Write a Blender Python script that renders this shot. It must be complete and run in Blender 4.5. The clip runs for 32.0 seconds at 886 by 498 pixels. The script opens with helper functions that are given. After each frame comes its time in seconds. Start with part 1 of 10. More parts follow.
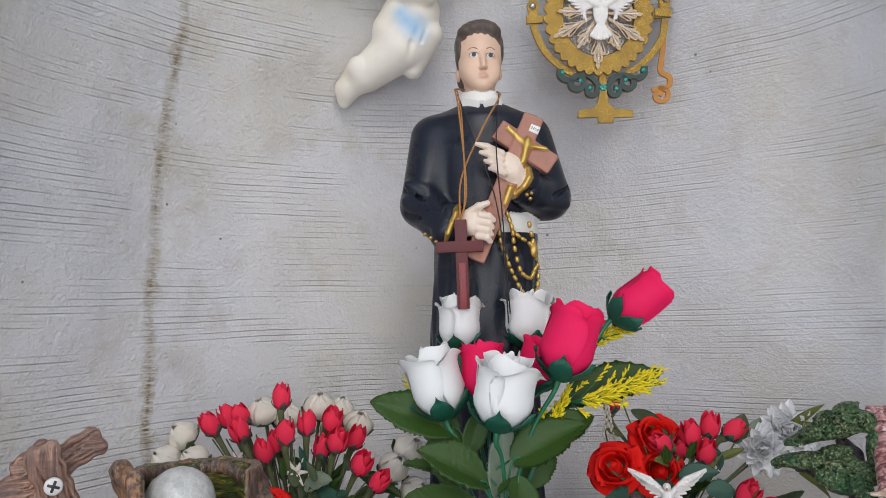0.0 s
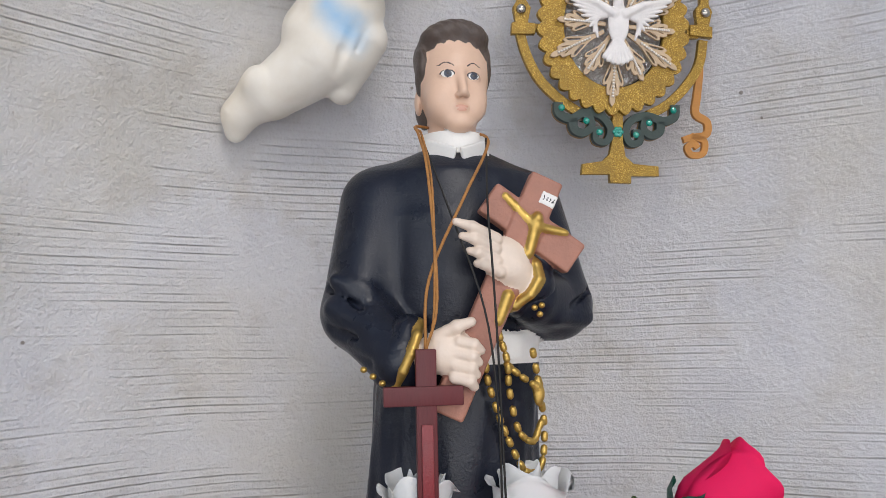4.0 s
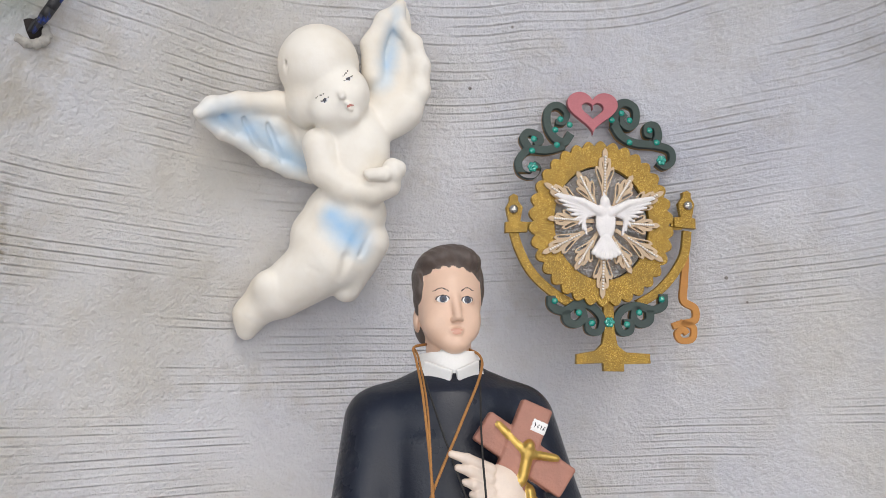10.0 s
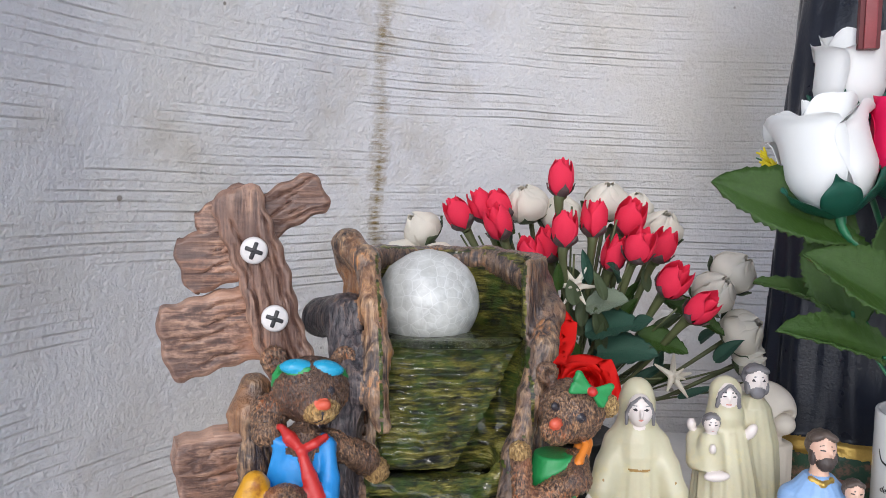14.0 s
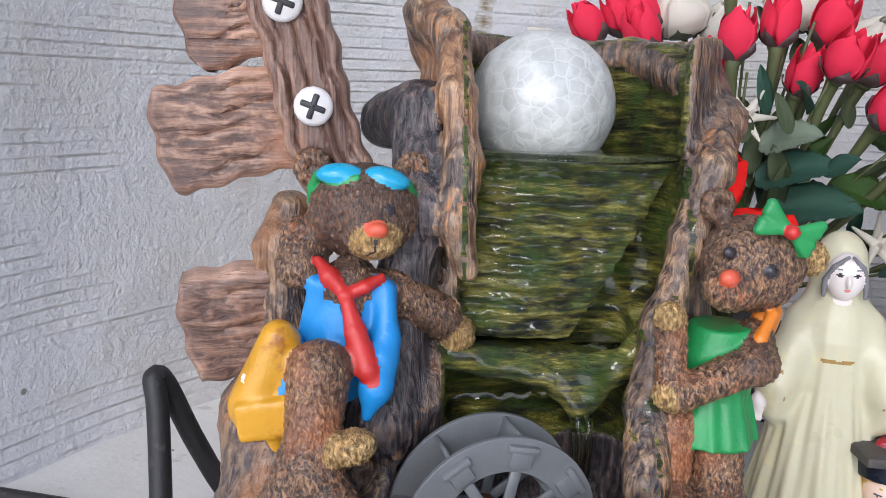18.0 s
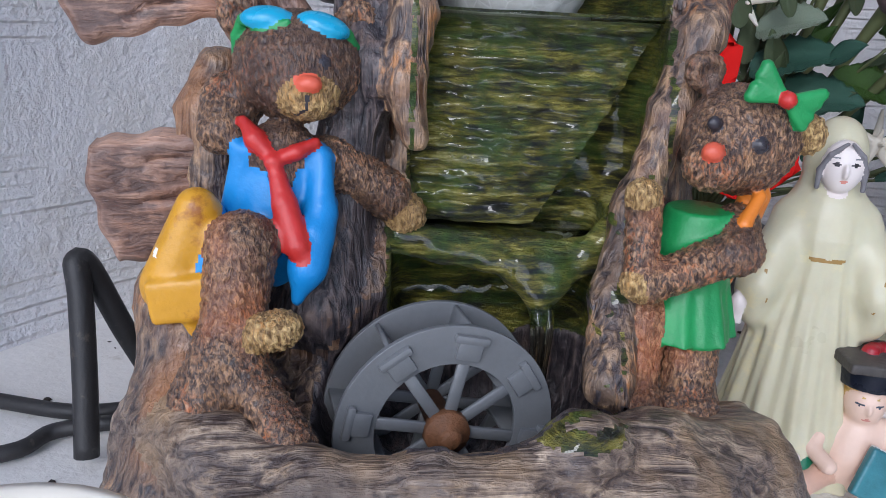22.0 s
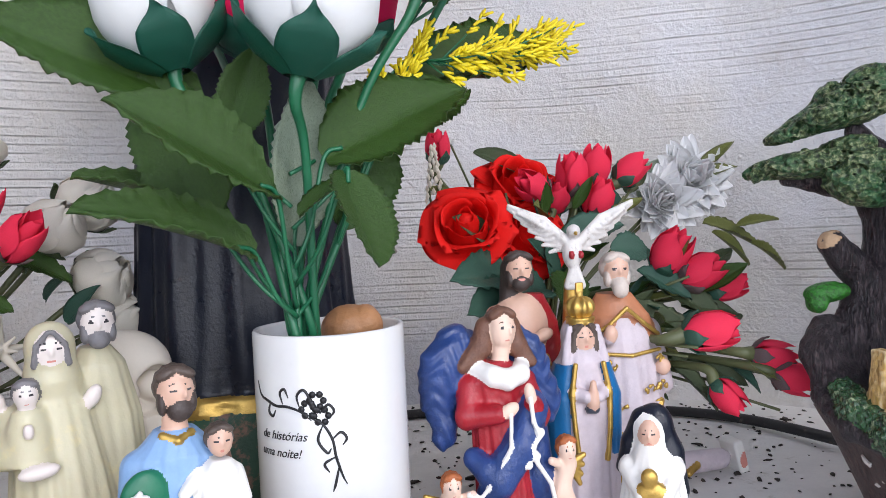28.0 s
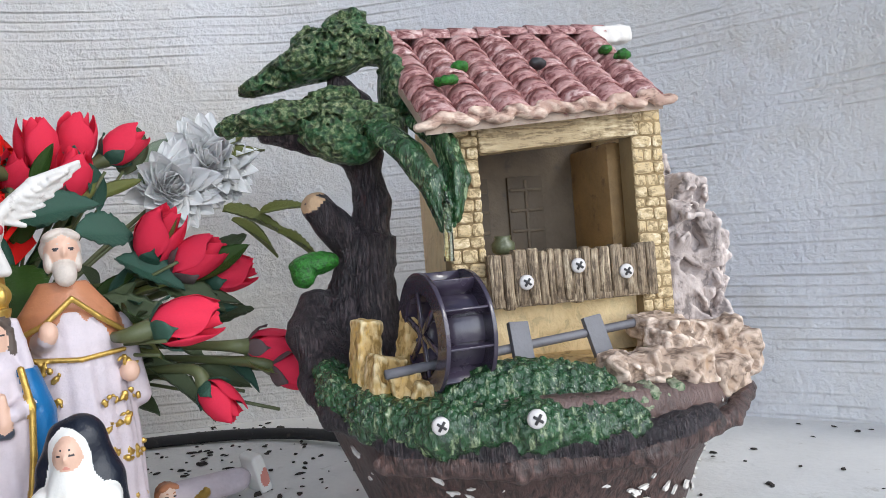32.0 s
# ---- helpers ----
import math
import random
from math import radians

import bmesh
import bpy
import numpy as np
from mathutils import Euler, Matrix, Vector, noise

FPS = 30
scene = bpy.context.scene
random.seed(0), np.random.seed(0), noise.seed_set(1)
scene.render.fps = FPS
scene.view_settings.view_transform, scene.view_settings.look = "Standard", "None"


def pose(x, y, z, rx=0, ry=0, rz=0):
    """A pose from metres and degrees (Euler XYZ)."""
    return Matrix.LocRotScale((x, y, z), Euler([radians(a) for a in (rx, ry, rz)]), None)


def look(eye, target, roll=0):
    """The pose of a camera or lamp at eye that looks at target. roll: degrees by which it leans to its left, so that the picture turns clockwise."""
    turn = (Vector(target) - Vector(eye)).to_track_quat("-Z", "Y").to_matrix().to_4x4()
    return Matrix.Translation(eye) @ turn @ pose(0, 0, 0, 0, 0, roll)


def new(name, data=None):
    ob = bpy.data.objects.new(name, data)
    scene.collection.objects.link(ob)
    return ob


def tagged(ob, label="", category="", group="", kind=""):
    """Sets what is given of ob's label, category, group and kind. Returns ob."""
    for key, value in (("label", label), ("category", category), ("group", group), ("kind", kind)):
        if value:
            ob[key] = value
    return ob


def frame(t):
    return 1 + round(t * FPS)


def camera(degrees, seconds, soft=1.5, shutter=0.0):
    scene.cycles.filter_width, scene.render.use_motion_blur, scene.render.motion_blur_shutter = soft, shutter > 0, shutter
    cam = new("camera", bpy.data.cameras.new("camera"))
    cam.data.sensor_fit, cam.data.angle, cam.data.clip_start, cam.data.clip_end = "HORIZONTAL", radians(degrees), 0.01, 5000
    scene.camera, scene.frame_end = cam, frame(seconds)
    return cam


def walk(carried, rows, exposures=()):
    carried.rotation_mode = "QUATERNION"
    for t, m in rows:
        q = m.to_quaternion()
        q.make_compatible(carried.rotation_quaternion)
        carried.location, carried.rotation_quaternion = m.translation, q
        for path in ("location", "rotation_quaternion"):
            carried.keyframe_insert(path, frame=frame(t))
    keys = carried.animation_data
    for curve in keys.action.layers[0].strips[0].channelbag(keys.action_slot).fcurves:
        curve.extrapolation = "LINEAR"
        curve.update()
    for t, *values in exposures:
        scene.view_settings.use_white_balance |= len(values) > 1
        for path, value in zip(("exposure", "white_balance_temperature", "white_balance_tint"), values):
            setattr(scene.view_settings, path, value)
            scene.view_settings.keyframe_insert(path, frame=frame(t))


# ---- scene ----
cam = camera(59.2, 32.0, soft=0.85)
METRES, EYE, TILT, LEAN, TURN = 1.6, 0.365, 5.0, 2.2, 0.0
ROWS = [
    (0.0, 0.0, 0.0, 0.0, 0.0, 0.0, -0.0),
    (0.5, -0.0152, 0.0226, 0.0009, -0.38, 0.4, 0.09),
    (1.0, -0.0263, 0.0504, 0.0073, -1.16, 0.77, 0.22),
    (1.5, -0.0358, 0.0797, 0.0305, -2.2, 1.45, 0.32),
    (2.0, -0.0305, 0.1062, 0.0349, -3.18, 1.53, 0.19),
    (2.5, -0.0246, 0.1441, 0.0349, -6.44, 1.64, -0.22),
    (4.5, -0.0238, 0.2256, 0.0591, -7.49, 1.63, -1.69),
    (5.0, -0.0267, 0.2231, 0.0648, -7.38, 1.85, -1.6),
    (5.5, -0.0254, 0.2221, 0.0686, -7.28, 2.29, -1.51),
    (6.0, -0.0249, 0.2205, 0.0707, -7.24, 2.69, -1.4),
    (6.5, -0.0232, 0.2194, 0.0957, -7.45, 3.61, -1.11),
    (7.0, -0.0239, 0.2082, 0.1304, -7.34, 6.4, -0.98),
    (7.5, -0.0251, 0.1971, 0.1595, -7.54, 8.92, -0.78),
    (8.0, -0.0241, 0.1925, 0.1661, -7.44, 9.48, -0.68),
    (8.5, -0.0229, 0.1918, 0.1645, -7.33, 9.52, -0.57),
    (9.0, -0.0198, 0.1897, 0.1536, -6.98, 9.41, -0.55),
    (9.5, -0.0186, 0.1915, 0.1378, -6.7, 9.05, -0.55),
    (10.0, -0.0202, 0.191, 0.1173, -6.44, 7.49, -0.62),
    (10.5, -0.0202, 0.1911, 0.0917, -6.39, 4.33, -0.83),
    (11.0, -0.0252, 0.187, 0.0637, -6.31, 1.08, -1.0),
    (11.5, -0.0251, 0.1845, 0.035, -5.86, -1.45, -1.32),
    (12.0, -0.0252, 0.1806, 0.0028, -4.96, -3.28, -1.74),
    (12.5, -0.0426, 0.1731, -0.0191, -1.0, -5.89, -1.85),
    (13.0, -0.0494, 0.169, -0.0421, 3.45, -7.64, -2.2),
    (13.5, -0.0618, 0.1622, -0.0654, 9.73, -8.9, -2.29),
    (14.0, -0.0687, 0.1597, -0.07, 15.18, -10.26, -1.69),
    (14.5, -0.0697, 0.158, -0.0734, 20.39, -11.51, -1.26),
    (15.0, -0.0737, 0.1507, -0.0732, 24.9, -12.74, -0.72),
    (15.5, -0.0666, 0.1501, -0.0788, 26.27, -14.21, -0.83),
    (17.5, -0.0733, 0.2017, -0.1008, 24.28, -16.74, -1.68),
    (18.0, -0.0873, 0.2362, -0.1168, 23.98, -17.72, -1.44),
    (18.5, -0.09, 0.2538, -0.1303, 23.73, -20.51, -1.58),
    (19.0, -0.0831, 0.2615, -0.1339, 23.47, -21.6, -1.81),
    (19.5, -0.0803, 0.2648, -0.1337, 23.58, -21.89, -2.01),
    (20.0, -0.0796, 0.2633, -0.1379, 23.59, -22.5, -2.27),
    (20.5, -0.0835, 0.2595, -0.1381, 23.64, -22.8, -2.45),
    (21.0, -0.085, 0.2569, -0.1353, 23.76, -23.0, -2.66),
    (21.5, -0.084, 0.2569, -0.1335, 23.77, -23.05, -2.78),
    (22.0, -0.0849, 0.255, -0.1345, 23.79, -23.09, -2.96),
    (22.5, -0.0828, 0.2553, -0.1327, 23.62, -23.05, -3.09),
    (23.0, -0.0814, 0.2542, -0.1321, 23.35, -22.75, -3.01),
    (23.5, -0.0813, 0.2503, -0.1238, 21.95, -21.06, -1.66),
    (24.0, -0.0807, 0.2423, -0.1239, 19.15, -20.04, -1.83),
    (24.5, -0.0776, 0.2367, -0.1221, 13.49, -17.92, -2.26),
    (26.5, -0.0489, 0.2411, -0.1326, -6.1, -13.16, -3.31),
    (27.0, -0.0376, 0.2432, -0.1292, -10.87, -10.6, -2.09),
    (27.5, -0.0251, 0.2458, -0.1287, -16.0, -8.17, -0.76),
    (28.0, -0.0092, 0.2513, -0.1307, -21.58, -6.18, -1.39),
    (28.5, 0.0061, 0.2553, -0.131, -27.39, -3.17, -2.26),
    (29.0, 0.0227, 0.2635, -0.1372, -32.74, -2.19, -2.37),
    (29.5, 0.0379, 0.2705, -0.1335, -38.49, -1.46, -2.31),
    (30.0, 0.0473, 0.2712, -0.1336, -40.94, -1.19, -1.78),
    (30.5, 0.0563, 0.2711, -0.1382, -42.64, -1.27, -0.9),
    (31.0, 0.0637, 0.2681, -0.147, -43.63, -1.62, -0.69),
    (31.5, 0.0713, 0.2637, -0.1561, -45.31, -1.84, -0.8),
    (32.0, 0.0737, 0.2616, -0.1587, -46.62, -2.24, -0.64),
]
walk(cam, [(t, pose(0, 0, EYE, TILT, LEAN, TURN) @ pose(METRES * x, METRES * y, METRES * z, 90 + pitch, roll, yaw)) for t, x, y, z, yaw, pitch, roll in ROWS],
     [(0.0, -0.53, 6420, 8), (2.5, -0.50, 6420, 9), (5.0, -0.53, 6470, 9), (6.0, -0.62, 6490, 8), (7.0, -0.47, 6520, 7), (10.0, -0.37, 6520, 9), (11.0, -0.62, 6420, 9), (12.0, -0.56, 6320, 10), (13.0, -0.27, 6320, 10), (15.0, 0.02, 6320, 9), (18.0, 0.11, 6100, 10), (19.0, 0.21, 6050, 10), (20.0, -0.12, 5950, 10), (21.0, 0.25, 5750, 10), (22.0, -0.15, 5750, 11),
      (23.0, 0.15, 5750, 11), (24.5, 0.05, 5850, 11), (26.5, 0.12, 6130, 13), (27.5, 0.02, 6180, 12), (29.0, 0.06, 6230, 10), (30.0, 0.16, 6230, 9), (31.0, 0.28, 6230, 8), (32.0, 0.05, 6220, 5)])

# ---- light ----
world = bpy.data.worlds.new("world")
scene.world = world
world.use_nodes = True
wn = world.node_tree
sky = wn.nodes.new("ShaderNodeTexSky")
sky.sky_type, sky.sun_disc = "NISHITA", False
sky.sun_elevation, sky.sun_rotation = radians(35), radians(172)
wn.links.new(sky.outputs[0], wn.nodes["Background"].inputs[0])
wn.nodes["Background"].inputs[1].default_value = 0.15
sun = new("sun", bpy.data.lights.new("sun", "SUN"))
sun.data.energy, sun.data.angle, sun.data.color = 0.9, radians(14), (1.0, 0.95, 0.90)
sun.matrix_world = look((0.14, -1.0, 0.72), (0.0, 0.0, 0.0))
door = new("doorway_light", bpy.data.lights.new("doorway_light", "AREA"))
door.data.shape, door.data.size, door.data.size_y = "RECTANGLE", 4.4, 1.0
door.data.energy, door.data.color = 34.0, (0.955, 0.955, 1.03)
door.matrix_world = look((-0.30, -0.64, 0.50), (0.16, 1.0, 0.64))

# ---- materials ----
MATS = {}


def nodes_of(name):
    m = bpy.data.materials.new(name)
    m.use_nodes = True
    t = m.node_tree
    return m, t, t.nodes["Principled BSDF"]


def noise_node(t, scale, detail=4.0, rough=0.55, vec=None):
    n = t.nodes.new("ShaderNodeTexNoise")
    n.inputs["Scale"].default_value = scale
    n.inputs["Detail"].default_value = detail
    n.inputs["Roughness"].default_value = rough
    if vec is None:
        vec = t.nodes.new("ShaderNodeTexCoord").outputs["Object"]
    t.links.new(vec, n.inputs["Vector"])
    return n


def ramp(t, fac, stops):
    r = t.nodes.new("ShaderNodeValToRGB")
    e = r.color_ramp.elements
    while len(e) < len(stops):
        e.new(0.5)
    for k, (p, c) in enumerate(stops):
        e[k].position = p
        e[k].color = (*c, 1) if len(c) == 3 else c
    t.links.new(fac, r.inputs[0])
    return r


def mix(t, fac, a, b, mode="MIX"):
    n = t.nodes.new("ShaderNodeMix")
    n.data_type, n.blend_type = "RGBA", mode
    for k, v in ((0, fac), (6, a), (7, b)):
        if isinstance(v, (int, float)):
            n.inputs[k].default_value = v
        elif isinstance(v, tuple):
            n.inputs[k].default_value = (*v, 1)
        else:
            t.links.new(v, n.inputs[k])
    return n.outputs[2]


def calc(t, op, a, b=0.0, c=0.0, clamp=False):
    n = t.nodes.new("ShaderNodeMath")
    n.operation, n.use_clamp = op, clamp
    for k, v in enumerate((a, b, c)):
        if isinstance(v, (int, float)):
            n.inputs[k].default_value = v
        else:
            t.links.new(v, n.inputs[k])
    return n.outputs[0]


def bump(t, p, height, strength, distance):
    b = t.nodes.new("ShaderNodeBump")
    b.inputs["Strength"].default_value = strength
    b.inputs["Distance"].default_value = distance
    t.links.new(height, b.inputs["Height"])
    t.links.new(b.outputs[0], p.inputs["Normal"])
    return b


def paint(name, col, rough=0.5, dark=0.75, scale=60.0, fine=600.0, relief=0.0006, metal=0.0, stain=None, stain_at=0.62, coat=0.0, trans=0.0, sss=0.0, stretch=None):
    """A surface with one base colour, broad and fine variation, relief and, if given, stains of another colour."""
    if name in MATS:
        return MATS[name]
    m, t, p = nodes_of(name)
    vec = t.nodes.new("ShaderNodeTexCoord").outputs["Object"]
    if stretch:
        mp = t.nodes.new("ShaderNodeMapping")
        mp.inputs["Scale"].default_value = stretch
        t.links.new(vec, mp.inputs["Vector"])
        vec = mp.outputs[0]
    a = noise_node(t, scale, 5, 0.6, vec)
    b = noise_node(t, fine, 3, 0.6, vec)
    low = tuple(c * dark for c in col)
    c1 = ramp(t, a.outputs[0], [(0.3, low), (0.7, col)]).outputs[0]
    c2 = mix(t, calc(t, "MULTIPLY", b.outputs[0], 0.35), c1, tuple(min(1, c * 1.15 + 0.01) for c in col))
    if stain:
        s = noise_node(t, scale * 1.7, 6, 0.7, vec)
        f = ramp(t, s.outputs[0], [(stain_at - 0.06, (0, 0, 0)), (stain_at + 0.06, (1, 1, 1))]).outputs[0]
        c2 = mix(t, f, c2, stain)
    t.links.new(c2, p.inputs["Base Color"])
    r = calc(t, "MULTIPLY_ADD", a.outputs[0], 0.25, rough - 0.125)
    t.links.new(r, p.inputs["Roughness"])
    p.inputs["Metallic"].default_value = metal
    p.inputs["Coat Weight"].default_value = coat
    p.inputs["Transmission Weight"].default_value = trans
    if sss:
        p.inputs["Subsurface Weight"].default_value = sss
        p.inputs["Subsurface Radius"].default_value = (0.004, 0.003, 0.002)
        p.inputs["Subsurface Scale"].default_value = 1.0
    if relief:
        h = calc(t, "ADD", calc(t, "MULTIPLY", a.outputs[0], 1.6), b.outputs[0])
        bump(t, p, h, 0.5, relief)
    MATS[name] = m
    return m


CX, CY, R0, ZB, ZH = 0.085, 0.60, 0.605, 0.15, 1.12


def whitewash():
    """Lime-washed render, combed in bands, with a rusty damp line and grime."""
    m, t, p = nodes_of("whitewash")
    co = t.nodes.new("ShaderNodeTexCoord").outputs["Object"]
    sep = t.nodes.new("ShaderNodeSeparateXYZ")
    t.links.new(co, sep.inputs[0])
    X, Y, Z = sep.outputs
    az = calc(t, "ARCTAN2", calc(t, "SUBTRACT", X, CX), calc(t, "SUBTRACT", Y, CY))
    big = noise_node(t, 3.2, 5, 0.6, co)
    mid = noise_node(t, 14, 6, 0.65, co)
    grit = noise_node(t, 420, 3, 0.6, co)
    grain = noise_node(t, 130, 5, 0.65, co)
    # plaster colour
    c = ramp(t, big.outputs[0], [(0.3, (0.60, 0.60, 0.65)), (0.50, (0.71, 0.70, 0.71)), (0.68, (0.66, 0.625, 0.57))]).outputs[0]
    c = mix(t, ramp(t, mid.outputs[0], [(0.54, (0, 0, 0)), (0.76, (0.55, 0.55, 0.55))]).outputs[0], c, (0.48, 0.43, 0.36))
    c = mix(t, ramp(t, grit.outputs[0], [(0.36, (0.07, 0.07, 0.07)), (0.50, (0, 0, 0))]).outputs[0], c, (0.40, 0.37, 0.34))
    # damp line down one meridian
    wob = noise_node(t, 9, 4, 0.7, co)
    wid = noise_node(t, 30, 5, 0.75, co)
    off = calc(t, "ABSOLUTE", calc(t, "ADD", calc(t, "ADD", az, 0.868), calc(t, "MULTIPLY", calc(t, "SUBTRACT", wob.outputs[0], 0.5), 0.05)))
    width = calc(t, "MULTIPLY_ADD", wid.outputs[0], 0.075, -0.018)
    line = calc(t, "SUBTRACT", 1.0, calc(t, "DIVIDE", off, calc(t, "MAXIMUM", width, 0.002)), clamp=True)
    high = ramp(t, Z, [(0.0, (1, 1, 1)), (0.72, (1, 1, 1)), (0.80, (0.15, 0.15, 0.15))]).outputs[0]
    line = calc(t, "MULTIPLY", calc(t, "MULTIPLY", calc(t, "POWER", line, 0.7), high), ramp(t, mid.outputs[0], [(0.3, (0.35, 0.35, 0.35)), (0.6, (1, 1, 1))]).outputs[0])
    ms2 = t.nodes.new("ShaderNodeMapping")
    ms2.inputs["Scale"].default_value = (60.0, 60.0, 330.0)
    t.links.new(co, ms2.inputs["Vector"])
    dash = ramp(t, noise_node(t, 1.0, 5, 0.7, ms2.outputs[0]).outputs[0], [(0.40, (0.25, 0.25, 0.25)), (0.60, (1.35, 1.35, 1.35))]).outputs[0]
    c = mix(t, calc(t, "MULTIPLY", calc(t, "MULTIPLY", line, dash), 0.85, clamp=True), c, (0.22, 0.155, 0.055))
    # faint yellow-brown weeping beside it
    weep = calc(t, "SUBTRACT", 1.0, calc(t, "DIVIDE", off, 0.20), clamp=True)
    weep = calc(t, "MULTIPLY", weep, ramp(t, noise_node(t, 11, 6, 0.7, co).outputs[0], [(0.50, (0, 0, 0)), (0.70, (0.55, 0.55, 0.55))]).outputs[0])
    c = mix(t, weep, c, (0.40, 0.32, 0.16))
    # small rusty specks
    vor = t.nodes.new("ShaderNodeTexVoronoi")
    vor.inputs["Scale"].default_value = 17
    t.links.new(co, vor.inputs["Vector"])
    dots = ramp(t, calc(t, "ADD", vor.outputs["Distance"], calc(t, "MULTIPLY", mid.outputs[0], 0.09)), [(0.068, (1, 1, 1)), (0.085, (0, 0, 0))]).outputs[0]
    c = mix(t, calc(t, "MULTIPLY", dots, 0.75), c, (0.12, 0.09, 0.06))
    # moss beside the hole
    ms = t.nodes.new("ShaderNodeVectorMath")
    ms.operation = "DISTANCE"
    ms.inputs[1].default_value = (-0.276, 0.855, 0.915)
    t.links.new(co, ms.inputs[0])
    moss = calc(t, "SUBTRACT", 1.0, calc(t, "DIVIDE", calc(t, "ADD", ms.outputs["Value"], calc(t, "MULTIPLY", mid.outputs[0], 0.05)), 0.07), clamp=True)
    c = mix(t, calc(t, "MULTIPLY", moss, 1.0, clamp=True), c, (0.22, 0.27, 0.15))
    p.inputs["Roughness"].default_value = 0.62
    # combed bands: groups of narrow grooves, broken and uneven
    ph = calc(t, "ADD", calc(t, "MULTIPLY", Z, 820.0), calc(t, "MULTIPLY", noise_node(t, 3.0, 2, 0.5, co).outputs[0], 13.0))
    comb = calc(t, "MULTIPLY_ADD", calc(t, "SINE", ph), 0.5, 0.5)
    mp = t.nodes.new("ShaderNodeMapping")
    mp.inputs["Scale"].default_value = (5.5, 5.5, 19.0)
    t.links.new(co, mp.inputs["Vector"])
    patch = noise_node(t, 1.0, 2, 0.5, mp.outputs[0])
    mask = ramp(t, patch.outputs[0], [(0.44, (0, 0, 0)), (0.56, (1, 1, 1))]).outputs[0]
    mq = t.nodes.new("ShaderNodeMapping")
    mq.inputs["Scale"].default_value = (10.0, 10.0, 130.0)
    t.links.new(co, mq.inputs["Vector"])
    each = ramp(t, noise_node(t, 1.0, 4, 0.6, mq.outputs[0]).outputs[0], [(0.36, (0, 0, 0)), (0.56, (1, 1, 1))]).outputs[0]
    groove = calc(t, "MULTIPLY", calc(t, "MULTIPLY", calc(t, "POWER", comb, 4.0), mask), each)
    lip = calc(t, "MULTIPLY", calc(t, "MULTIPLY", calc(t, "POWER", calc(t, "MULTIPLY_ADD", calc(t, "SINE", calc(t, "SUBTRACT", ph, 1.1)), 0.5, 0.5), 5.0), mask), each)
    # grooves darkened a little in the colour too, for their shadow
    c = mix(t, calc(t, "MULTIPLY", groove, 0.13), c, (0.36, 0.31, 0.26))
    t.links.new(c, p.inputs["Base Color"])
    h = calc(t, "MULTIPLY_ADD", lip, 0.7, calc(t, "MULTIPLY", groove, -0.9))
    sand = noise_node(t, 230, 4, 0.7, co)
    rough_at = ramp(t, noise_node(t, 6, 3, 0.5, co).outputs[0], [(0.38, (0.35, 0.35, 0.35)), (0.62, (1, 1, 1))]).outputs[0]
    h = calc(t, "ADD", h, calc(t, "MULTIPLY", calc(t, "MULTIPLY", sand.outputs[0], rough_at), 2.6))
    h = calc(t, "ADD", h, calc(t, "MULTIPLY", grain.outputs[0], 2.4))
    h = calc(t, "ADD", h, calc(t, "MULTIPLY", mid.outputs[0], 4.5))
    bump(t, p, h, 1.0, 0.0011)
    return m


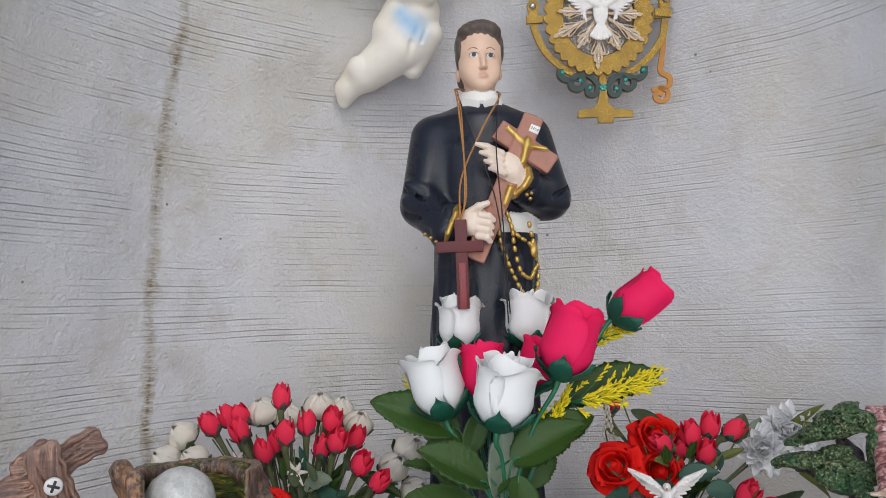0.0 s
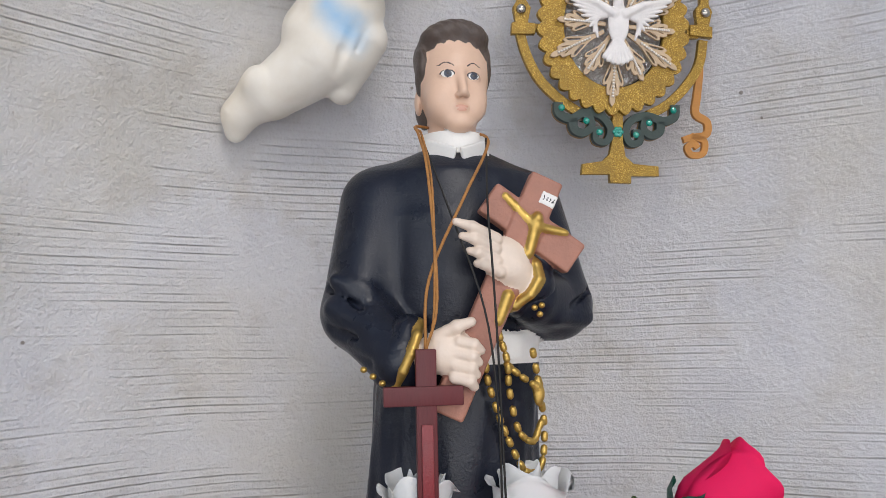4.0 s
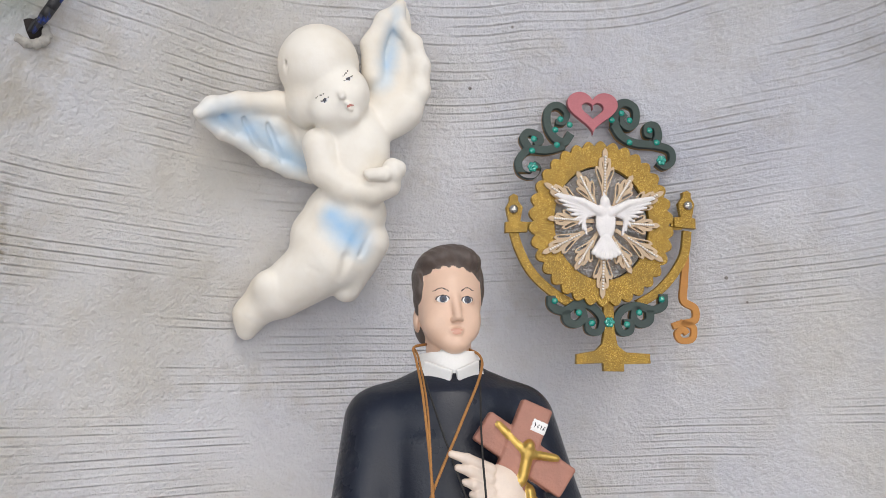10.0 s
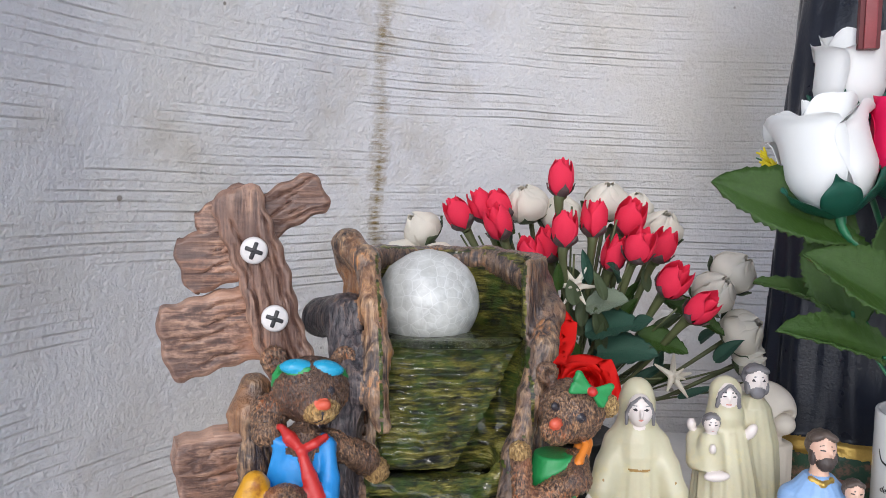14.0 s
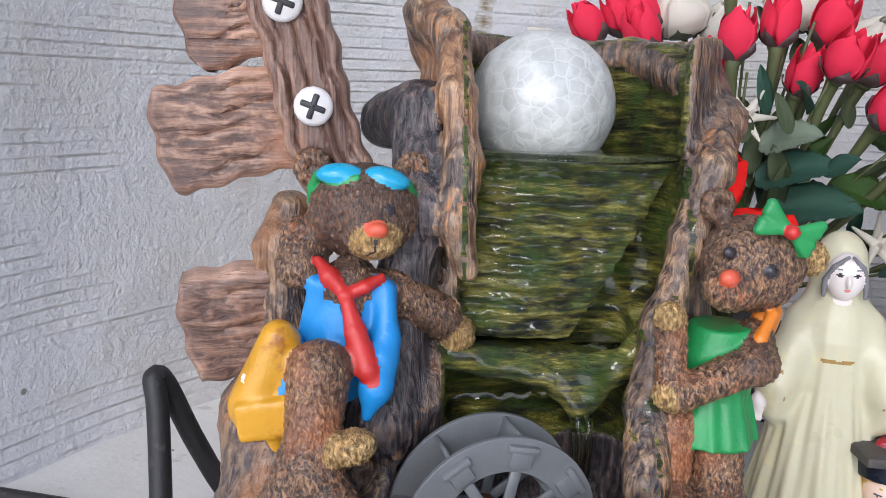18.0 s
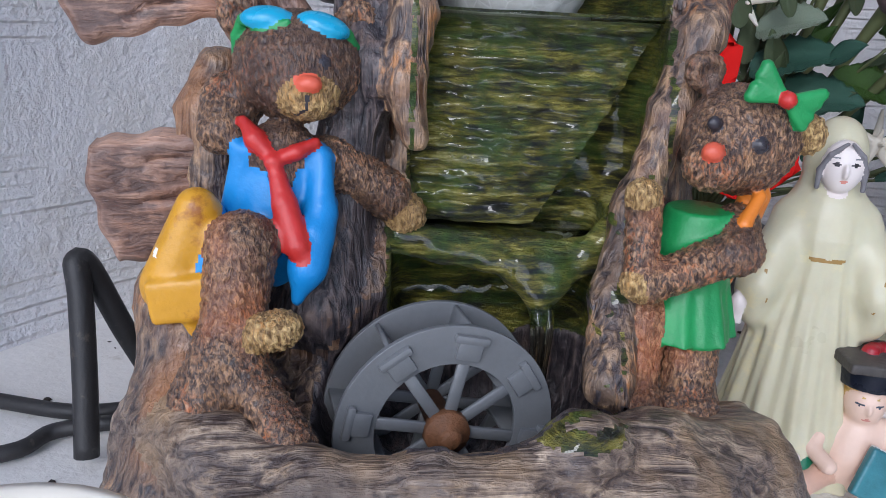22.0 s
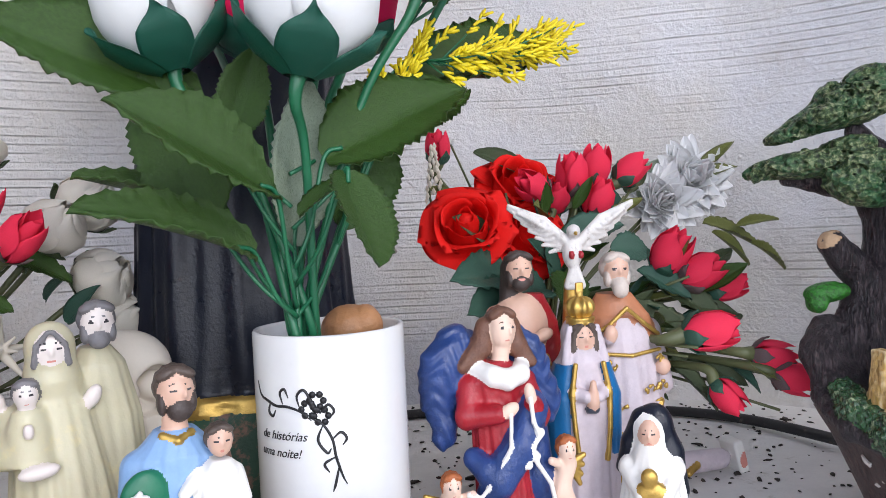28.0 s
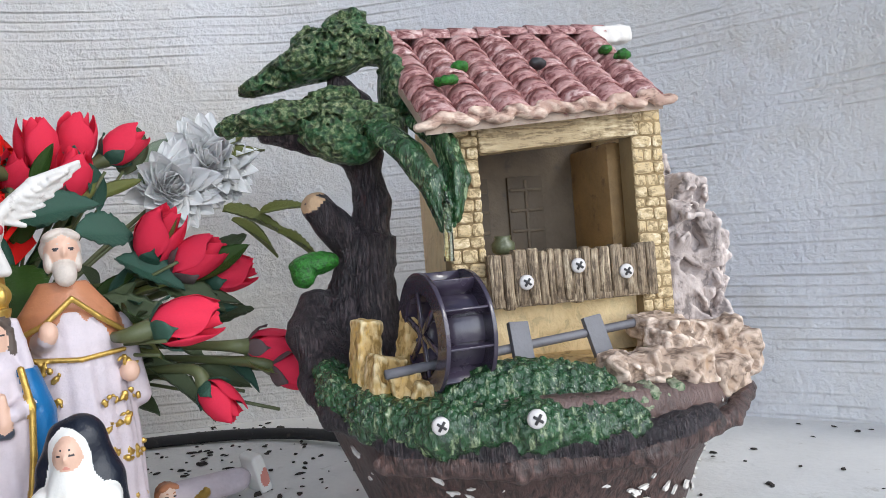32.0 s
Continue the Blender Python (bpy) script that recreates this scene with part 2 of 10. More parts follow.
def wood_resin(name, light, darkc, accent, stretch=(40, 40, 10), rough=0.5, relief=0.0012, accent_at=0.64, edges=True, soft=0.0):
    """Carved, hand-painted resin: streaks along the grain, dark washes in the hollows of the noise, dry-brushed accents."""
    if name in MATS:
        return MATS[name]
    m, t, p = nodes_of(name)
    at = t.nodes.new("ShaderNodeVectorMath")
    t.links.new(t.nodes.new("ShaderNodeTexCoord").outputs["Object"], at.inputs[0])
    t.links.new(t.nodes.new("ShaderNodeObjectInfo").outputs["Random"], at.inputs[1])
    vec = at.outputs[0]
    mp = t.nodes.new("ShaderNodeMapping")
    mp.inputs["Scale"].default_value = stretch
    t.links.new(vec, mp.inputs["Vector"])
    a = noise_node(t, 6.0, 4, 0.6, mp.outputs[0])
    a.inputs["Distortion"].default_value = 0.6
    b = noise_node(t, 42, 4, 0.6, vec)
    d = noise_node(t, 300, 3, 0.6, vec)
    w = noise_node(t, 26, 3, 0.55, vec)
    h = calc(t, "ADD", calc(t, "MULTIPLY", a.outputs[0], 0.72), calc(t, "MULTIPLY", d.outputs[0], 0.28))
    mid = tuple(0.2 * x + 0.8 * y for x, y in zip(light, darkc))
    tops = mix(t, ramp(t, b.outputs[0], [(accent_at - 0.10, (0, 0, 0)), (accent_at + 0.04, (1, 1, 1))]).outputs[0], light, accent)
    c = mix(t, ramp(t, h, [(0.425 - soft, (0, 0, 0)), (0.49 + soft, (1, 1, 1))]).outputs[0], tuple(x * 0.6 for x in darkc), mid)
    dry = calc(t, "MULTIPLY", ramp(t, h, [(0.505 - soft * 0.5, (0, 0, 0)), (0.60 + soft, (1, 1, 1))]).outputs[0], ramp(t, w.outputs[0], [(0.38, (0.12, 0.12, 0.12)), (0.58, (1, 1, 1))]).outputs[0])
    c = mix(t, dry, c, tops)
    # dry-brush highlights, painted into the colour along raised edges
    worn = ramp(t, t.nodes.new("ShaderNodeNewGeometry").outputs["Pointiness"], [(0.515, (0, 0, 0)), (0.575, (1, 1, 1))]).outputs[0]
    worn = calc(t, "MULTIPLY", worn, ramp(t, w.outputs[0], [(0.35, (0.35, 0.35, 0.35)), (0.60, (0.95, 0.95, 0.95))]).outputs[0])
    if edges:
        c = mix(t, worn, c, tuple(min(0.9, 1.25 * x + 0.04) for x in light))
    if soft:
        # blotches of brown glaze brushed over the whole carving
        g = noise_node(t, 17, 3, 0.6, vec)
        c = mix(t, ramp(t, g.outputs[0], [(0.47, (0, 0, 0)), (0.66, (0.72, 0.72, 0.72))]).outputs[0], c, tuple(x * 0.8 for x in darkc))
        c = mix(t, ramp(t, g.outputs[0], [(0.32, (0.5, 0.5, 0.5)), (0.45, (0, 0, 0))]).outputs[0], c, accent)
        p.inputs["Coat Weight"].default_value, p.inputs["Coat Roughness"].default_value = 0.25, 0.25
    t.links.new(c, p.inputs["Base Color"])
    p.inputs["Roughness"].default_value = rough
    bump(t, p, h, 1.0, relief * 2.2)
    MATS[name] = m
    return m


# ---- building tools ----
def mesh_of(name, verts, faces, mats, index=None, smooth=True):
    me = bpy.data.meshes.new(name)
    me.from_pydata([tuple(v) for v in verts], [], [tuple(f) for f in faces])
    for m in (mats if isinstance(mats, (list, tuple)) else [mats]):
        me.materials.append(m)
    if index is not None:
        me.polygons.foreach_set("material_index", np.asarray(index, dtype=np.int32))
    if smooth:
        me.polygons.foreach_set("use_smooth", [True] * len(me.polygons))
    me.update()
    return me


def part(name, bm, material, parent=None, label="", smooth=True):
    """Links a bmesh (or mesh) as one object under its thing or part."""
    if isinstance(bm, bmesh.types.BMesh):
        me = bpy.data.meshes.new(name)
        bmesh.ops.recalc_face_normals(bm, faces=bm.faces)
        bm.to_mesh(me)
        bm.free()
        for m in (material if isinstance(material, (list, tuple)) else [material]):
            me.materials.append(m)
        if smooth:
            me.polygons.foreach_set("use_smooth", [True] * len(me.polygons))
            me.set_sharp_from_angle(angle=radians(50))
    else:
        me = bm
        if material is not None and not me.materials:
            me.materials.append(material)
    ob = new(name, me)
    if parent is not None:
        ob.parent = parent
    if label:
        ob["label"] = label
    return ob


def thing(name, m, label, category, group="", kind=""):
    ob = new(name)
    ob.empty_display_size = 0.02
    ob.matrix_world = m
    return tagged(ob, label, category, group, kind)


def box_bm(sx, sy, sz, c=(0, 0, 0), bevel=0.0, rot=None, seg=2):
    bm = bmesh.new()
    bmesh.ops.create_cube(bm, size=1.0)
    bmesh.ops.scale(bm, vec=(sx, sy, sz), verts=bm.verts)
    if bevel:
        bmesh.ops.bevel(bm, geom=list(bm.edges), offset=bevel, segments=seg, affect="EDGES", profile=0.6)
    if rot is not None:
        bmesh.ops.transform(bm, matrix=rot, verts=bm.verts)
    bmesh.ops.translate(bm, vec=c, verts=bm.verts)
    return bm


def tube_data(pts, radii, seg=8, cap=True):
    """Vertices and faces of a round tube along a line of points."""
    pts = [Vector(p) for p in pts]
    if isinstance(radii, (int, float)):
        radii = [radii] * len(pts)
    v, f = [], []
    up = Vector((0.13, 0.21, 0.97)).normalized()
    prev = None
    for i, p in enumerate(pts):
        d = (pts[min(i + 1, len(pts) - 1)] - pts[max(i - 1, 0)]).normalized()
        if prev is None:
            a = d.cross(up)
            if a.length < 0.1:
                a = d.cross(Vector((1, 0, 0)))
        else:
            a = prev - d * prev.dot(d)
        a.normalize()
        prev = a
        b = d.cross(a)
        for k in range(seg):
            w = 2 * math.pi * k / seg
            v.append(p + (a * math.cos(w) + b * math.sin(w)) * radii[i])
        if i:
            o = (i - 1) * seg
            for k in range(seg):
                f.append((o + k, o + (k + 1) % seg, o + seg + (k + 1) % seg, o + seg + k))
    if cap:
        f.append(tuple(range(seg))[::-1])
        f.append(tuple(range((len(pts) - 1) * seg, len(pts) * seg)))
    return v, f


def smooth_line(pts, n=6):
    """A Catmull-Rom line through the points."""
    p = [Vector(q) for q in pts]
    p = [p[0] * 2 - p[1]] + p + [p[-1] * 2 - p[-2]]
    out = []
    for i in range(1, len(p) - 2):
        for k in range(n):
            u = k / n
            out.append(0.5 * (2 * p[i] + (p[i + 1] - p[i - 1]) * u + (2 * p[i - 1] - 5 * p[i] + 4 * p[i + 1] - p[i + 2]) * u * u + (3 * p[i] - p[i - 1] - 3 * p[i + 1] + p[i + 2]) * u ** 3))
    out.append(p[-2])
    return out


def tube(name, pts, radii, material, parent=None, seg=8, label="", n=6):
    line = smooth_line(pts, n) if n > 1 else [Vector(p) for p in pts]
    if not isinstance(radii, (int, float)):
        radii = list(np.interp(np.linspace(0, 1, len(line)), np.linspace(0, 1, len(radii)), radii))
    v, f = tube_data(line, radii, seg)
    return part(name, mesh_of(name, v, f, material), None, parent, label)


def lathe(profile, seg=32, closed=False):
    """Vertices and faces turned round z from (radius, height) pairs."""
    v, f = [], []
    for r, z in profile:
        for k in range(seg):
            w = 2 * math.pi * k / seg
            v.append((r * math.cos(w), r * math.sin(w), z))
    n = len(profile)
    for i in range(n - 1):
        for k in range(seg):
            f.append((i * seg + k, i * seg + (k + 1) % seg, (i + 1) * seg + (k + 1) % seg, (i + 1) * seg + k))
    if not closed:
        f.append(tuple(range(seg))[::-1])
        f.append(tuple(range((n - 1) * seg, n * seg)))
    return v, f


def plate(outline, depth, material, name, parent, label="", bevel=0.0, holes=(), m=None):
    """A flat board cut to an outline in x and z, of some depth in y, through a filled curve."""
    cu = bpy.data.curves.new(name, "CURVE")
    cu.dimensions, cu.fill_mode = "2D", "BOTH"
    cu.extrude, cu.bevel_depth, cu.bevel_resolution = depth / 2, bevel, 1
    for loop in (outline, *holes):
        sp = cu.splines.new("POLY")
        sp.points.add(len(loop) - 1)
        for q, (x, z) in zip(sp.points, loop):
            q.co = (x, z, 0, 1)
        sp.use_cyclic_u = True
    ob = bpy.data.objects.new(name, cu)
    scene.collection.objects.link(ob)
    me = bpy.data.meshes.new_from_object(ob.evaluated_get(bpy.context.evaluated_depsgraph_get()))
    bpy.data.objects.remove(ob)
    bpy.data.curves.remove(cu)
    me.transform(pose(0, 0, 0, 90, 0, 0))
    if m is not None:
        me.transform(m)
    me.materials.clear()
    me.materials.append(material)
    me.name = name
    return part(name, me, None, parent, label)


class Sculpt:
    """A modelled body: rounded forms melted into one another and meshed."""

    def __init__(self):
        self.forms, self.daubs = [], []

    def add(self, dist, low, high, mat, k):
        self.forms.append((dist, np.array(low, float), np.array(high, float), mat, k))

    def ell(self, c, r, mat=0, rot=(0, 0, 0), k=0.004, wave=None, daub=False):
        m = np.array(Euler([radians(a) for a in rot]).to_matrix())
        c, r = np.array(c, float), np.array(r, float)

        def dist(P):
            q = (P - c) @ m
            a = np.sqrt(((q / r) ** 2).sum(-1)) + 1e-9
            b = np.sqrt(((q / r ** 2) ** 2).sum(-1)) + 1e-9
            d = a * (a - 1) / b
            return d + wave(q) if wave else d
        e = np.sqrt(((m * r) ** 2).sum(1))
        if daub:
            self.daubs.append((dist, mat))
        else:
            self.add(dist, c - e, c + e, mat, k)
        return self

    def cap(self, a, b, ra, rb, mat=0, k=0.004, wave=None, daub=False):
        a, b = np.array(a, float), np.array(b, float)
        ab = b - a

        def dist(P):
            h = np.clip(((P - a) @ ab) / (ab @ ab), 0, 1)
            d = np.sqrt(((P - a - h[..., None] * ab) ** 2).sum(-1)) - (ra + (rb - ra) * h)
            return d + wave(P) if wave else d
        if daub:
            self.daubs.append((dist, mat))
        else:
            self.add(dist, np.minimum(a - ra, b - rb), np.maximum(a + ra, b + rb), mat, k)
        return self

    def line(self, pts, radii, mat=0, k=0.002, daub=False):
        for i in range(len(pts) - 1):
            r = radii if isinstance(radii, (int, float)) else None
            self.cap(pts[i], pts[i + 1], r or radii[i], r or radii[i + 1], mat, k, None, daub)
        return self

    def slab(self, c, half, mat=0, rot=(0, 0, 0), rnd=0.002, k=0.002, daub=False):
        m = np.array(Euler([radians(a) for a in rot]).to_matrix())
        c, half = np.array(c, float), np.array(half, float)

        def dist(P):
            q = np.abs((P - c) @ m) - (half - rnd)
            return np.sqrt((np.maximum(q, 0) ** 2).sum(-1)) + np.minimum(q.max(-1), 0) - rnd
        e = np.abs(m) @ half
        if daub:
            self.daubs.append((dist, mat))
        else:
            self.add(dist, c - e, c + e, mat, k)
        return self

    def column(self, levels, mat=0, k=0.004, folds=0, depth=0.0, turn=0.0, cut=None):
        """An upright draped body: levels of (z, x, y, half width, half depth), bottom to top, with folds that fade upwards."""
        L = np.array(levels, float)

        def dist(P):
            z = np.clip(P[..., 2], L[0, 0], L[-1, 0])
            cx, cy, a, b = (np.interp(z, L[:, 0], L[:, i]) for i in (1, 2, 3, 4))
            dx, dy = P[..., 0] - cx, P[..., 1] - cy
            th = np.arctan2(dy / b, dx / a)
            s = np.sqrt((dx / a) ** 2 + (dy / b) ** 2)
            if folds:
                fade = np.interp(z, [L[0, 0], L[-1, 0]], [1.0, 0.25])
                s = s + depth * fade * (np.cos(folds * th + turn + 6 * np.sin(z * 9)) + 0.5 * np.cos(2.3 * folds * th + 1.3))
            d = (s - 1) * np.minimum(a, b) * 0.9
            over = np.maximum(L[0, 0] - P[..., 2], P[..., 2] - L[-1, 0])
            return np.where(over > 0, np.sqrt(np.maximum(d, 0) ** 2 + over ** 2), np.maximum(d, over))
        w = np.array([L[:, 3].max() * 1.25, L[:, 4].max() * 1.25])
        self.add(dist, (L[:, 1].min() - w[0], L[:, 2].min() - w[1], L[0, 0]), (L[:, 1].max() + w[0], L[:, 2].max() + w[1], L[-1, 0]), mat, k)
        return self

    def surface(self, res, rough=0.0, rscale=200.0, only=None):
        low = np.min([f[1] for f in self.forms], 0) - 3 * res
        high = np.max([f[2] for f in self.forms], 0) + 3 * res
        n = np.ceil((high - low) / res).astype(int) + 1
        axes = [low[i] + res * np.arange(n[i]) for i in range(3)]
        D = np.full(n, 0.05)
        for dist, a, b, mat, k in self.forms:
            pad = abs(k) + 3 * res
            i0 = np.maximum(((a - pad - low) / res).astype(int), 0)
            i1 = np.minimum(np.ceil((b + pad - low) / res).astype(int) + 1, n)
            sl = tuple(slice(p, q) for p, q in zip(i0, i1))
            P = np.stack(np.meshgrid(*[axes[i][sl[i]] for i in range(3)], indexing="ij"), -1)
            d = dist(P)
            o = D[sl]
            if k < 0:
                d, q = -d, -k
                h = np.clip(0.5 + 0.5 * (d - o) / q, 0, 1)
                D[sl] = o + (d - o) * h + q * h * (1 - h)
                continue
            h = np.clip(0.5 + 0.5 * (o - d) / k, 0, 1)
            D[sl] = o + (d - o) * h - k * h * (1 - h)
        if rough and only is None:
            G = np.stack(np.meshgrid(*axes, indexing="ij"), -1) * rscale
            D += rough * np.sin(G[..., 0] + 1.7 * np.sin(G[..., 1] * 0.7)) * np.sin(G[..., 1] * 1.1 + G[..., 2] * 0.4) * np.sin(G[..., 2] * 0.9 + G[..., 0] * 0.5)
        S = D < 0
        cells = np.zeros(n - 1, np.int8)
        for dx in (0, 1):
            for dy in (0, 1):
                for dz in (0, 1):
                    cells += S[dx:n[0] - 1 + dx, dy:n[1] - 1 + dy, dz:n[2] - 1 + dz]
        act = (cells > 0) & (cells < 8)
        idx = np.full(n - 1, -1, np.int64)
        ijk = np.argwhere(act)
        idx[act] = np.arange(len(ijk))
        acc, cnt = np.zeros((len(ijk), 3)), np.zeros(len(ijk))
        corners = [(0, 0, 0), (1, 0, 0), (0, 1, 0), (1, 1, 0), (0, 0, 1), (1, 0, 1), (0, 1, 1), (1, 1, 1)]
        for i, a in enumerate(corners):
            for b in corners[i + 1:]:
                if sum(abs(p - q) for p, q in zip(a, b)) != 1:
                    continue
                da = D[tuple((ijk + a).T)]
                db = D[tuple((ijk + b).T)]
                on = (da < 0) != (db < 0)
                u = np.where(on, da / np.where(on, da - db, 1), 0)
                acc += np.where(on[:, None], np.array(a) + u[:, None] * (np.array(b) - np.array(a)), 0)
                cnt += on
        V = low + res * (ijk + acc / cnt[:, None])
        F = []
        for ax in range(3):
            p, q = (ax + 1) % 3, (ax + 2) % 3
            lo = [slice(1, -1)] * 3
            lo[ax] = slice(0, -1)
            hi = list(lo)
            hi[ax] = slice(1, None)
            s0, s1 = S[tuple(lo)], S[tuple(hi)]
            for flag, flip in ((s0 & ~s1, False), (~s0 & s1, True)):
                e = np.argwhere(flag)
                if not len(e):
                    continue
                off = np.ones(3, int)
                off[ax] = 0
                e = e + off
                quad = []
                for dp, dq in ((-1, -1), (0, -1), (0, 0), (-1, 0)):
                    c = e.copy()
                    c[:, p] += dp
                    c[:, q] += dq
                    quad.append(idx[tuple(c.T)])
                quad = np.stack(quad, 1)
                F.append(quad[:, ::-1] if flip else quad)
        F = np.concatenate(F)
        C = V[F].mean(1)
        best, M = np.full(len(C), 9.0), np.zeros(len(C), int)
        for dist, a, b, mat, k in self.forms:
            near = ((C > a - 0.01) & (C < b + 0.01)).all(1)
            if not near.any():
                continue
            d = np.full(len(C), 9.0)
            d[near] = np.abs(dist(C[near]))
            M = np.where(d < best, mat, M)
            best = np.minimum(best, d)
        for dist, mat in self.daubs:
            M = np.where(dist(C) < 0, mat, M)
        if only is not None:
            # short tufts on the furry faces alone
            soft = np.ones(len(V), bool)
            soft[F[~np.isin(M, only)].ravel()] = False
            N = np.zeros((len(V), 3))
            fn = np.cross(V[F[:, 2]] - V[F[:, 0]], V[F[:, 3]] - V[F[:, 1]])
            for i in range(4):
                np.add.at(N, F[:, i], fn)
            N /= np.linalg.norm(N, axis=1)[:, None] + 1e-12
            G = V * rscale
            x, y, z = G[:, 0], G[:, 1], G[:, 2] * 0.5
            w = np.sin(x + 2.1 * np.sin(z * 0.8 + 0.6 * y)) * np.sin(z * 1.2 + 1.9 * np.sin(x * 0.6 - 0.5 * y)) + 0.6 * np.sin(1.9 * x + 1.3 * y + 2 * np.sin(1.3 * z))
            V = V + N * (rough * w * soft)[:, None]
        return V, F, M


def sculpted(name, pieces, mats, parent=None, m=None):
    """One mesh out of several modelled bodies (Sculpt, cell size)."""
    V, F, M, o = [], [], [], 0
    for s, res, *more in pieces:
        v, f, k = s.surface(res, *more)
        V.append(v), F.append(f + o), M.append(k)
        o += len(v)
    V, F, M = np.concatenate(V), np.concatenate(F), np.concatenate(M)
    me = bpy.data.meshes.new(name)
    me.vertices.add(len(V))
    me.vertices.foreach_set("co", V.ravel())
    me.loops.add(4 * len(F))
    me.loops.foreach_set("vertex_index", F.ravel().astype(np.int32))
    me.polygons.add(len(F))
    me.polygons.foreach_set("loop_start", np.arange(0, 4 * len(F), 4, dtype=np.int32))
    for mt in mats:
        me.materials.append(mt)
    me.update(calc_edges=True)
    me.polygons.foreach_set("material_index", M.astype(np.int32))
    me.polygons.foreach_set("use_smooth", np.ones(len(F), bool))
    me.validate()
    ob = new(name, me)
    if parent is not None:
        ob.parent = parent
    if m is not None:
        ob.matrix_basis = m
    return ob

# ---- the niche ----
WALL = whitewash()


def dome_r(z):
    return R0 * math.sqrt(max(0.0, 1 - (max(0.0, z - ZB) / ZH) ** 2))


def in_doorway(x, y, z):
    """The open front of the half dome; its edge leans back towards the top."""
    return z > -0.1 and y < 0.44 + 0.20 * min(1.0, max(0.0, (z - 0.55) / 0.45))


def build_niche():
    na, nz = 150, 90
    th = 0.07
    zs = [-0.02 + (ZB + ZH + 0.02) * (1 - (1 - i / (nz - 1)) ** 1.25) for i in range(nz)]
    zs[-1] = ZB + ZH - 0.0015
    v = []
    for layer in (0.0, th):
        for z in zs:
            for k in range(na):
                a = 2 * math.pi * k / na
                r = dome_r(z) + layer
                n = noise.noise(Vector((math.sin(a) * 3.2, math.cos(a) * 3.2, z * 3.0))) * 0.010
                n += noise.noise(Vector((math.sin(a) * 9, math.cos(a) * 9, z * 7.0))) * 0.0035
                n += -0.006 * abs(math.sin(a * 7.5)) ** 3
                r += n * (1 if layer == 0 else 0)
                if layer == 0 and z < 0.02:
                    r -= 0.012 * (0.02 - z) / 0.04
                zz = z + (0.06 if layer and z > ZB else 0.0) * min(1, max(0, (z - ZB) / ZH))
                v.append((CX + r * math.sin(a), CY + r * math.cos(a), zz))
    f, cut = [], {}
    for i in range(nz - 1):
        for k in range(na):
            q = [i * na + k, i * na + (k + 1) % na, (i + 1) * na + (k + 1) % na, (i + 1) * na + k]
            c = [sum(v[j][n] for j in q) / 4 for n in range(3)]
            cut[i, k] = in_doorway(*c)
    N = nz * na
    for i in range(nz - 1):
        for k in range(na):
            if cut[i, k]:
                continue
            a, b, c, d = i * na + k, i * na + (k + 1) % na, (i + 1) * na + (k + 1) % na, (i + 1) * na + k
            f.append((a, b, c, d))
            f.append((a + N, d + N, c + N, b + N))
            if cut.get((i, (k + 1) % na)):
                f.append((b, b + N, c + N, c))
            if cut.get((i, (k - 1) % na)):
                f.append((a, d, d + N, a + N))
            if cut.get((i + 1, k)):
                f.append((d, c, c + N, d + N))
            if i and cut.get((i - 1, k)):
                f.append((a, a + N, b + N, b))
    top = tuple((nz - 1) * na + k for k in range(na))
    f.append(top)
    f.append(tuple(j + N for j in top[::-1]))
    ob = part("wall_niche", mesh_of("wall_niche", v, f, WALL), None)
    tagged(ob, "lime-washed domed plaster wall with combed bands and a damp stain", "wall", kind="structure")


build_niche()

SHELF = paint("shelf_plaster", (0.78, 0.76, 0.73), 0.7, 0.8, 12, 220, 0.0012, stain=(0.40, 0.36, 0.30), stain_at=0.66)
bm = bmesh.new()
bmesh.ops.create_cone(bm, cap_ends=True, segments=72, radius1=0.74, radius2=0.74, depth=0.5)
bmesh.ops.translate(bm, vec=(CX, CY, -0.25), verts=bm.verts)
tagged(part("floor", bm, SHELF, None, smooth=True), "dusty whitewashed cement shelf floor of the niche", "floor", kind="structure")
bm = bmesh.new()
bmesh.ops.create_grid(bm, x_segments=8, y_segments=8, size=200)
bmesh.ops.translate(bm, vec=(0, 0, -0.5), verts=bm.verts)
tagged(part("ground", bm, paint("ground_earth", (0.34, 0.31, 0.26), 0.9, 0.7, 2, 40, 0.01), None), "bare earth ground outside the niche", "ground", kind="structure")

# ---- shared paints ----
BLACK = paint("black_gloss_paint", (0.010, 0.013, 0.024), 0.30, 0.7, 30, 500, 0.0006, stain=(0.022, 0.025, 0.034), stain_at=0.60)
BLACK.node_tree.nodes["Principled BSDF"].inputs["Specular IOR Level"].default_value = 0.36
FACE = paint("face_paint", (0.74, 0.50, 0.36), 0.38, 0.92, 45, 500, 0.0002)
PALE = paint("pale_hand_paint", (0.78, 0.64, 0.52), 0.42, 0.90, 60, 500, 0.0004)
ROSE = paint("rose_lip_paint", (0.68, 0.36, 0.26), 0.42, 0.92, 45, 500, 0.0)
SKIN = paint("skin_paint", (0.78, 0.56, 0.44), 0.42, 0.93, 40, 500, 0.0002)
HAIR = paint("brown_hair_paint", (0.10, 0.072, 0.058), 0.5, 0.6, 120, 700, 0.0008)
WHITE = paint("white_paint", (0.80, 0.78, 0.74), 0.45, 0.92, 40, 500, 0.0003)
GOLD = paint("gold_paint", (0.62, 0.40, 0.10), 0.35, 0.7, 150, 900, 0.0004, metal=0.75)
TERRA = paint("terracotta_paint", (0.42, 0.19, 0.13), 0.55, 0.75, 60, 500, 0.0010)
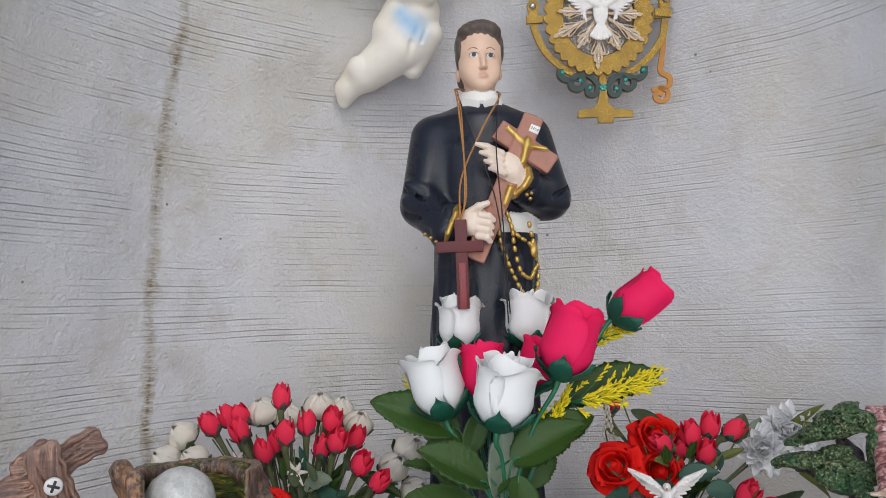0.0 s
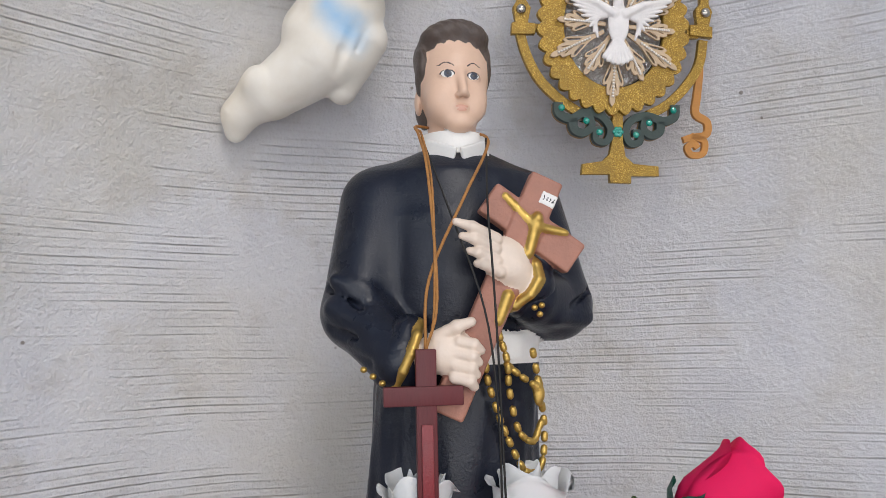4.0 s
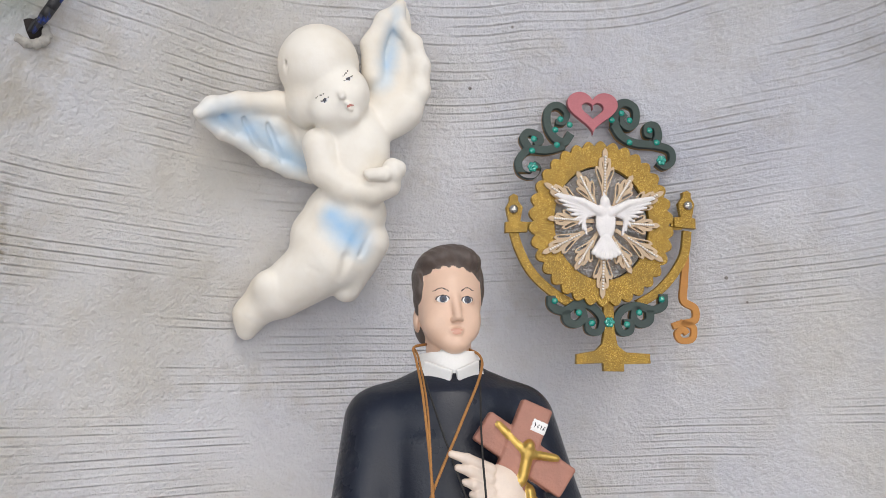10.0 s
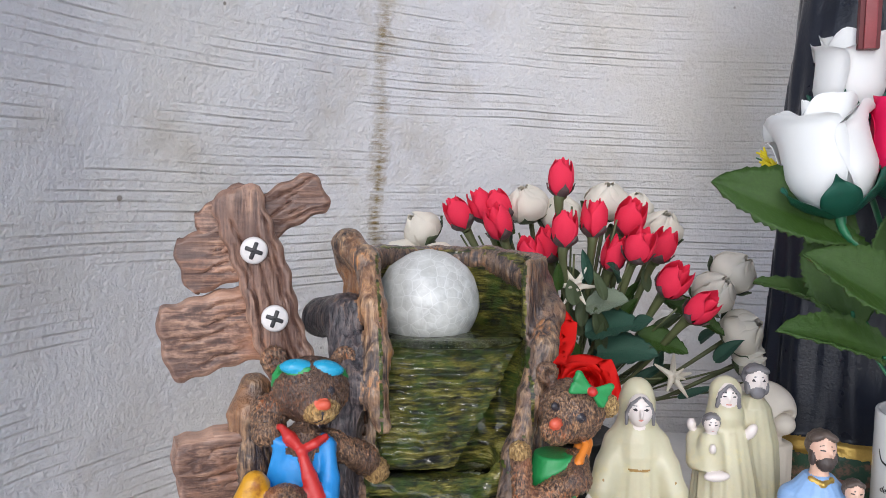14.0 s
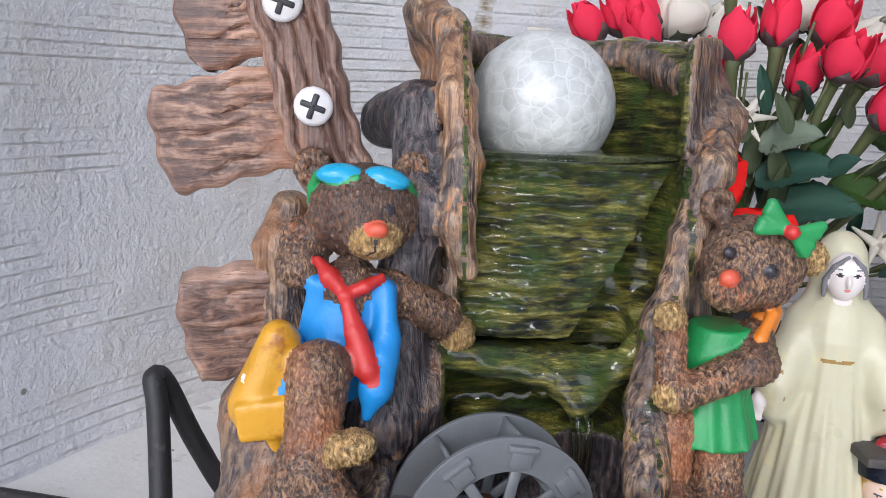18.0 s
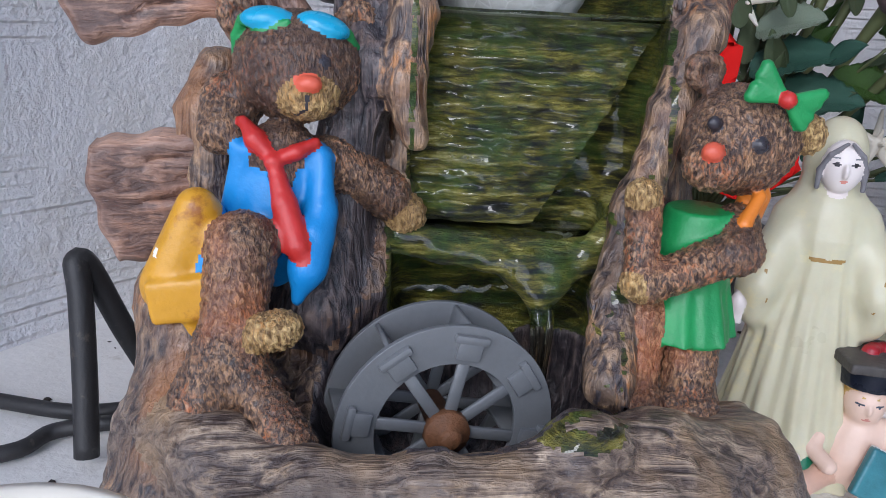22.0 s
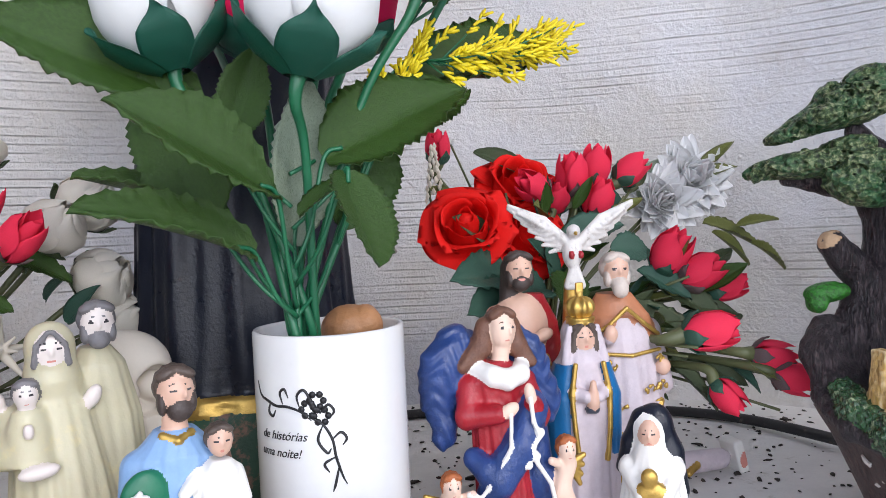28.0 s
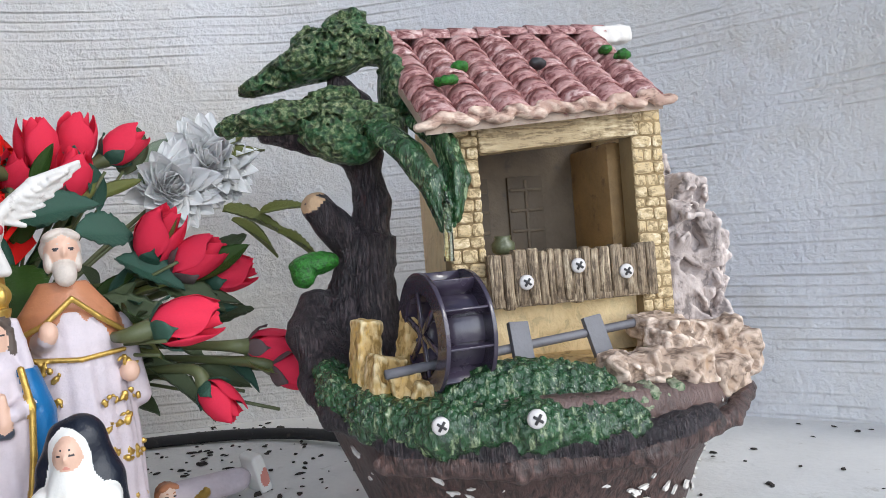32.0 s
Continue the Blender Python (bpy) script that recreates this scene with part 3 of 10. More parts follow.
EYE = paint("dark_eye_paint", (0.03, 0.025, 0.03), 0.3, 0.9, 40, 400, 0.0)
LIP = paint("lip_paint", (0.62, 0.25, 0.20), 0.45, 0.9, 40, 400, 0.0)
MOSSY = paint("dark_green_paint", (0.03, 0.09, 0.05), 0.5, 0.5, 60, 400, 0.001, stain=(0.22, 0.12, 0.08), stain_at=0.55)
CREAMW = paint("cream_bisque", (0.80, 0.73, 0.63), 0.55, 0.94, 14, 300, 0.0003)
SKYBLUE = paint("pale_blue_spray", (0.36, 0.58, 0.78), 0.55, 0.8, 30, 300, 0.0003)
BLUEGREY = paint("iris_paint", (0.055, 0.065, 0.09), 0.3, 0.9, 40, 400, 0.0)


# ---- saint figure ----
def saint():
    body = Sculpt()
    body.column([(0.085, -0.006, 0.0, 0.068, 0.046), (0.2, -0.006, 0.0, 0.062, 0.042), (0.33, -0.002, 0.0, 0.063, 0.042), (0.44, 0.004, 0.0, 0.0615, 0.042), (0.475, 0.005, 0.0, 0.0585, 0.042)], 0, 0.006, folds=9, depth=0.045)
    body.column([(0.455, 0.006, 0.0, 0.053, 0.042), (0.52, 0.004, -0.002, 0.058, 0.046), (0.565, 0.003, 0.0, 0.062, 0.044), (0.60, 0.004, 0.0, 0.054, 0.036), (0.618, 0.005, 0.002, 0.026, 0.022)], 0, 0.012)
    body.ell((0.004, 0.002, 0.585), (0.072, 0.036, 0.030), 0, k=0.012)
    body.cap((-0.054, 0.0, 0.578), (-0.068, -0.012, 0.497), 0.027, 0.027, 0, 0.012)
    body.cap((-0.068, -0.012, 0.497), (-0.040, -0.046, 0.462), 0.026, 0.021, 0, 0.006)
    body.cap((0.062, 0.0, 0.574), (0.080, -0.010, 0.502), 0.027, 0.026, 0, 0.012)
    body.cap((0.080, -0.010, 0.500), (0.052, -0.044, 0.506), 0.025, 0.021, 0, 0.006)
    body.column([(0.4610, 0.005, 0.0, 0.0615, 0.0475), (0.4810, 0.005, 0.0, 0.0605, 0.0470)], 3, 0.0006)
    for a, b in (((-0.088, -0.03, 0.50), (-0.06, -0.045, 0.485)), ((-0.085, -0.03, 0.52), (-0.062, -0.035, 0.512)), ((0.098, -0.025, 0.49), (0.07, -0.045, 0.49)), ((0.04, -0.05, 0.55), (0.045, -0.05, 0.53))):
        body.cap(a, b, 0.004, 0.003, 0, 0.008)
    body.column([(0.0, -0.005, 0.0, 0.083, 0.058), (0.05, -0.005, 0.0, 0.079, 0.056), (0.085, -0.005, 0.0, 0.073, 0.052)], 8, 0.004, folds=5, depth=0.03)
    body.column([(0.084, -0.006, 0.0, 0.073, 0.052), (0.094, -0.006, 0.0, 0.071, 0.050)], 4, 0.002, folds=9, depth=0.045)
    for a, b in (((0.008, -0.050, 0.605), (0.014, -0.054, 0.50)), ((-0.020, -0.050, 0.52), (-0.004, -0.056, 0.49)), ((0.085, -0.030, 0.545), (0.075, -0.040, 0.525)), ((-0.090, -0.020, 0.515), (-0.068, -0.040, 0.500)), ((-0.088, -0.028, 0.485), (-0.066, -0.044, 0.478)), ((-0.080, -0.036, 0.470), (-0.062, -0.052, 0.462)), ((0.100, -0.020, 0.510), (0.082, -0.042, 0.498))):
        body.cap(a, b, 0.0026, 0.0020, 0, -0.004)
    head = Sculpt()
    head.ell((0.0062, 0.002, 0.6830), (0.0275, 0.0315, 0.0310), 1, k=0.004)
    head.ell((0.0058, -0.0060, 0.6620), (0.0236, 0.0245, 0.0320), 1, k=0.012)
    head.ell((0.0075, -0.0230, 0.6365), (0.0105, 0.0085, 0.0075), 1, k=0.010)
    head.ell((-0.0060, -0.0200, 0.6530), (0.0100, 0.0100, 0.0120), 1, k=0.010)
    head.ell((0.0205, -0.0170, 0.6530), (0.0080, 0.0090, 0.0120), 1, k=0.008)
    for x, z in ((-0.0021, 0.6712), (0.0178, 0.6702)):
        far = x > 0.01
        head.ell((x, -0.0370 + 0.003 * far, z), (0.0066, 0.0060, 0.0044), 1, k=-0.004)
        head.ell((x, -0.0268 + 0.0022 * far, z), (0.0058, 0.0048, 0.0038), 1, k=0.002)
        w = 0.0048 - 0.0007 * far
        head.ell((x, -0.0310, z), (w, 0.0080, 0.0027), 3, daub=True)
        head.ell((x + 0.0003, -0.0310, z + 0.0003), (0.0029, 0.0080, 0.0028), 6, daub=True)
        head.ell((x + 0.0003, -0.0310, z + 0.0003), (0.0012, 0.0080, 0.0012), 9, daub=True)
        for i in range(25):
            a = math.pi * i / 24
            bx, bz = x - w * 1.06 * math.cos(a), z + 0.0030 * math.sin(a) ** 0.8
            head.cap((bx, -0.037, bz), (bx, -0.020, bz), 0.0005, 0.0005, 9, daub=True)
            if i % 2 == 0:
                head.cap((bx, -0.037, z - 0.0027 * math.sin(a)), (bx, -0.020, z - 0.0027 * math.sin(a)), 0.00026, 0.00026, 9, daub=True)
        sx = 1 if far else -1
        for i in range(31):
            u = i / 30
            bx = x + sx * (-0.0046 + (0.0118 if not far else 0.0102) * u)
            bz = 0.6776 + 0.0028 * math.sin(math.pi * min(1, u * 1.15) * 0.88)
            head.cap((bx, -0.037, bz), (bx, -0.012, bz), 0.00045, 0.00045, 9, daub=True)
    head.cap((0.0080, -0.0300, 0.6730), (0.0090, -0.0352, 0.6565), 0.0024, 0.0033, 1, 0.004)
    for sx in (-1, 1):
        head.ell((0.0088 + sx * 0.0031, -0.0326, 0.6548), (0.0021, 0.0026, 0.0020), 1, k=0.002)
    head.ell((0.0080, -0.0292, 0.6466), (0.0048, 0.0030, 0.0016), 1, k=0.003)
    head.ell((0.0080, -0.0288, 0.6440), (0.0038, 0.0030, 0.0016), 1, k=0.003)
    head.ell((0.0080, -0.0300, 0.6466), (0.0050, 0.0080, 0.0013), 7, daub=True)
    head.ell((0.0080, -0.0300, 0.6443), (0.0038, 0.0080, 0.0014), 7, daub=True)
    for sx, x in ((-1, -0.0205), (1, 0.0305)):
        head.ell((x, 0.004, 0.6590), (0.0028, 0.0055, 0.0095), 1, k=0.002)
    comb = lambda q: 0.0003 * np.sin(q[..., 0] * 800 + 450 * q[..., 2] + 260 * q[..., 1])
    head.ell((0.0064, 0.0060, 0.6930), (0.0298, 0.0320, 0.0290), 2, k=0.002, wave=comb)
    head.ell((0.0010, -0.0130, 0.7075), (0.0215, 0.0165, 0.0105), 2, (0, -14, 0), k=0.005, wave=comb)
    head.ell((0.0190, -0.0125, 0.7060), (0.0140, 0.0160, 0.0100), 2, (0, 20, 0), k=0.005, wave=comb)
    head.ell((-0.0190, -0.0060, 0.6870), (0.0046, 0.0130, 0.0150), 2, k=0.003, wave=comb)
    head.ell((-0.0195, -0.0020, 0.6730), (0.0032, 0.0060, 0.0100), 2, k=0.002, wave=comb)
    head.ell((-0.0150, 0.0120, 0.6590), (0.0070, 0.0110, 0.0190), 2, k=0.003, wave=comb)
    head.ell((0.0322, -0.0010, 0.6860), (0.0036, 0.0120, 0.0160), 2, k=0.003, wave=comb)
    head.cap((0.0055, 0.004, 0.64), (0.005, 0.004, 0.60), 0.0185, 0.020, 1, 0.004)
    head.column([(0.609, 0.005, 0.001, 0.0285, 0.0265), (0.621, 0.0055, 0.001, 0.0268, 0.0250), (0.6310, 0.0055, 0.002, 0.0250, 0.0240)], 3, 0.001)
    for sx in (-1, 1):
        head.slab((0.0048 + sx * 0.0130, -0.0248, 0.6135), (0.0125, 0.0018, 0.0068), 3, (14, sx * -20, sx * 26), 0.0012, 0.001)
    fine = Sculpt()
    # crucifix held in the arms
    a, b = np.array((-0.013, -0.066, 0.427)), np.array((0.061, -0.058, 0.586))
    mid, ang = (a + b) / 2, math.degrees(math.atan2(b[0] - a[0], b[2] - a[2]))
    fine.slab(mid, (0.0118, 0.0060, 0.088), 5, (0, ang, 0), 0.002, 0.001)
    fine.slab((0.0495, -0.060, 0.5515), (0.0375, 0.0060, 0.0120), 5, (0, ang + 11, 0), 0.002, 0.002)
    fine.slab((0.0605, -0.0670, 0.5705), (0.0056, 0.0016, 0.0042), 3, (0, ang, 0), 0.0006, 0.0003)
    for i in range(4):
        fine.slab((0.0575 + 0.0020 * i, -0.0686, 0.5720 - 0.0010 * i), (0.0004, 0.0020, 0.0016), 9, (0, ang - 4 + 9 * (i % 2), 0), 0.0001, 0.0001, daub=True)
    fine.cap((0.0505, -0.068, 0.551), (0.0455, -0.068, 0.534), 0.0036, 0.0032, 4, 0.003)
    fine.ell((0.0520, -0.070, 0.5575), (0.0034, 0.0036, 0.0040), 4)
    fine.cap((0.0500, -0.068, 0.552), (0.0310, -0.066, 0.5735), 0.0024, 0.0018, 4)
    fine.cap((0.0515, -0.068, 0.552), (0.0720, -0.066, 0.5480), 0.0024, 0.0018, 4)
    fine.cap((0.0300, -0.068, 0.505), (0.0235, -0.068, 0.488), 0.0036, 0.0022, 4)
    # hands
    fine.ell((-0.0080, -0.0660, 0.4685), (0.0140, 0.0085, 0.0150), 10, (0, 20, 0), k=0.004)
    for i in range(4):
        z = 0.4755 - 0.0078 * i
        fine.line([(-0.004 - 0.0012 * i, -0.0725, z), (0.0045 - 0.0010 * i, -0.0760, z - 0.0022), (0.0095 - 0.0016 * i, -0.0735, z - 0.0062)], (0.0044, 0.0040, 0.0032), 10, 0.0014)
    fine.line([(-0.0180, -0.0660, 0.4785), (-0.0060, -0.0730, 0.4850), (0.0035, -0.0745, 0.4880)], (0.0050, 0.0044, 0.0034), 10, 0.002)
    fine.cap((-0.0300, -0.054, 0.4640), (-0.0140, -0.063, 0.4670), 0.0125, 0.0125, 10, 0.004)
    fine.ell((0.0280, -0.0665, 0.5300), (0.0165, 0.0085, 0.0145), 10, (0, 35, 0), k=0.004)
    for i, (kx, kz, tx, tz) in enumerate(((0.0160, 0.5440, -0.0050, 0.5545), (0.0150, 0.5370, -0.0010, 0.5450), (0.0155, 0.5290, 0.0035, 0.5350), (0.0175, 0.5220, 0.0085, 0.5265))):
        fine.line([(kx + 0.006, -0.0735, kz - 0.001), ((kx + tx) / 2, -0.0770, (kz + tz) / 2 + 0.0016), (tx, -0.0745, tz)], (0.0044, 0.0038, 0.0027), 10, 0.0014)
    fine.cap((0.046, -0.054, 0.512), (0.034, -0.063, 0.523), 0.0125, 0.0125, 10, 0.004)
    # gold-edged cuffs with buttons
    fine.line([(-0.0285, -0.0520, 0.4880), (-0.0310, -0.0640, 0.4800), (-0.0360, -0.0690, 0.4680), (-0.0410, -0.0670, 0.4570), (-0.0445, -0.0560, 0.4470), (-0.042, -0.040, 0.450)], 0.0033, 4, 0.001)
    fine.line([(0.0450, -0.0530, 0.5345), (0.0510, -0.0640, 0.5260), (0.0515, -0.0690, 0.5160), (0.0450, -0.0690, 0.5055), (0.0360, -0.0640, 0.4985), (0.0285, -0.0530, 0.4975)], 0.0033, 4, 0.001)
    fine.line([(-0.0360, -0.0460, 0.4810), (-0.0420, -0.0500, 0.4680), (-0.0470, -0.0450, 0.4560)], 0.0140, 0, 0.004)
    fine.line([(0.0520, -0.0500, 0.5250), (0.0520, -0.0545, 0.5130), (0.0400, -0.0500, 0.5040)], 0.0135, 0, 0.004)
    for i in range(3):
        fine.ell((-0.0665 + 0.0060 * i, -0.0570 - 0.002 * i, 0.4580 - 0.0045 * i), (0.0025, 0.0024, 0.0022), 4, k=0.0005)
    for x, z in ((0.0485, 0.4970), (0.0535, 0.4985), (0.0520, 0.4925)):
        fine.ell((x, -0.0670, z), (0.0023, 0.0023, 0.0022), 4, k=0.0005)
    # rosary at the belt
    def beads(pts, n):
        line = smooth_line(pts, 12)
        for i in range(n):
            p = line[int(i * (len(line) - 1) / (n - 1))]
            q = line[min(int(i * (len(line) - 1) / (n - 1)) + 1, len(line) - 1)]
            o = line[max(int(i * (len(line) - 1) / (n - 1)) - 1, 0)]
            d = (q - o).normalized() * 0.0015
            fine.cap(p - d, p + d, 0.0025, 0.0025, 4, 0.0002)
    beads([(0.022, -0.053, 0.484), (0.017, -0.051, 0.457), (0.023, -0.049, 0.432), (0.032, -0.047, 0.408), (0.044, -0.044, 0.386), (0.056, -0.040, 0.388), (0.0605, -0.036, 0.412), (0.0570, -0.040, 0.440), (0.052, -0.045, 0.466)], 24)
    beads([(0.0266, -0.053, 0.4785), (0.0318, -0.052, 0.4606), (0.0334, -0.049, 0.4407), (0.0393, -0.047, 0.4143), (0.0500, -0.043, 0.4055), (0.0570, -0.039, 0.4163)], 13)
    beads([(0.0330, -0.050, 0.4580), (0.0411, -0.048, 0.4512), (0.0522, -0.043, 0.4440)], 4)
    fine.ell((0.0555, -0.042, 0.4376), (0.0038, 0.0025, 0.0085), 4)
    ob = sculpted("saint_statue", [(body, 0.0022), (head, 0.00056), (fine, 0.00085)], [BLACK, FACE, HAIR, WHITE, GOLD, TERRA, BLUEGREY, ROSE, MOSSY, EYE, PALE], m=pose(0.05, 0.925, 0))
    tagged(ob, "painted plaster saint in black cassock with white belt holding a crucifix", "statue")


saint()


def pendant():
    th = thing("pendant_cross", pose(0.021, 0.852, 0.386), "dark red wooden cross on orange cords round the saint figure", "necklace")
    red = paint("dark_red_wood", (0.12, 0.010, 0.013), 0.55, 0.6, 60, 500, 0.0006, stretch=(1, 1, 0.15))
    cord = paint("orange_cord", (0.45, 0.20, 0.05), 0.7, 0.6, 300, 900, 0.0004)
    black = paint("black_cord", (0.02, 0.018, 0.016), 0.7, 0.6, 300, 900, 0.0003)
    part("upright", box_bm(0.0135, 0.008, 0.098, (0.002, 0, 0.036), 0.0012), red, th)
    part("crossbar", box_bm(0.052, 0.0085, 0.0125, (0.0, -0.0012, 0.055), 0.0012), red, th)
    part("back_panel", box_bm(0.0075, 0.002, 0.05, (0.002, -0.005, 0.012), 0.0006), paint("bright_red_edge", (0.22, 0.02, 0.025), 0.4), th)
    k = Vector((0.002, 0.0, 0.083))
    tube("cord", [k, (0.010, -0.004, 0.118), (0.006, 0.000, 0.20), (0.004, 0.034, 0.236), (0.004, 0.058, 0.249), (0.016, 0.075, 0.253)], 0.0011, cord, th, 6)
    tube("cord", [k, (0.005, -0.002, 0.13), (0.030, 0.002, 0.185), (0.050, 0.022, 0.222), (0.056, 0.050, 0.240), (0.046, 0.074, 0.25)], 0.0011, cord, th, 6)
    tube("cord", [k, (0.008, -0.003, 0.11), (0.0085, -0.002, 0.19), (0.0065, 0.034, 0.235), (0.005, 0.06, 0.248)], 0.0009, cord, th, 6)
    tube("black_cord", [(0.006, 0.034, 0.235), (0.020, 0.006, 0.18), (0.040, -0.011, 0.11), (0.048, -0.008, 0.04), (0.05, 0.0, -0.03)], 0.0008, black, th, 5)
    tube("black_cord", [(0.054, 0.04, 0.236), (0.046, 0.0, 0.18), (0.044, -0.020, 0.14), (0.048, -0.012, 0.08), (0.052, -0.004, -0.02)], 0.0008, black, th, 5)


pendant()


# ---- cherub on the wall ----
def cherub():
    U = 0.000351

    def P(x, y, d=0.0):
        d -= 0.00030 * max(0.0, 310 - x) * (y < 560)
        k = U * (1 + d / 0.78)
        return ((x - 370) * k, d, (531 - y) * k)

    def L(pts, d):
        return [P(x, y, d) for x, y in pts]
    s = Sculpt()
    # head with a smooth cap of hair
    s.ell(P(372, 240, -0.046), (0.0385, 0.036, 0.0385), 0, (0, 20, 0), k=0.004)
    s.ell(P(434, 338, -0.058), (0.0290, 0.0235, 0.0320), 0, (0, 32, 0), k=0.006)
    s.ell(P(345, 330, -0.048), (0.0215, 0.0240, 0.0300), 0, (0, 10, 0), k=0.006)
    s.ell(P(400, 378, -0.070), (0.0110, 0.0090, 0.0105), 0, k=0.007)
    s.ell(P(492, 322, -0.068), (0.0080, 0.0080, 0.0095), 0, k=0.006)
    s.cap(P(447, 318, -0.078), P(462, 336, -0.084), 0.0020, 0.0032, 0, 0.004)
    s.ell(P(474, 390, -0.068), (0.0085, 0.0070, 0.0070), 0, k=0.006)
    s.ell(P(476, 358, -0.0795), (0.0042, 0.0030, 0.0022), 0, (0, 28, 0), k=0.002)
    s.ell(P(480, 370, -0.0785), (0.0036, 0.0028, 0.0020), 0, (0, 28, 0), k=0.002)
    s.line(L([(360, 400), (345, 350), (375, 300), (430, 262), (490, 236)], -0.086), 0.0030, 0, -0.005)
    s.line(L([(300, 350), (285, 280), (300, 215)], -0.066), 0.0016, 0, -0.003)
    s.line(L([(345, 300), (365, 225), (420, 180)], -0.090), 0.0013, 0, -0.003)
    s.line(L([(395, 275), (425, 215), (470, 195)], -0.090), 0.0012, 0, -0.003)
    for x, y in ((408, 348), (475, 284)):
        s.ell(P(x, y, -0.080), (0.0042, 0.016, 0.0018), 5, (0, -32, 0), daub=True)
        s.ell(P(x, y, -0.080), (0.0018, 0.016, 0.0018), 2, daub=True)
    for a, b in (((378, 341), (406, 327)), ((461, 277), (471, 260)), ((396, 352), (419, 338)), ((465, 291), (485, 276))):
        for u in range(11):
            x, y = a[0] + (b[0] - a[0]) * u / 10, a[1] + (b[1] - a[1]) * u / 10
            s.cap(P(x, y, -0.100), P(x, y, -0.060), 0.00045, 0.00045, 3, daub=True)
    s.ell(P(481, 363, -0.080), (0.0036, 0.016, 0.0011), 4, (0, -25, 0), daub=True)
    # torso, folded arm and hand
    s.cap(P(460, 440, -0.030), P(470, 540, -0.032), 0.0330, 0.0335, 0, 0.010)
    s.ell(P(505, 470, -0.042), (0.0220, 0.0200, 0.0240), 0, k=0.010)
    s.line(L([(378, 470), (395, 545), (455, 596), (530, 606), (578, 588)], -0.056), (0.0165, 0.0160, 0.0150, 0.0125, 0.0115), 0, 0.003)
    s.ell(P(592, 548, -0.060), (0.0105, 0.0120, 0.0125), 0, k=0.004)
    s.ell(P(612, 540, -0.058), (0.0060, 0.0080, 0.0070), 0, k=0.003)
    s.line(L([(530, 560), (575, 558)], -0.070), (0.0060, 0.0070), 0, 0.003)
    s.line(L([(420, 480), (460, 545), (520, 572)], -0.072), 0.0014, 0, -0.004)
    # belly, hip, thighs, calf and foot
    s.ell(P(440, 665, -0.032), (0.0400, 0.0310, 0.0330), 0, (0, 0, 0), k=0.008)
    s.ell(P(415, 755, -0.030), (0.0435, 0.0330, 0.0380), 0, (0, 25, 0), k=0.012)
    s.cap(P(385, 800, -0.034), P(255, 890, -0.034), 0.0335, 0.0255, 0, 0.012)
    s.ell(P(330, 720, -0.034), (0.0150, 0.0200, 0.0170), 0, k=0.010)
    s.ell(P(222, 876, -0.050), (0.0140, 0.0130, 0.0150), 0, k=0.004)
    s.cap(P(215, 905, -0.034), P(160, 960, -0.034), 0.0225, 0.0160, 0, 0.010)
    s.cap(P(160, 955, -0.034), P(148, 1004, -0.034), 0.0150, 0.0095, 0, 0.008)
    s.cap(P(495, 745, -0.030), P(440, 880, -0.030), 0.0235, 0.0140, 0, 0.004)
    s.line(L([(520, 690), (488, 745), (462, 800), (432, 905)], -0.064), 0.0028, 0, -0.006)
    s.line(L([(555, 680), (520, 740), (495, 790)], -0.056), 0.0016, 0, -0.004)
    s.line(L([(310, 775), (345, 830), (380, 850)], -0.070), 0.0016, 0, -0.005)
    s.line(L([(182, 880), (200, 908), (235, 912)], -0.066), 0.0012, 0, -0.003)
    # wing held out, with a raised front rim, a hollow field and a wavy lower edge
    s.line(L([(58, 388), (90, 366), (160, 350), (250, 348), (312, 385), (345, 450)], -0.030), (0.0055, 0.0085, 0.0095, 0.0110, 0.0120, 0.0120), 0, 0.005)
    s.line(L([(72, 394), (150, 392), (235, 412), (310, 470)], -0.020), (0.0060, 0.0095, 0.0110, 0.0120), 0, 0.006)
    s.line(L([(105, 418), (175, 436), (250, 470), (325, 520)], -0.018), (0.0060, 0.0095, 0.0110, 0.0120), 0, 0.006)
    s.line(L([(62, 400), (110, 442), (165, 468), (215, 510), (275, 536), (332, 552)], -0.022), (0.0050, 0.0055, 0.0060, 0.0065, 0.0075, 0.0080), 0, 0.004)
    for a, b in (((110, 390), (150, 440)), ((165, 395), (210, 480)), ((225, 410), (262, 510))):
        s.line(L([a, b], -0.030), (0.0016, 0.0026), 0, -0.005)
    # raised wing
    s.line(L([(600, 66), (556, 110), (520, 180), (520, 270)], -0.030), (0.0045, 0.0090, 0.0110, 0.0110), 0, 0.005)
    s.line(L([(602, 66), (604, 130), (640, 175), (660, 240), (655, 310), (620, 370), (565, 410)], -0.030), (0.0040, 0.0055, 0.0070, 0.0080, 0.0095, 0.0120, 0.0140), 0, 0.006)
    s.ell(P(585, 170, -0.018), (0.0130, 0.0080, 0.0380), 0, (0, 8, 0), k=0.006)
    s.ell(P(605, 285, -0.022), (0.0230, 0.0120, 0.0350), 0, (0, 12, 0), k=0.008)
    s.ell(P(570, 360, -0.026), (0.0280, 0.0160, 0.0240), 0, (0, 20, 0), k=0.010)
    m, t, p = nodes_of("sprayed_bisque")
    tc = t.nodes.new("ShaderNodeTexCoord").outputs["Object"]
    wob = noise_node(t, 60, 4, 0.6, tc)
    total = None
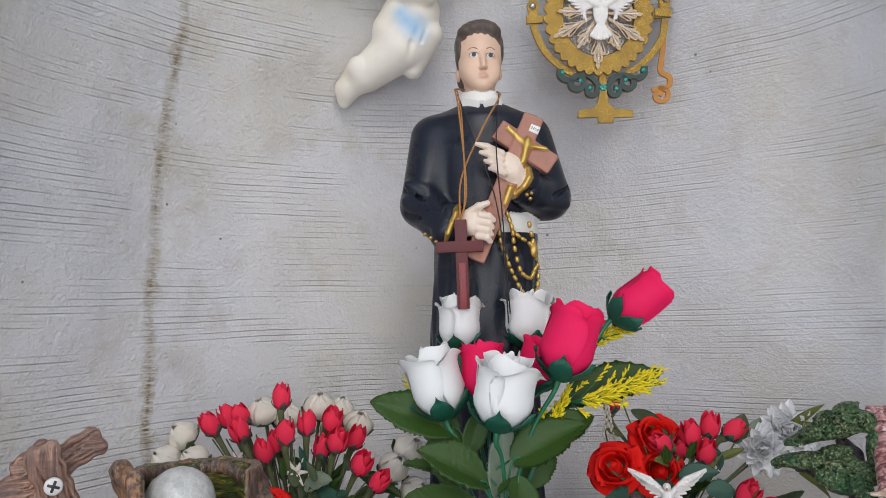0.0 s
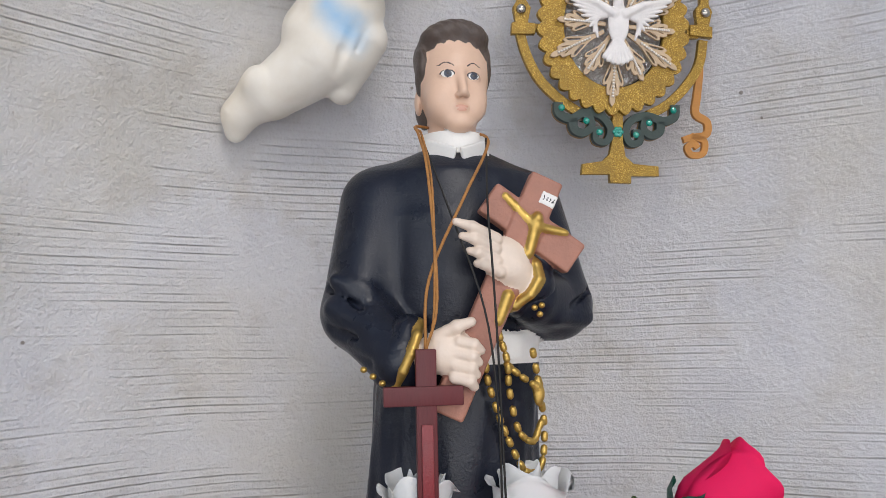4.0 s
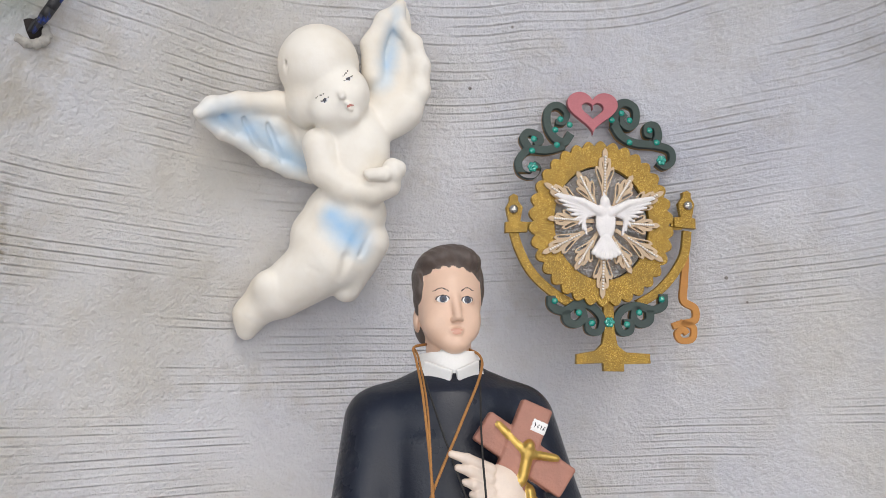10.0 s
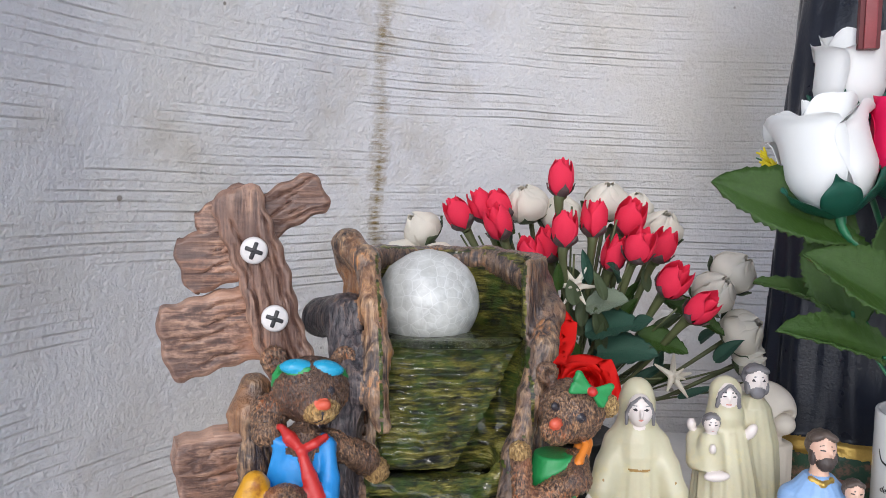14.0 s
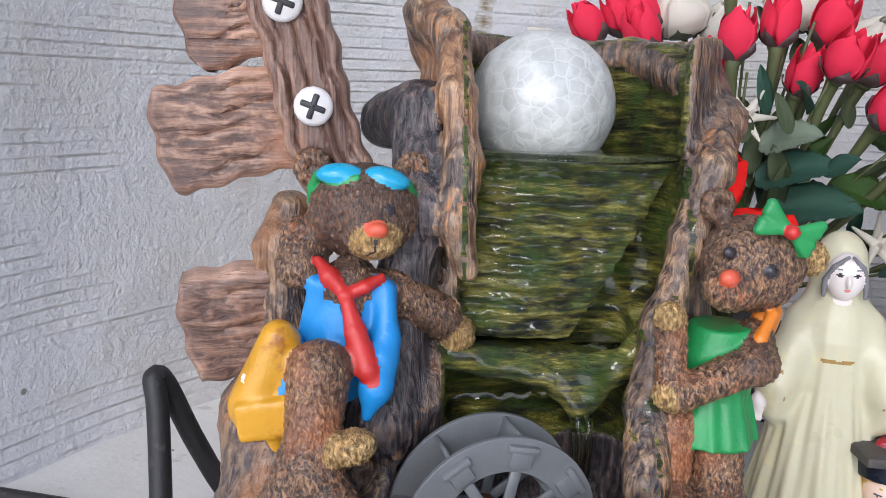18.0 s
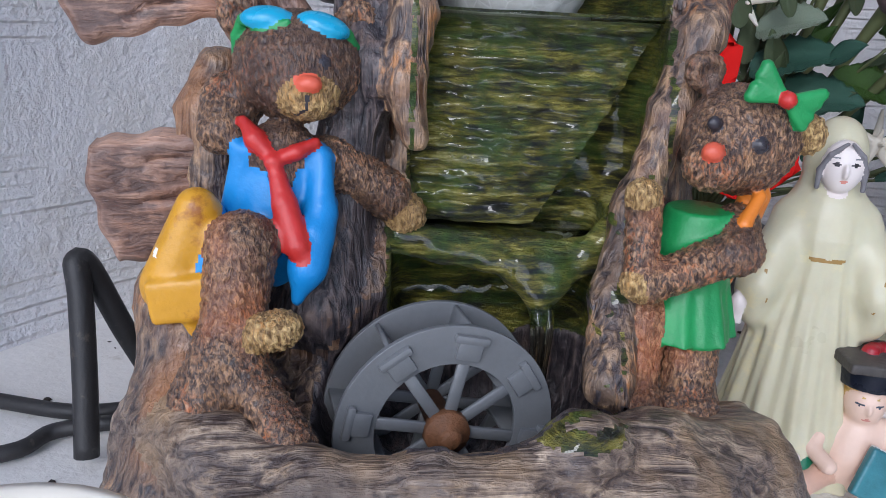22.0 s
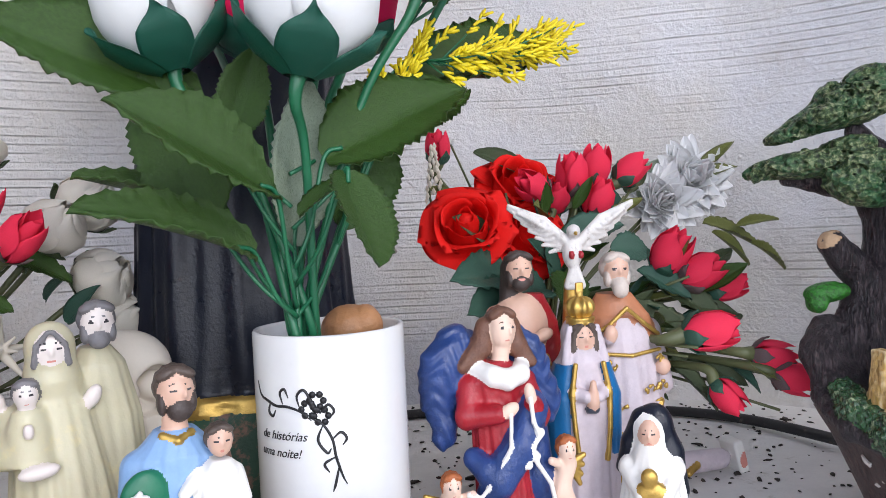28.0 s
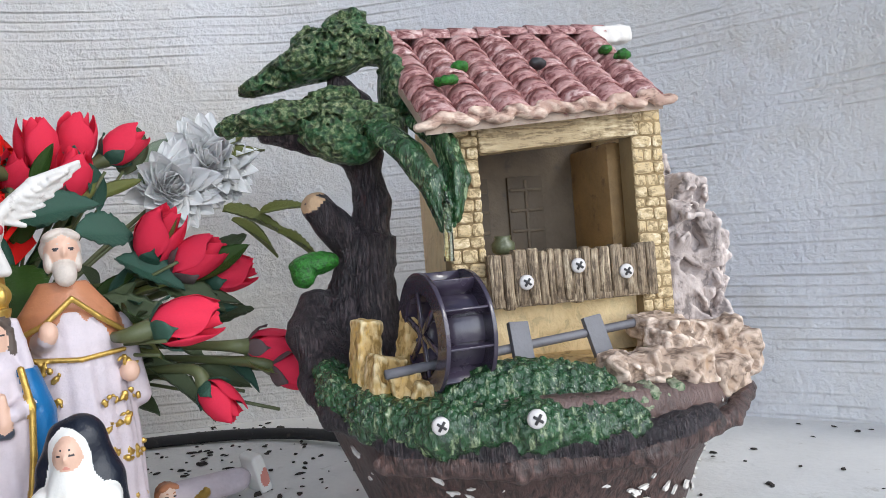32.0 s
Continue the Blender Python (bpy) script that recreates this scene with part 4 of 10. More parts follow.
    for c, rad, str_ in ((P(85, 388, -0.030), 0.014, 0.7), (P(125, 392, -0.030), 0.017, 1.0), (P(180, 425, -0.030), 0.020, 1.0), (P(235, 455, -0.030), 0.020, 1.0), (P(280, 500, -0.030), 0.018, 1.0), (P(315, 525, -0.030), 0.012, 0.7), (P(592, 92, -0.030), 0.008, 0.9), (P(580, 135, -0.030), 0.010, 1.0), (P(568, 185, -0.030), 0.012, 1.0), (P(558, 240, -0.030), 0.013, 1.0), (P(550, 295, -0.030), 0.012, 0.9), (P(412, 672, -0.062), 0.013, 0.8), (P(440, 705, -0.062), 0.019, 1.0), (P(470, 745, -0.062), 0.017, 1.0), (P(495, 700, -0.062), 0.010, 0.4), (P(535, 725, -0.062), 0.012, 0.9), (P(512, 775, -0.062), 0.014, 0.9)):
        d = t.nodes.new("ShaderNodeVectorMath")
        d.operation = "DISTANCE"
        d.inputs[1].default_value = c
        t.links.new(tc, d.inputs[0])
        f = calc(t, "SUBTRACT", 1.0, calc(t, "DIVIDE", calc(t, "ADD", d.outputs["Value"], calc(t, "MULTIPLY", wob.outputs[0], 0.006)), rad * 1.25 + 0.006), clamp=True)
        f = calc(t, "MULTIPLY", calc(t, "POWER", f, 1.4), str_ * 0.9)
        total = f if total is None else calc(t, "ADD", total, f, clamp=True)
    base = ramp(t, noise_node(t, 16, 5, 0.6, tc).outputs[0], [(0.35, (0.80, 0.73, 0.62)), (0.6, (0.88, 0.83, 0.74))]).outputs[0]
    t.links.new(mix(t, total, base, (0.36, 0.58, 0.80)), p.inputs["Base Color"])
    p.inputs["Roughness"].default_value = 0.5
    bump(t, p, noise_node(t, 260, 4, 0.6, tc).outputs[0], 0.35, 0.0006)
    ob = sculpted("cherub_plaque", [(s, 0.0011)], [m, SKYBLUE, BLUEGREY, HAIR, LIP, WHITE], m=pose(-0.047, 1.053, 0.830, 14.2, 2.2, -7.4))
    tagged(ob, "cream ceramic cherub with pale blue wings hung on the wall", "wall figure")


cherub()


# ---- board ornament with the dove ----
def ribbon(pts, w, n=8):
    """The outline of a band of some width along a smooth flat line (x, z)."""
    line = smooth_line([(x, 0, z) for x, z in pts], n)
    if isinstance(w, (int, float)):
        w = [w, w]
    ws = np.interp(np.linspace(0, 1, len(line)), np.linspace(0, 1, len(w)), w)
    left, right = [], []
    for i, p in enumerate(line):
        d = (line[min(i + 1, len(line) - 1)] - line[max(i - 1, 0)]).normalized()
        nx, nz = -d.z * ws[i] / 2, d.x * ws[i] / 2
        left.append((p.x + nx, p.z + nz))
        right.append((p.x - nx, p.z - nz))
    return left + right[::-1]


def spiral(cx, cz, r0, r1, a0, turns, n=22):
    out = []
    for i in range(n + 1):
        u = i / n
        a = radians(a0) + 2 * math.pi * turns * u
        r = r0 + (r1 - r0) * u
        out.append((cx + r * math.cos(a), cz + r * math.sin(a)))
    return out


def ornament():
    th = thing("dove_ornament", pose(0.225, 1.026, 0.764, 4, 2.5, 0) @ Matrix.Scale(0.96, 4), "gold glitter board ornament with white dove, green scrolls and pink heart", "ornament")
    K = 0.000312

    def U(x, y):
        return ((x - 362) * K, (495 - y) * K)
    glit, t, p = nodes_of("gold_glitter")
    g = t.nodes.new("ShaderNodeTexVoronoi")
    g.inputs["Scale"].default_value = 1300
    tc = t.nodes.new("ShaderNodeTexCoord").outputs["Object"]
    t.links.new(tc, g.inputs["Vector"])
    bl = noise_node(t, 60, 4, 0.6, tc)
    c = ramp(t, g.outputs["Color"], [(0.25, (0.24, 0.135, 0.016)), (0.7, (0.46, 0.27, 0.035)), (0.9, (0.85, 0.62, 0.16))]).outputs[0]
    c = mix(t, ramp(t, bl.outputs[0], [(0.4, (0, 0, 0)), (0.75, (0.7, 0.7, 0.7))]).outputs[0], c, (0.22, 0.135, 0.025))
    t.links.new(c, p.inputs["Base Color"])
    p.inputs["Roughness"].default_value, p.inputs["Metallic"].default_value = 0.45, 0.35
    bump(t, p, g.outputs["Distance"], 0.4, 0.0005)
    green = paint("dark_green_board", (0.045, 0.07, 0.06), 0.6, 0.6, 60, 500, 0.0005)
    ochre = paint("board_edge_ochre", (0.38, 0.24, 0.10), 0.7, 0.7, 60, 500, 0.0005)
    pinkg = paint("pink_glitter", (0.50, 0.16, 0.18), 0.35, 0.6, 900, 1500, 0.0006, metal=0.25)
    bone = paint("cream_card", (0.58, 0.43, 0.28), 0.6, 0.8, 90, 600, 0.0005)
    dovew = paint("dove_white", (0.86, 0.82, 0.79), 0.55, 0.88, 120, 700, 0.0006)
    pearl = paint("pearl_bead", (0.86, 0.80, 0.72), 0.2, 0.9, 40, 400, 0.0, coat=0.5)
    gem = paint("teal_gem", (0.01, 0.36, 0.27), 0.08, 0.5, 500, 900, 0.0, coat=1.0)
    orange = paint("orange_board", (0.55, 0.24, 0.05), 0.6, 0.7, 50, 500, 0.0006)
    foil, t, p = nodes_of("crumpled_foil")
    tc = t.nodes.new("ShaderNodeTexCoord").outputs["Object"]
    v = t.nodes.new("ShaderNodeTexVoronoi")
    v.inputs["Scale"].default_value = 95
    t.links.new(tc, v.inputs["Vector"])
    nn = noise_node(t, 140, 5, 0.7, tc)
    p.inputs["Base Color"].default_value, p.inputs["Metallic"].default_value, p.inputs["Roughness"].default_value = (0.88, 0.88, 0.90, 1), 1.0, 0.30
    bump(t, p, calc(t, "ADD", v.outputs["Distance"], nn.outputs[0]), 1.0, 0.006)
    # scalloped disc with an oval window
    disc = []
    n = 34 * 10
    for i in range(n):
        a = 2 * math.pi * i / n
        s = abs(math.sin(a * 17))
        disc.append(((0.0715 + 0.0055 * s) * math.cos(a), (0.081 + 0.006 * s) * math.sin(a)))
    win = [(0.051 * math.cos(2 * math.pi * i / 72), 0.0605 * math.sin(2 * math.pi * i / 72)) for i in range(72)]
    plate(disc, 0.005, glit, "disc", th, "scalloped gold glitter disc", 0.0004, holes=(win,), m=pose(0, -0.006, 0))
    rim = [(0.0525 * math.cos(2 * math.pi * i / 72), 0.062 * math.sin(2 * math.pi * i / 72)) for i in range(72)]
    plate(rim, 0.003, paint("dark_board", (0.03, 0.028, 0.026), 0.5), "backing", th, m=pose(0, -0.001, 0))
    plate([(x * 0.97, z * 0.97) for x, z in win], 0.001, foil, "foil", th, "crumpled silver foil", m=pose(0, -0.0035, 0))
    # rays with strips of beads
    prof_l = [(-0.0018, 0.016), (-0.0030, 0.034), (-0.0088, 0.050), (-0.0112, 0.057), (-0.0102, 0.0615), (-0.0070, 0.0605), (-0.0070, 0.0660), (-0.0058, 0.0710), (-0.0030, 0.0715), (-0.0026, 0.0785), (0.0, 0.0825)]
    for i in range(12):
        a = 30 * i + 2
        k = 0.96 if i % 2 == 0 else 0.72
        k *= (0.93 if i in (2, 4, 8, 10) else 1.0)
        out = [(q.x * 0.9, q.z * k) for q in smooth_line([(x, 0, z) for x, z in prof_l], 3)]
        out = out + [(-x, z) for x, z in out[::-1][1:]]
        hl = [[(s * 0.0030, 0.040 * k), (s * 0.0072, 0.051 * k), (s * 0.0092, 0.0565 * k), (s * 0.0084, 0.0590 * k), (s * 0.0060, 0.0560 * k), (s * 0.0024, 0.046 * k)] for s in (-1, 1)]
        hl += [[(s * 0.0016, 0.055 * k), (s * 0.0036, 0.064 * k), (s * 0.0040, 0.068 * k), (s * 0.0026, 0.066 * k), (s * 0.0014, 0.060 * k)] for s in (-1, 1)]
        ray = plate(out, 0.0025, bone, "ray", th, "", 0.0002, holes=hl, m=pose(0.001, -0.0108 - 0.0012 * (i % 2), 0, 0, a, 0))
        bv, bf = [], []
        o = Vector((0.001, -0.0128 - 0.0012 * (i % 2), 0))
        for j in range(13):
            c = o + Euler((0, radians(a), 0)).to_matrix() @ Vector((0, 0, (0.034 + 0.0032 * j) * k))
            v, f = lathe([(0.0005, 0.0014), (0.0012, 0.0009), (0.0015, 0.0)], 7)
            q = len(bv)
            bv += [c + Vector((x, -z, y)) for x, y, z in v]
            bf += [tuple(q + w for w in g2) for g2 in f]
        tagged(part("bead_strip", mesh_of("bead_strip", bv, bf, pearl), None, ray), kind="stuff")
    # dove
    s = Sculpt()
    s.ell((0.0, 0, -0.002), (0.0105, 0.004, 0.020), 0, k=0.003)
    s.ell((-0.001, -0.001, 0.019), (0.0048, 0.0045, 0.0055), 0, k=0.004)
    s.cap((-0.001, -0.001, 0.024), (-0.0022, -0.001, 0.0285), 0.0016, 0.0005, 0, 0.001)
    for sx in (-1, 1):
        for j in range(9):
            s.cap((sx * (0.006 + 0.0022 * j), 0.0004 * j, 0.0075 - 0.0006 * j), (sx * (0.0525 - 0.0042 * j), 0.0006 * j, 0.0235 - 0.0048 * j), 0.0030, 0.0012, 0, 0.0008)
        s.line([(sx * 0.005, -0.001, 0.007), (sx * 0.024, -0.001, 0.0175), (sx * 0.050, -0.0005, 0.0245)], (0.0050, 0.0036, 0.0014), 0, 0.0015)
    for j in range(7):
        a = radians(-42 + 14 * j)
        s.cap((0.0006 * (j - 3), 0, -0.018), (0.026 * math.sin(a) * 0.75, 0, -0.020 - 0.020 * math.cos(a)), 0.0030, 0.0026, 0, 0.0007)
    ob = sculpted("dove", [(s, 0.00072)], [dovew], th, pose(0.001, -0.0175, 0.002))
    ob["label"] = "white carved dove with spread wings"
    # heart
    hp = lambda k: [(k * 0.0017 * 16 * math.sin(u) ** 3, k * 0.0015 * (13 * math.cos(u) - 5 * math.cos(2 * u) - 2 * math.cos(3 * u) - math.cos(4 * u))) for u in [2 * math.pi * i / 48 for i in range(48)]]
    plate(hp(1.0), 0.005, pinkg, "heart", th, "pink glitter heart cut-out", 0.0004, holes=([(x, z - 0.001) for x, z in hp(0.45)],), m=pose(U(333, 0)[0], -0.009, 0.121))
    # scrolls with gems
    rows = [
        [(238, 232), (180, 250), (118, 252), (84, 290), (92, 330), (130, 340), (150, 315), (133, 298)],
        [(120, 250), (100, 215), (115, 192), (150, 200), (158, 222), (138, 232)],
        [(262, 190), (240, 220), (205, 205), (182, 160), (186, 108), (220, 92), (250, 118), (238, 150), (212, 150)],
        [(415, 150), (440, 190), (490, 212), (560, 216), (612, 232), (616, 272), (590, 290), (566, 276)],
        [(420, 150), (424, 90), (455, 70), (490, 90), (490, 140), (462, 158), (438, 132), (455, 110)],
        [(560, 212), (570, 180), (560, 148), (532, 150), (530, 178), (548, 182)],
        [(192, 742), (196, 775), (235, 790), (280, 765), (330, 775), (362, 815), (350, 855), (318, 852), (316, 822), (338, 820)],
        [(240, 788), (245, 822), (275, 832), (300, 812), (295, 785), (275, 786)],
        [(572, 728), (570, 765), (535, 780), (480, 768), (435, 780), (412, 815), (425, 855), (456, 852), (458, 824), (436, 822)],
        [(525, 782), (522, 815), (495, 828), (470, 810), (476, 780), (496, 784)]]
    for r in rows:
        pts = [U(x, y) for x, y in r]
        plate(ribbon(pts, (0.0085, 0.0075, 0.0065, 0.0055), 6), 0.006, green, "scroll", th, "dark green scroll board", 0.0003, m=pose(0, -0.002, 0))
        plate(ribbon(pts, (0.0095, 0.0085, 0.0075, 0.0062), 6), 0.004, ochre, "scroll_edge", th, "", 0.0, m=pose(0.0004, 0.0032, 0))
    gv, gf = lathe([(0.0033, 0.0), (0.0034, 0.0008), (0.0022, 0.0022), (0.0010, 0.0026)], 10)
    gm = mesh_of("gem", [(x, -z, y) for x, y, z in gv], [f[::-1] for f in gf], gem, smooth=False)
    for x, y in ((226, 142), (208, 180), (258, 160), (134, 215), (128, 256), (213, 232), (405, 136), (440, 110), (468, 134), (466, 212), (538, 166), (562, 208), (202, 758), (282, 795), (325, 828), (565, 745), (486, 790), (444, 830)):
        g = part("gem", gm, None, th)
        g.location = (U(x, y)[0], -0.0052, U(x, y)[1])
    for x, y in ((130, 312), (577, 270), (385, 824)):
        q = Sculpt()
        for j in range(6):
            q.ell((0.0036 * math.cos(j * 1.047), 0, 0.0036 * math.sin(j * 1.047)), (0.0021, 0.0016, 0.0021), 0, k=0.0006)
        q.ell((0, 0, 0), (0.0018, 0.0022, 0.0018), 0, k=0.0005)
        sculpted("flower_gem", [(q, 0.0005)], [gem], th, pose(U(x, y)[0], -0.0055, U(x, y)[1]))
    # swivel arms, knobs, stem and foot
    for r in ([(66, 520), (88, 590), (130, 665), (195, 725), (262, 765)], [(668, 510), (655, 590), (610, 665), (550, 725), (490, 760)]):
        plate(ribbon([U(x, y) for x, y in r], 0.0085, 8), 0.005, glit, "arm", th, "curved gold glitter arm", 0.0004, m=pose(0, 0.0015, 0))
    vase = [(40, 502), (40, 535), (112, 530), (112, 500), (88, 498), (96, 450), (80, 428), (80, 412), (66, 406), (54, 414), (54, 430), (42, 452), (52, 500)]
    for sx, dx, dy in ((1, 0, 0), (-1, 732, -34)):
        pts = [U(x if sx == 1 else dx - x, y + dy) for x, y in vase]
        kn = plate(pts, 0.006, glit, "knob", th, "", 0.0004, m=pose(0, -0.001, 0))
        s = Sculpt()
        x, z = U(66 if sx == 1 else dx - 66, 458 + dy)
        s.ell((x, -0.005, z), (0.005, 0.004, 0.005), 0)
        sculpted("pearl", [(s, 0.0008)], [paint("steel_bead", (0.5, 0.47, 0.42), 0.2, 0.8, 50, 400, 0.0, metal=0.9)], kn)
    plate([U(x, y) for x, y in ((612, 476), (612, 506), (650, 504), (650, 474))], 0.004, glit, "pivot", th, m=pose(0, 0.001, 0))
    plate([U(x, y) for x, y in ((100, 498), (100, 522), (135, 518), (135, 494))], 0.004, glit, "pivot", th, m=pose(0, 0.001, 0))
    foot = [(368, 760), (400, 760), (402, 850), (412, 900), (440, 922), (520, 926), (522, 955), (432, 958), (432, 982), (366, 982), (364, 956), (274, 960), (276, 930), (340, 918), (362, 895), (370, 850)]
    plate([U(x, y) for x, y in foot], 0.006, glit, "foot", th, "gold glitter foot of the ornament", 0.0004, m=pose(0, -0.001, 0))
    key = [(664, 540), (662, 620), (655, 690), (652, 745), (690, 770), (688, 810), (640, 822), (612, 832)]
    plate(ribbon([U(x, y) for x, y in key], (0.006, 0.0075, 0.007, 0.006), 6), 0.004, orange, "pendant_scroll", th, "orange painted hanging scroll", 0.0003, m=pose(0, 0.004, 0))
    plate(ribbon([U(x, y) for x, y in ((640, 818), (682, 832), (678, 872), (640, 878), (626, 855), (648, 842), (660, 855))], 0.006, 6), 0.004, orange, "pendant_scroll", th, "orange painted hanging scroll", 0.0003, m=pose(0, 0.004, 0))
    for i, (x, y) in enumerate(((-0.02, -0.02), (0.02, 0.03))):
        part("spacer", box_bm(0.02, 0.045, 0.02, (x, 0.026, y), 0.002), ochre, th)


ornament()

# ---- bear fountain ----
def fountain():
    th = thing("bear_fountain", pose(-0.24, 0.68, 0, 0, 0, 26), "painted resin tree-stump fountain with two bears and a water wheel", "fountain")
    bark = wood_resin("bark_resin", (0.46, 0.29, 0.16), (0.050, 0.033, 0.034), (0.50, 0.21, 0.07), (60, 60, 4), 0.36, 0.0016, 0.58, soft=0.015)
    # darker copy of the bark: shade of the recesses put into its colour
    shade = wood_resin("shaded_bark_resin", (0.16, 0.12, 0.11), (0.028, 0.024, 0.030), (0.22, 0.12, 0.06), (60, 60, 4), 0.40, 0.0012)
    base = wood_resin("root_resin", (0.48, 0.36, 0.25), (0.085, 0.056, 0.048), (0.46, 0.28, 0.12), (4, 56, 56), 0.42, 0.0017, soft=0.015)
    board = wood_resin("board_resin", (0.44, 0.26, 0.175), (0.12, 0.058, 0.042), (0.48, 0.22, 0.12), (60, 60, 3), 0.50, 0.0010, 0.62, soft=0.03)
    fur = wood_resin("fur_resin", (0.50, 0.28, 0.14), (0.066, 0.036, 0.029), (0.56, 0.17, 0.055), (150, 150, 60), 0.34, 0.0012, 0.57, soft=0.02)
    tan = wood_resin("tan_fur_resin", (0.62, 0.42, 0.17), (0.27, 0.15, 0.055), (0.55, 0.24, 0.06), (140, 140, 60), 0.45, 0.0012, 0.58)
    wet, t, p = nodes_of("wet_moss")
    tc = t.nodes.new("ShaderNodeTexCoord").outputs["Object"]
    mp = t.nodes.new("ShaderNodeMapping")
    mp.inputs["Scale"].default_value = (18, 18, 95)
    t.links.new(tc, mp.inputs["Vector"])
    a = noise_node(t, 3.0, 6, 0.7, mp.outputs[0])
    b = noise_node(t, 60, 5, 0.7, tc)
    c = ramp(t, a.outputs[0], [(0.40, (0.006, 0.006, 0.003)), (0.48, (0.058, 0.056, 0.008)), (0.57, (0.22, 0.19, 0.024)), (0.70, (0.52, 0.46, 0.16))]).outputs[0]
    c = mix(t, ramp(t, b.outputs[0], [(0.45, (0, 0, 0)), (0.65, (0.8, 0.8, 0.8))]).outputs[0], c, (0.055, 0.11, 0.012))
    t.links.new(c, p.inputs["Base Color"])
    p.inputs["Roughness"].default_value, p.inputs["Coat Weight"].default_value, p.inputs["Coat Roughness"].default_value = 0.5, 0.55, 0.04
    bump(t, p, calc(t, "ADD", a.outputs[0], calc(t, "MULTIPLY", b.outputs[0], 0.6)), 1.0, 0.008)
    water, t, p = nodes_of("water")
    p.inputs["Base Color"].default_value, p.inputs["Transmission Weight"].default_value = (0.75, 0.8, 0.6, 1), 1.0
    p.inputs["Roughness"].default_value, p.inputs["IOR"].default_value = 0.03, 1.33
    bump(t, p, noise_node(t, 55, 3, 0.6).outputs[0], 0.5, 0.003)
    blue = paint("bright_blue_paint", (0.02, 0.25, 0.62), 0.4, 0.75, 50, 500, 0.0004)
    red = paint("scarlet_paint", (0.52, 0.025, 0.02), 0.4, 0.7, 60, 500, 0.0004)
    noser = paint("orange_red_paint", (0.62, 0.10, 0.05), 0.4, 0.85, 60, 500, 0.0003)
    cyan = paint("cyan_paint", (0.02, 0.34, 0.55), 0.3, 0.8, 50, 400, 0.0002)
    green = paint("emerald_paint", (0.02, 0.27, 0.07), 0.4, 0.7, 60, 500, 0.0005)
    yellow = paint("amber_paint", (0.62, 0.30, 0.015), 0.35, 0.7, 40, 500, 0.0005, stain=(0.30, 0.10, 0.01))
    orange = paint("pumpkin_paint", (0.68, 0.20, 0.02), 0.4, 0.8, 40, 500, 0.0003)
    # stump shell
    s = Sculpt()
    ribs = lambda q: 0.0020 * np.sin(q[..., 0] * 420 + 3 * np.sin(q[..., 2] * 60))
    s.column([(0.0, 0.0, -0.01, 0.108, 0.090), (0.04, 0.0, -0.008, 0.102, 0.082), (0.075, 0.008, 0.012, 0.086, 0.062), (0.12, 0.020, 0.030, 0.070, 0.052), (0.19, 0.026, 0.038, 0.064, 0.050), (0.236, 0.026, 0.040, 0.062, 0.050)], 0, 0.006, folds=23, depth=0.035)
    s.column([(0.188, 0.026, 0.036, 0.050, 0.040), (0.30, 0.026, 0.038, 0.054, 0.044)], 2, -0.003)
    s.slab((0.022, -0.030, 0.185), (0.043, 0.050, 0.060), 2, (0, 0, 0), 0.012, -0.004)
    s.cap((0.030, -0.035, 0.135), (0.020, -0.06, 0.09), 0.032, 0.022, 2, -0.004)
    s.cap((0.024, -0.030, 0.115), (0.024, -0.045, 0.075), 0.026, 0.026, 2, -0.004)
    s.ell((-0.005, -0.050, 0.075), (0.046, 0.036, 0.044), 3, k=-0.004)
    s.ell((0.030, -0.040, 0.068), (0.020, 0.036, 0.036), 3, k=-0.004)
    s.slab((0.012, -0.040, 0.103), (0.038, 0.056, 0.024), 2, (0, 0, 0), 0.008, -0.004)
    # rims
    s.line([(-0.034, 0.036, 0.232), (-0.035, 0.030, 0.243), (-0.026, 0.012, 0.236), (-0.024, -0.006, 0.212), (-0.021, -0.012, 0.188), (-0.024, -0.018, 0.166), (-0.020, -0.022, 0.150)], (0.0085, 0.0085, 0.0070, 0.0065, 0.0065, 0.0065, 0.005), 0, 0.005)
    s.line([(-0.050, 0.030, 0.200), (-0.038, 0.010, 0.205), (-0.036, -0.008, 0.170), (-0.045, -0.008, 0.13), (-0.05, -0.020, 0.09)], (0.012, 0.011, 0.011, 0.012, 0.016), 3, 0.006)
    s.line([(-0.030, 0.045, 0.232), (-0.010, 0.074, 0.231), (0.028, 0.088, 0.228), (0.062, 0.074, 0.230), (0.086, 0.038, 0.216), (0.086, 0.014, 0.203), (0.076, -0.004, 0.186), (0.067, -0.010, 0.160), (0.056, -0.018, 0.128), (0.050, -0.028, 0.100), (0.046, -0.046, 0.076)], (0.007, 0.007, 0.007, 0.007, 0.0075, 0.0075, 0.0068, 0.0068, 0.0072, 0.008, 0.009), 0, 0.006)
    # basin wall and roots in front
    s.line([(-0.100, -0.040, 0.050), (-0.072, -0.068, 0.060), (-0.044, -0.086, 0.063), (-0.012, -0.089, 0.066), (0.010, -0.088, 0.065), (0.030, -0.080, 0.072), (0.056, -0.068, 0.066), (0.095, -0.050, 0.050)], (0.016, 0.012, 0.008, 0.0075, 0.008, 0.009, 0.010, 0.014), 1, 0.010)
    s.line([(-0.100, -0.046, 0.022), (-0.050, -0.088, 0.038), (0.0, -0.096, 0.038), (0.060, -0.076, 0.042), (0.098, -0.052, 0.028)], 0.022, 1, 0.012)
    s.line([(-0.085, -0.062, 0.066), (-0.060, -0.094, 0.050), (-0.03, -0.116, 0.02)], 0.008, 1, 0.008)
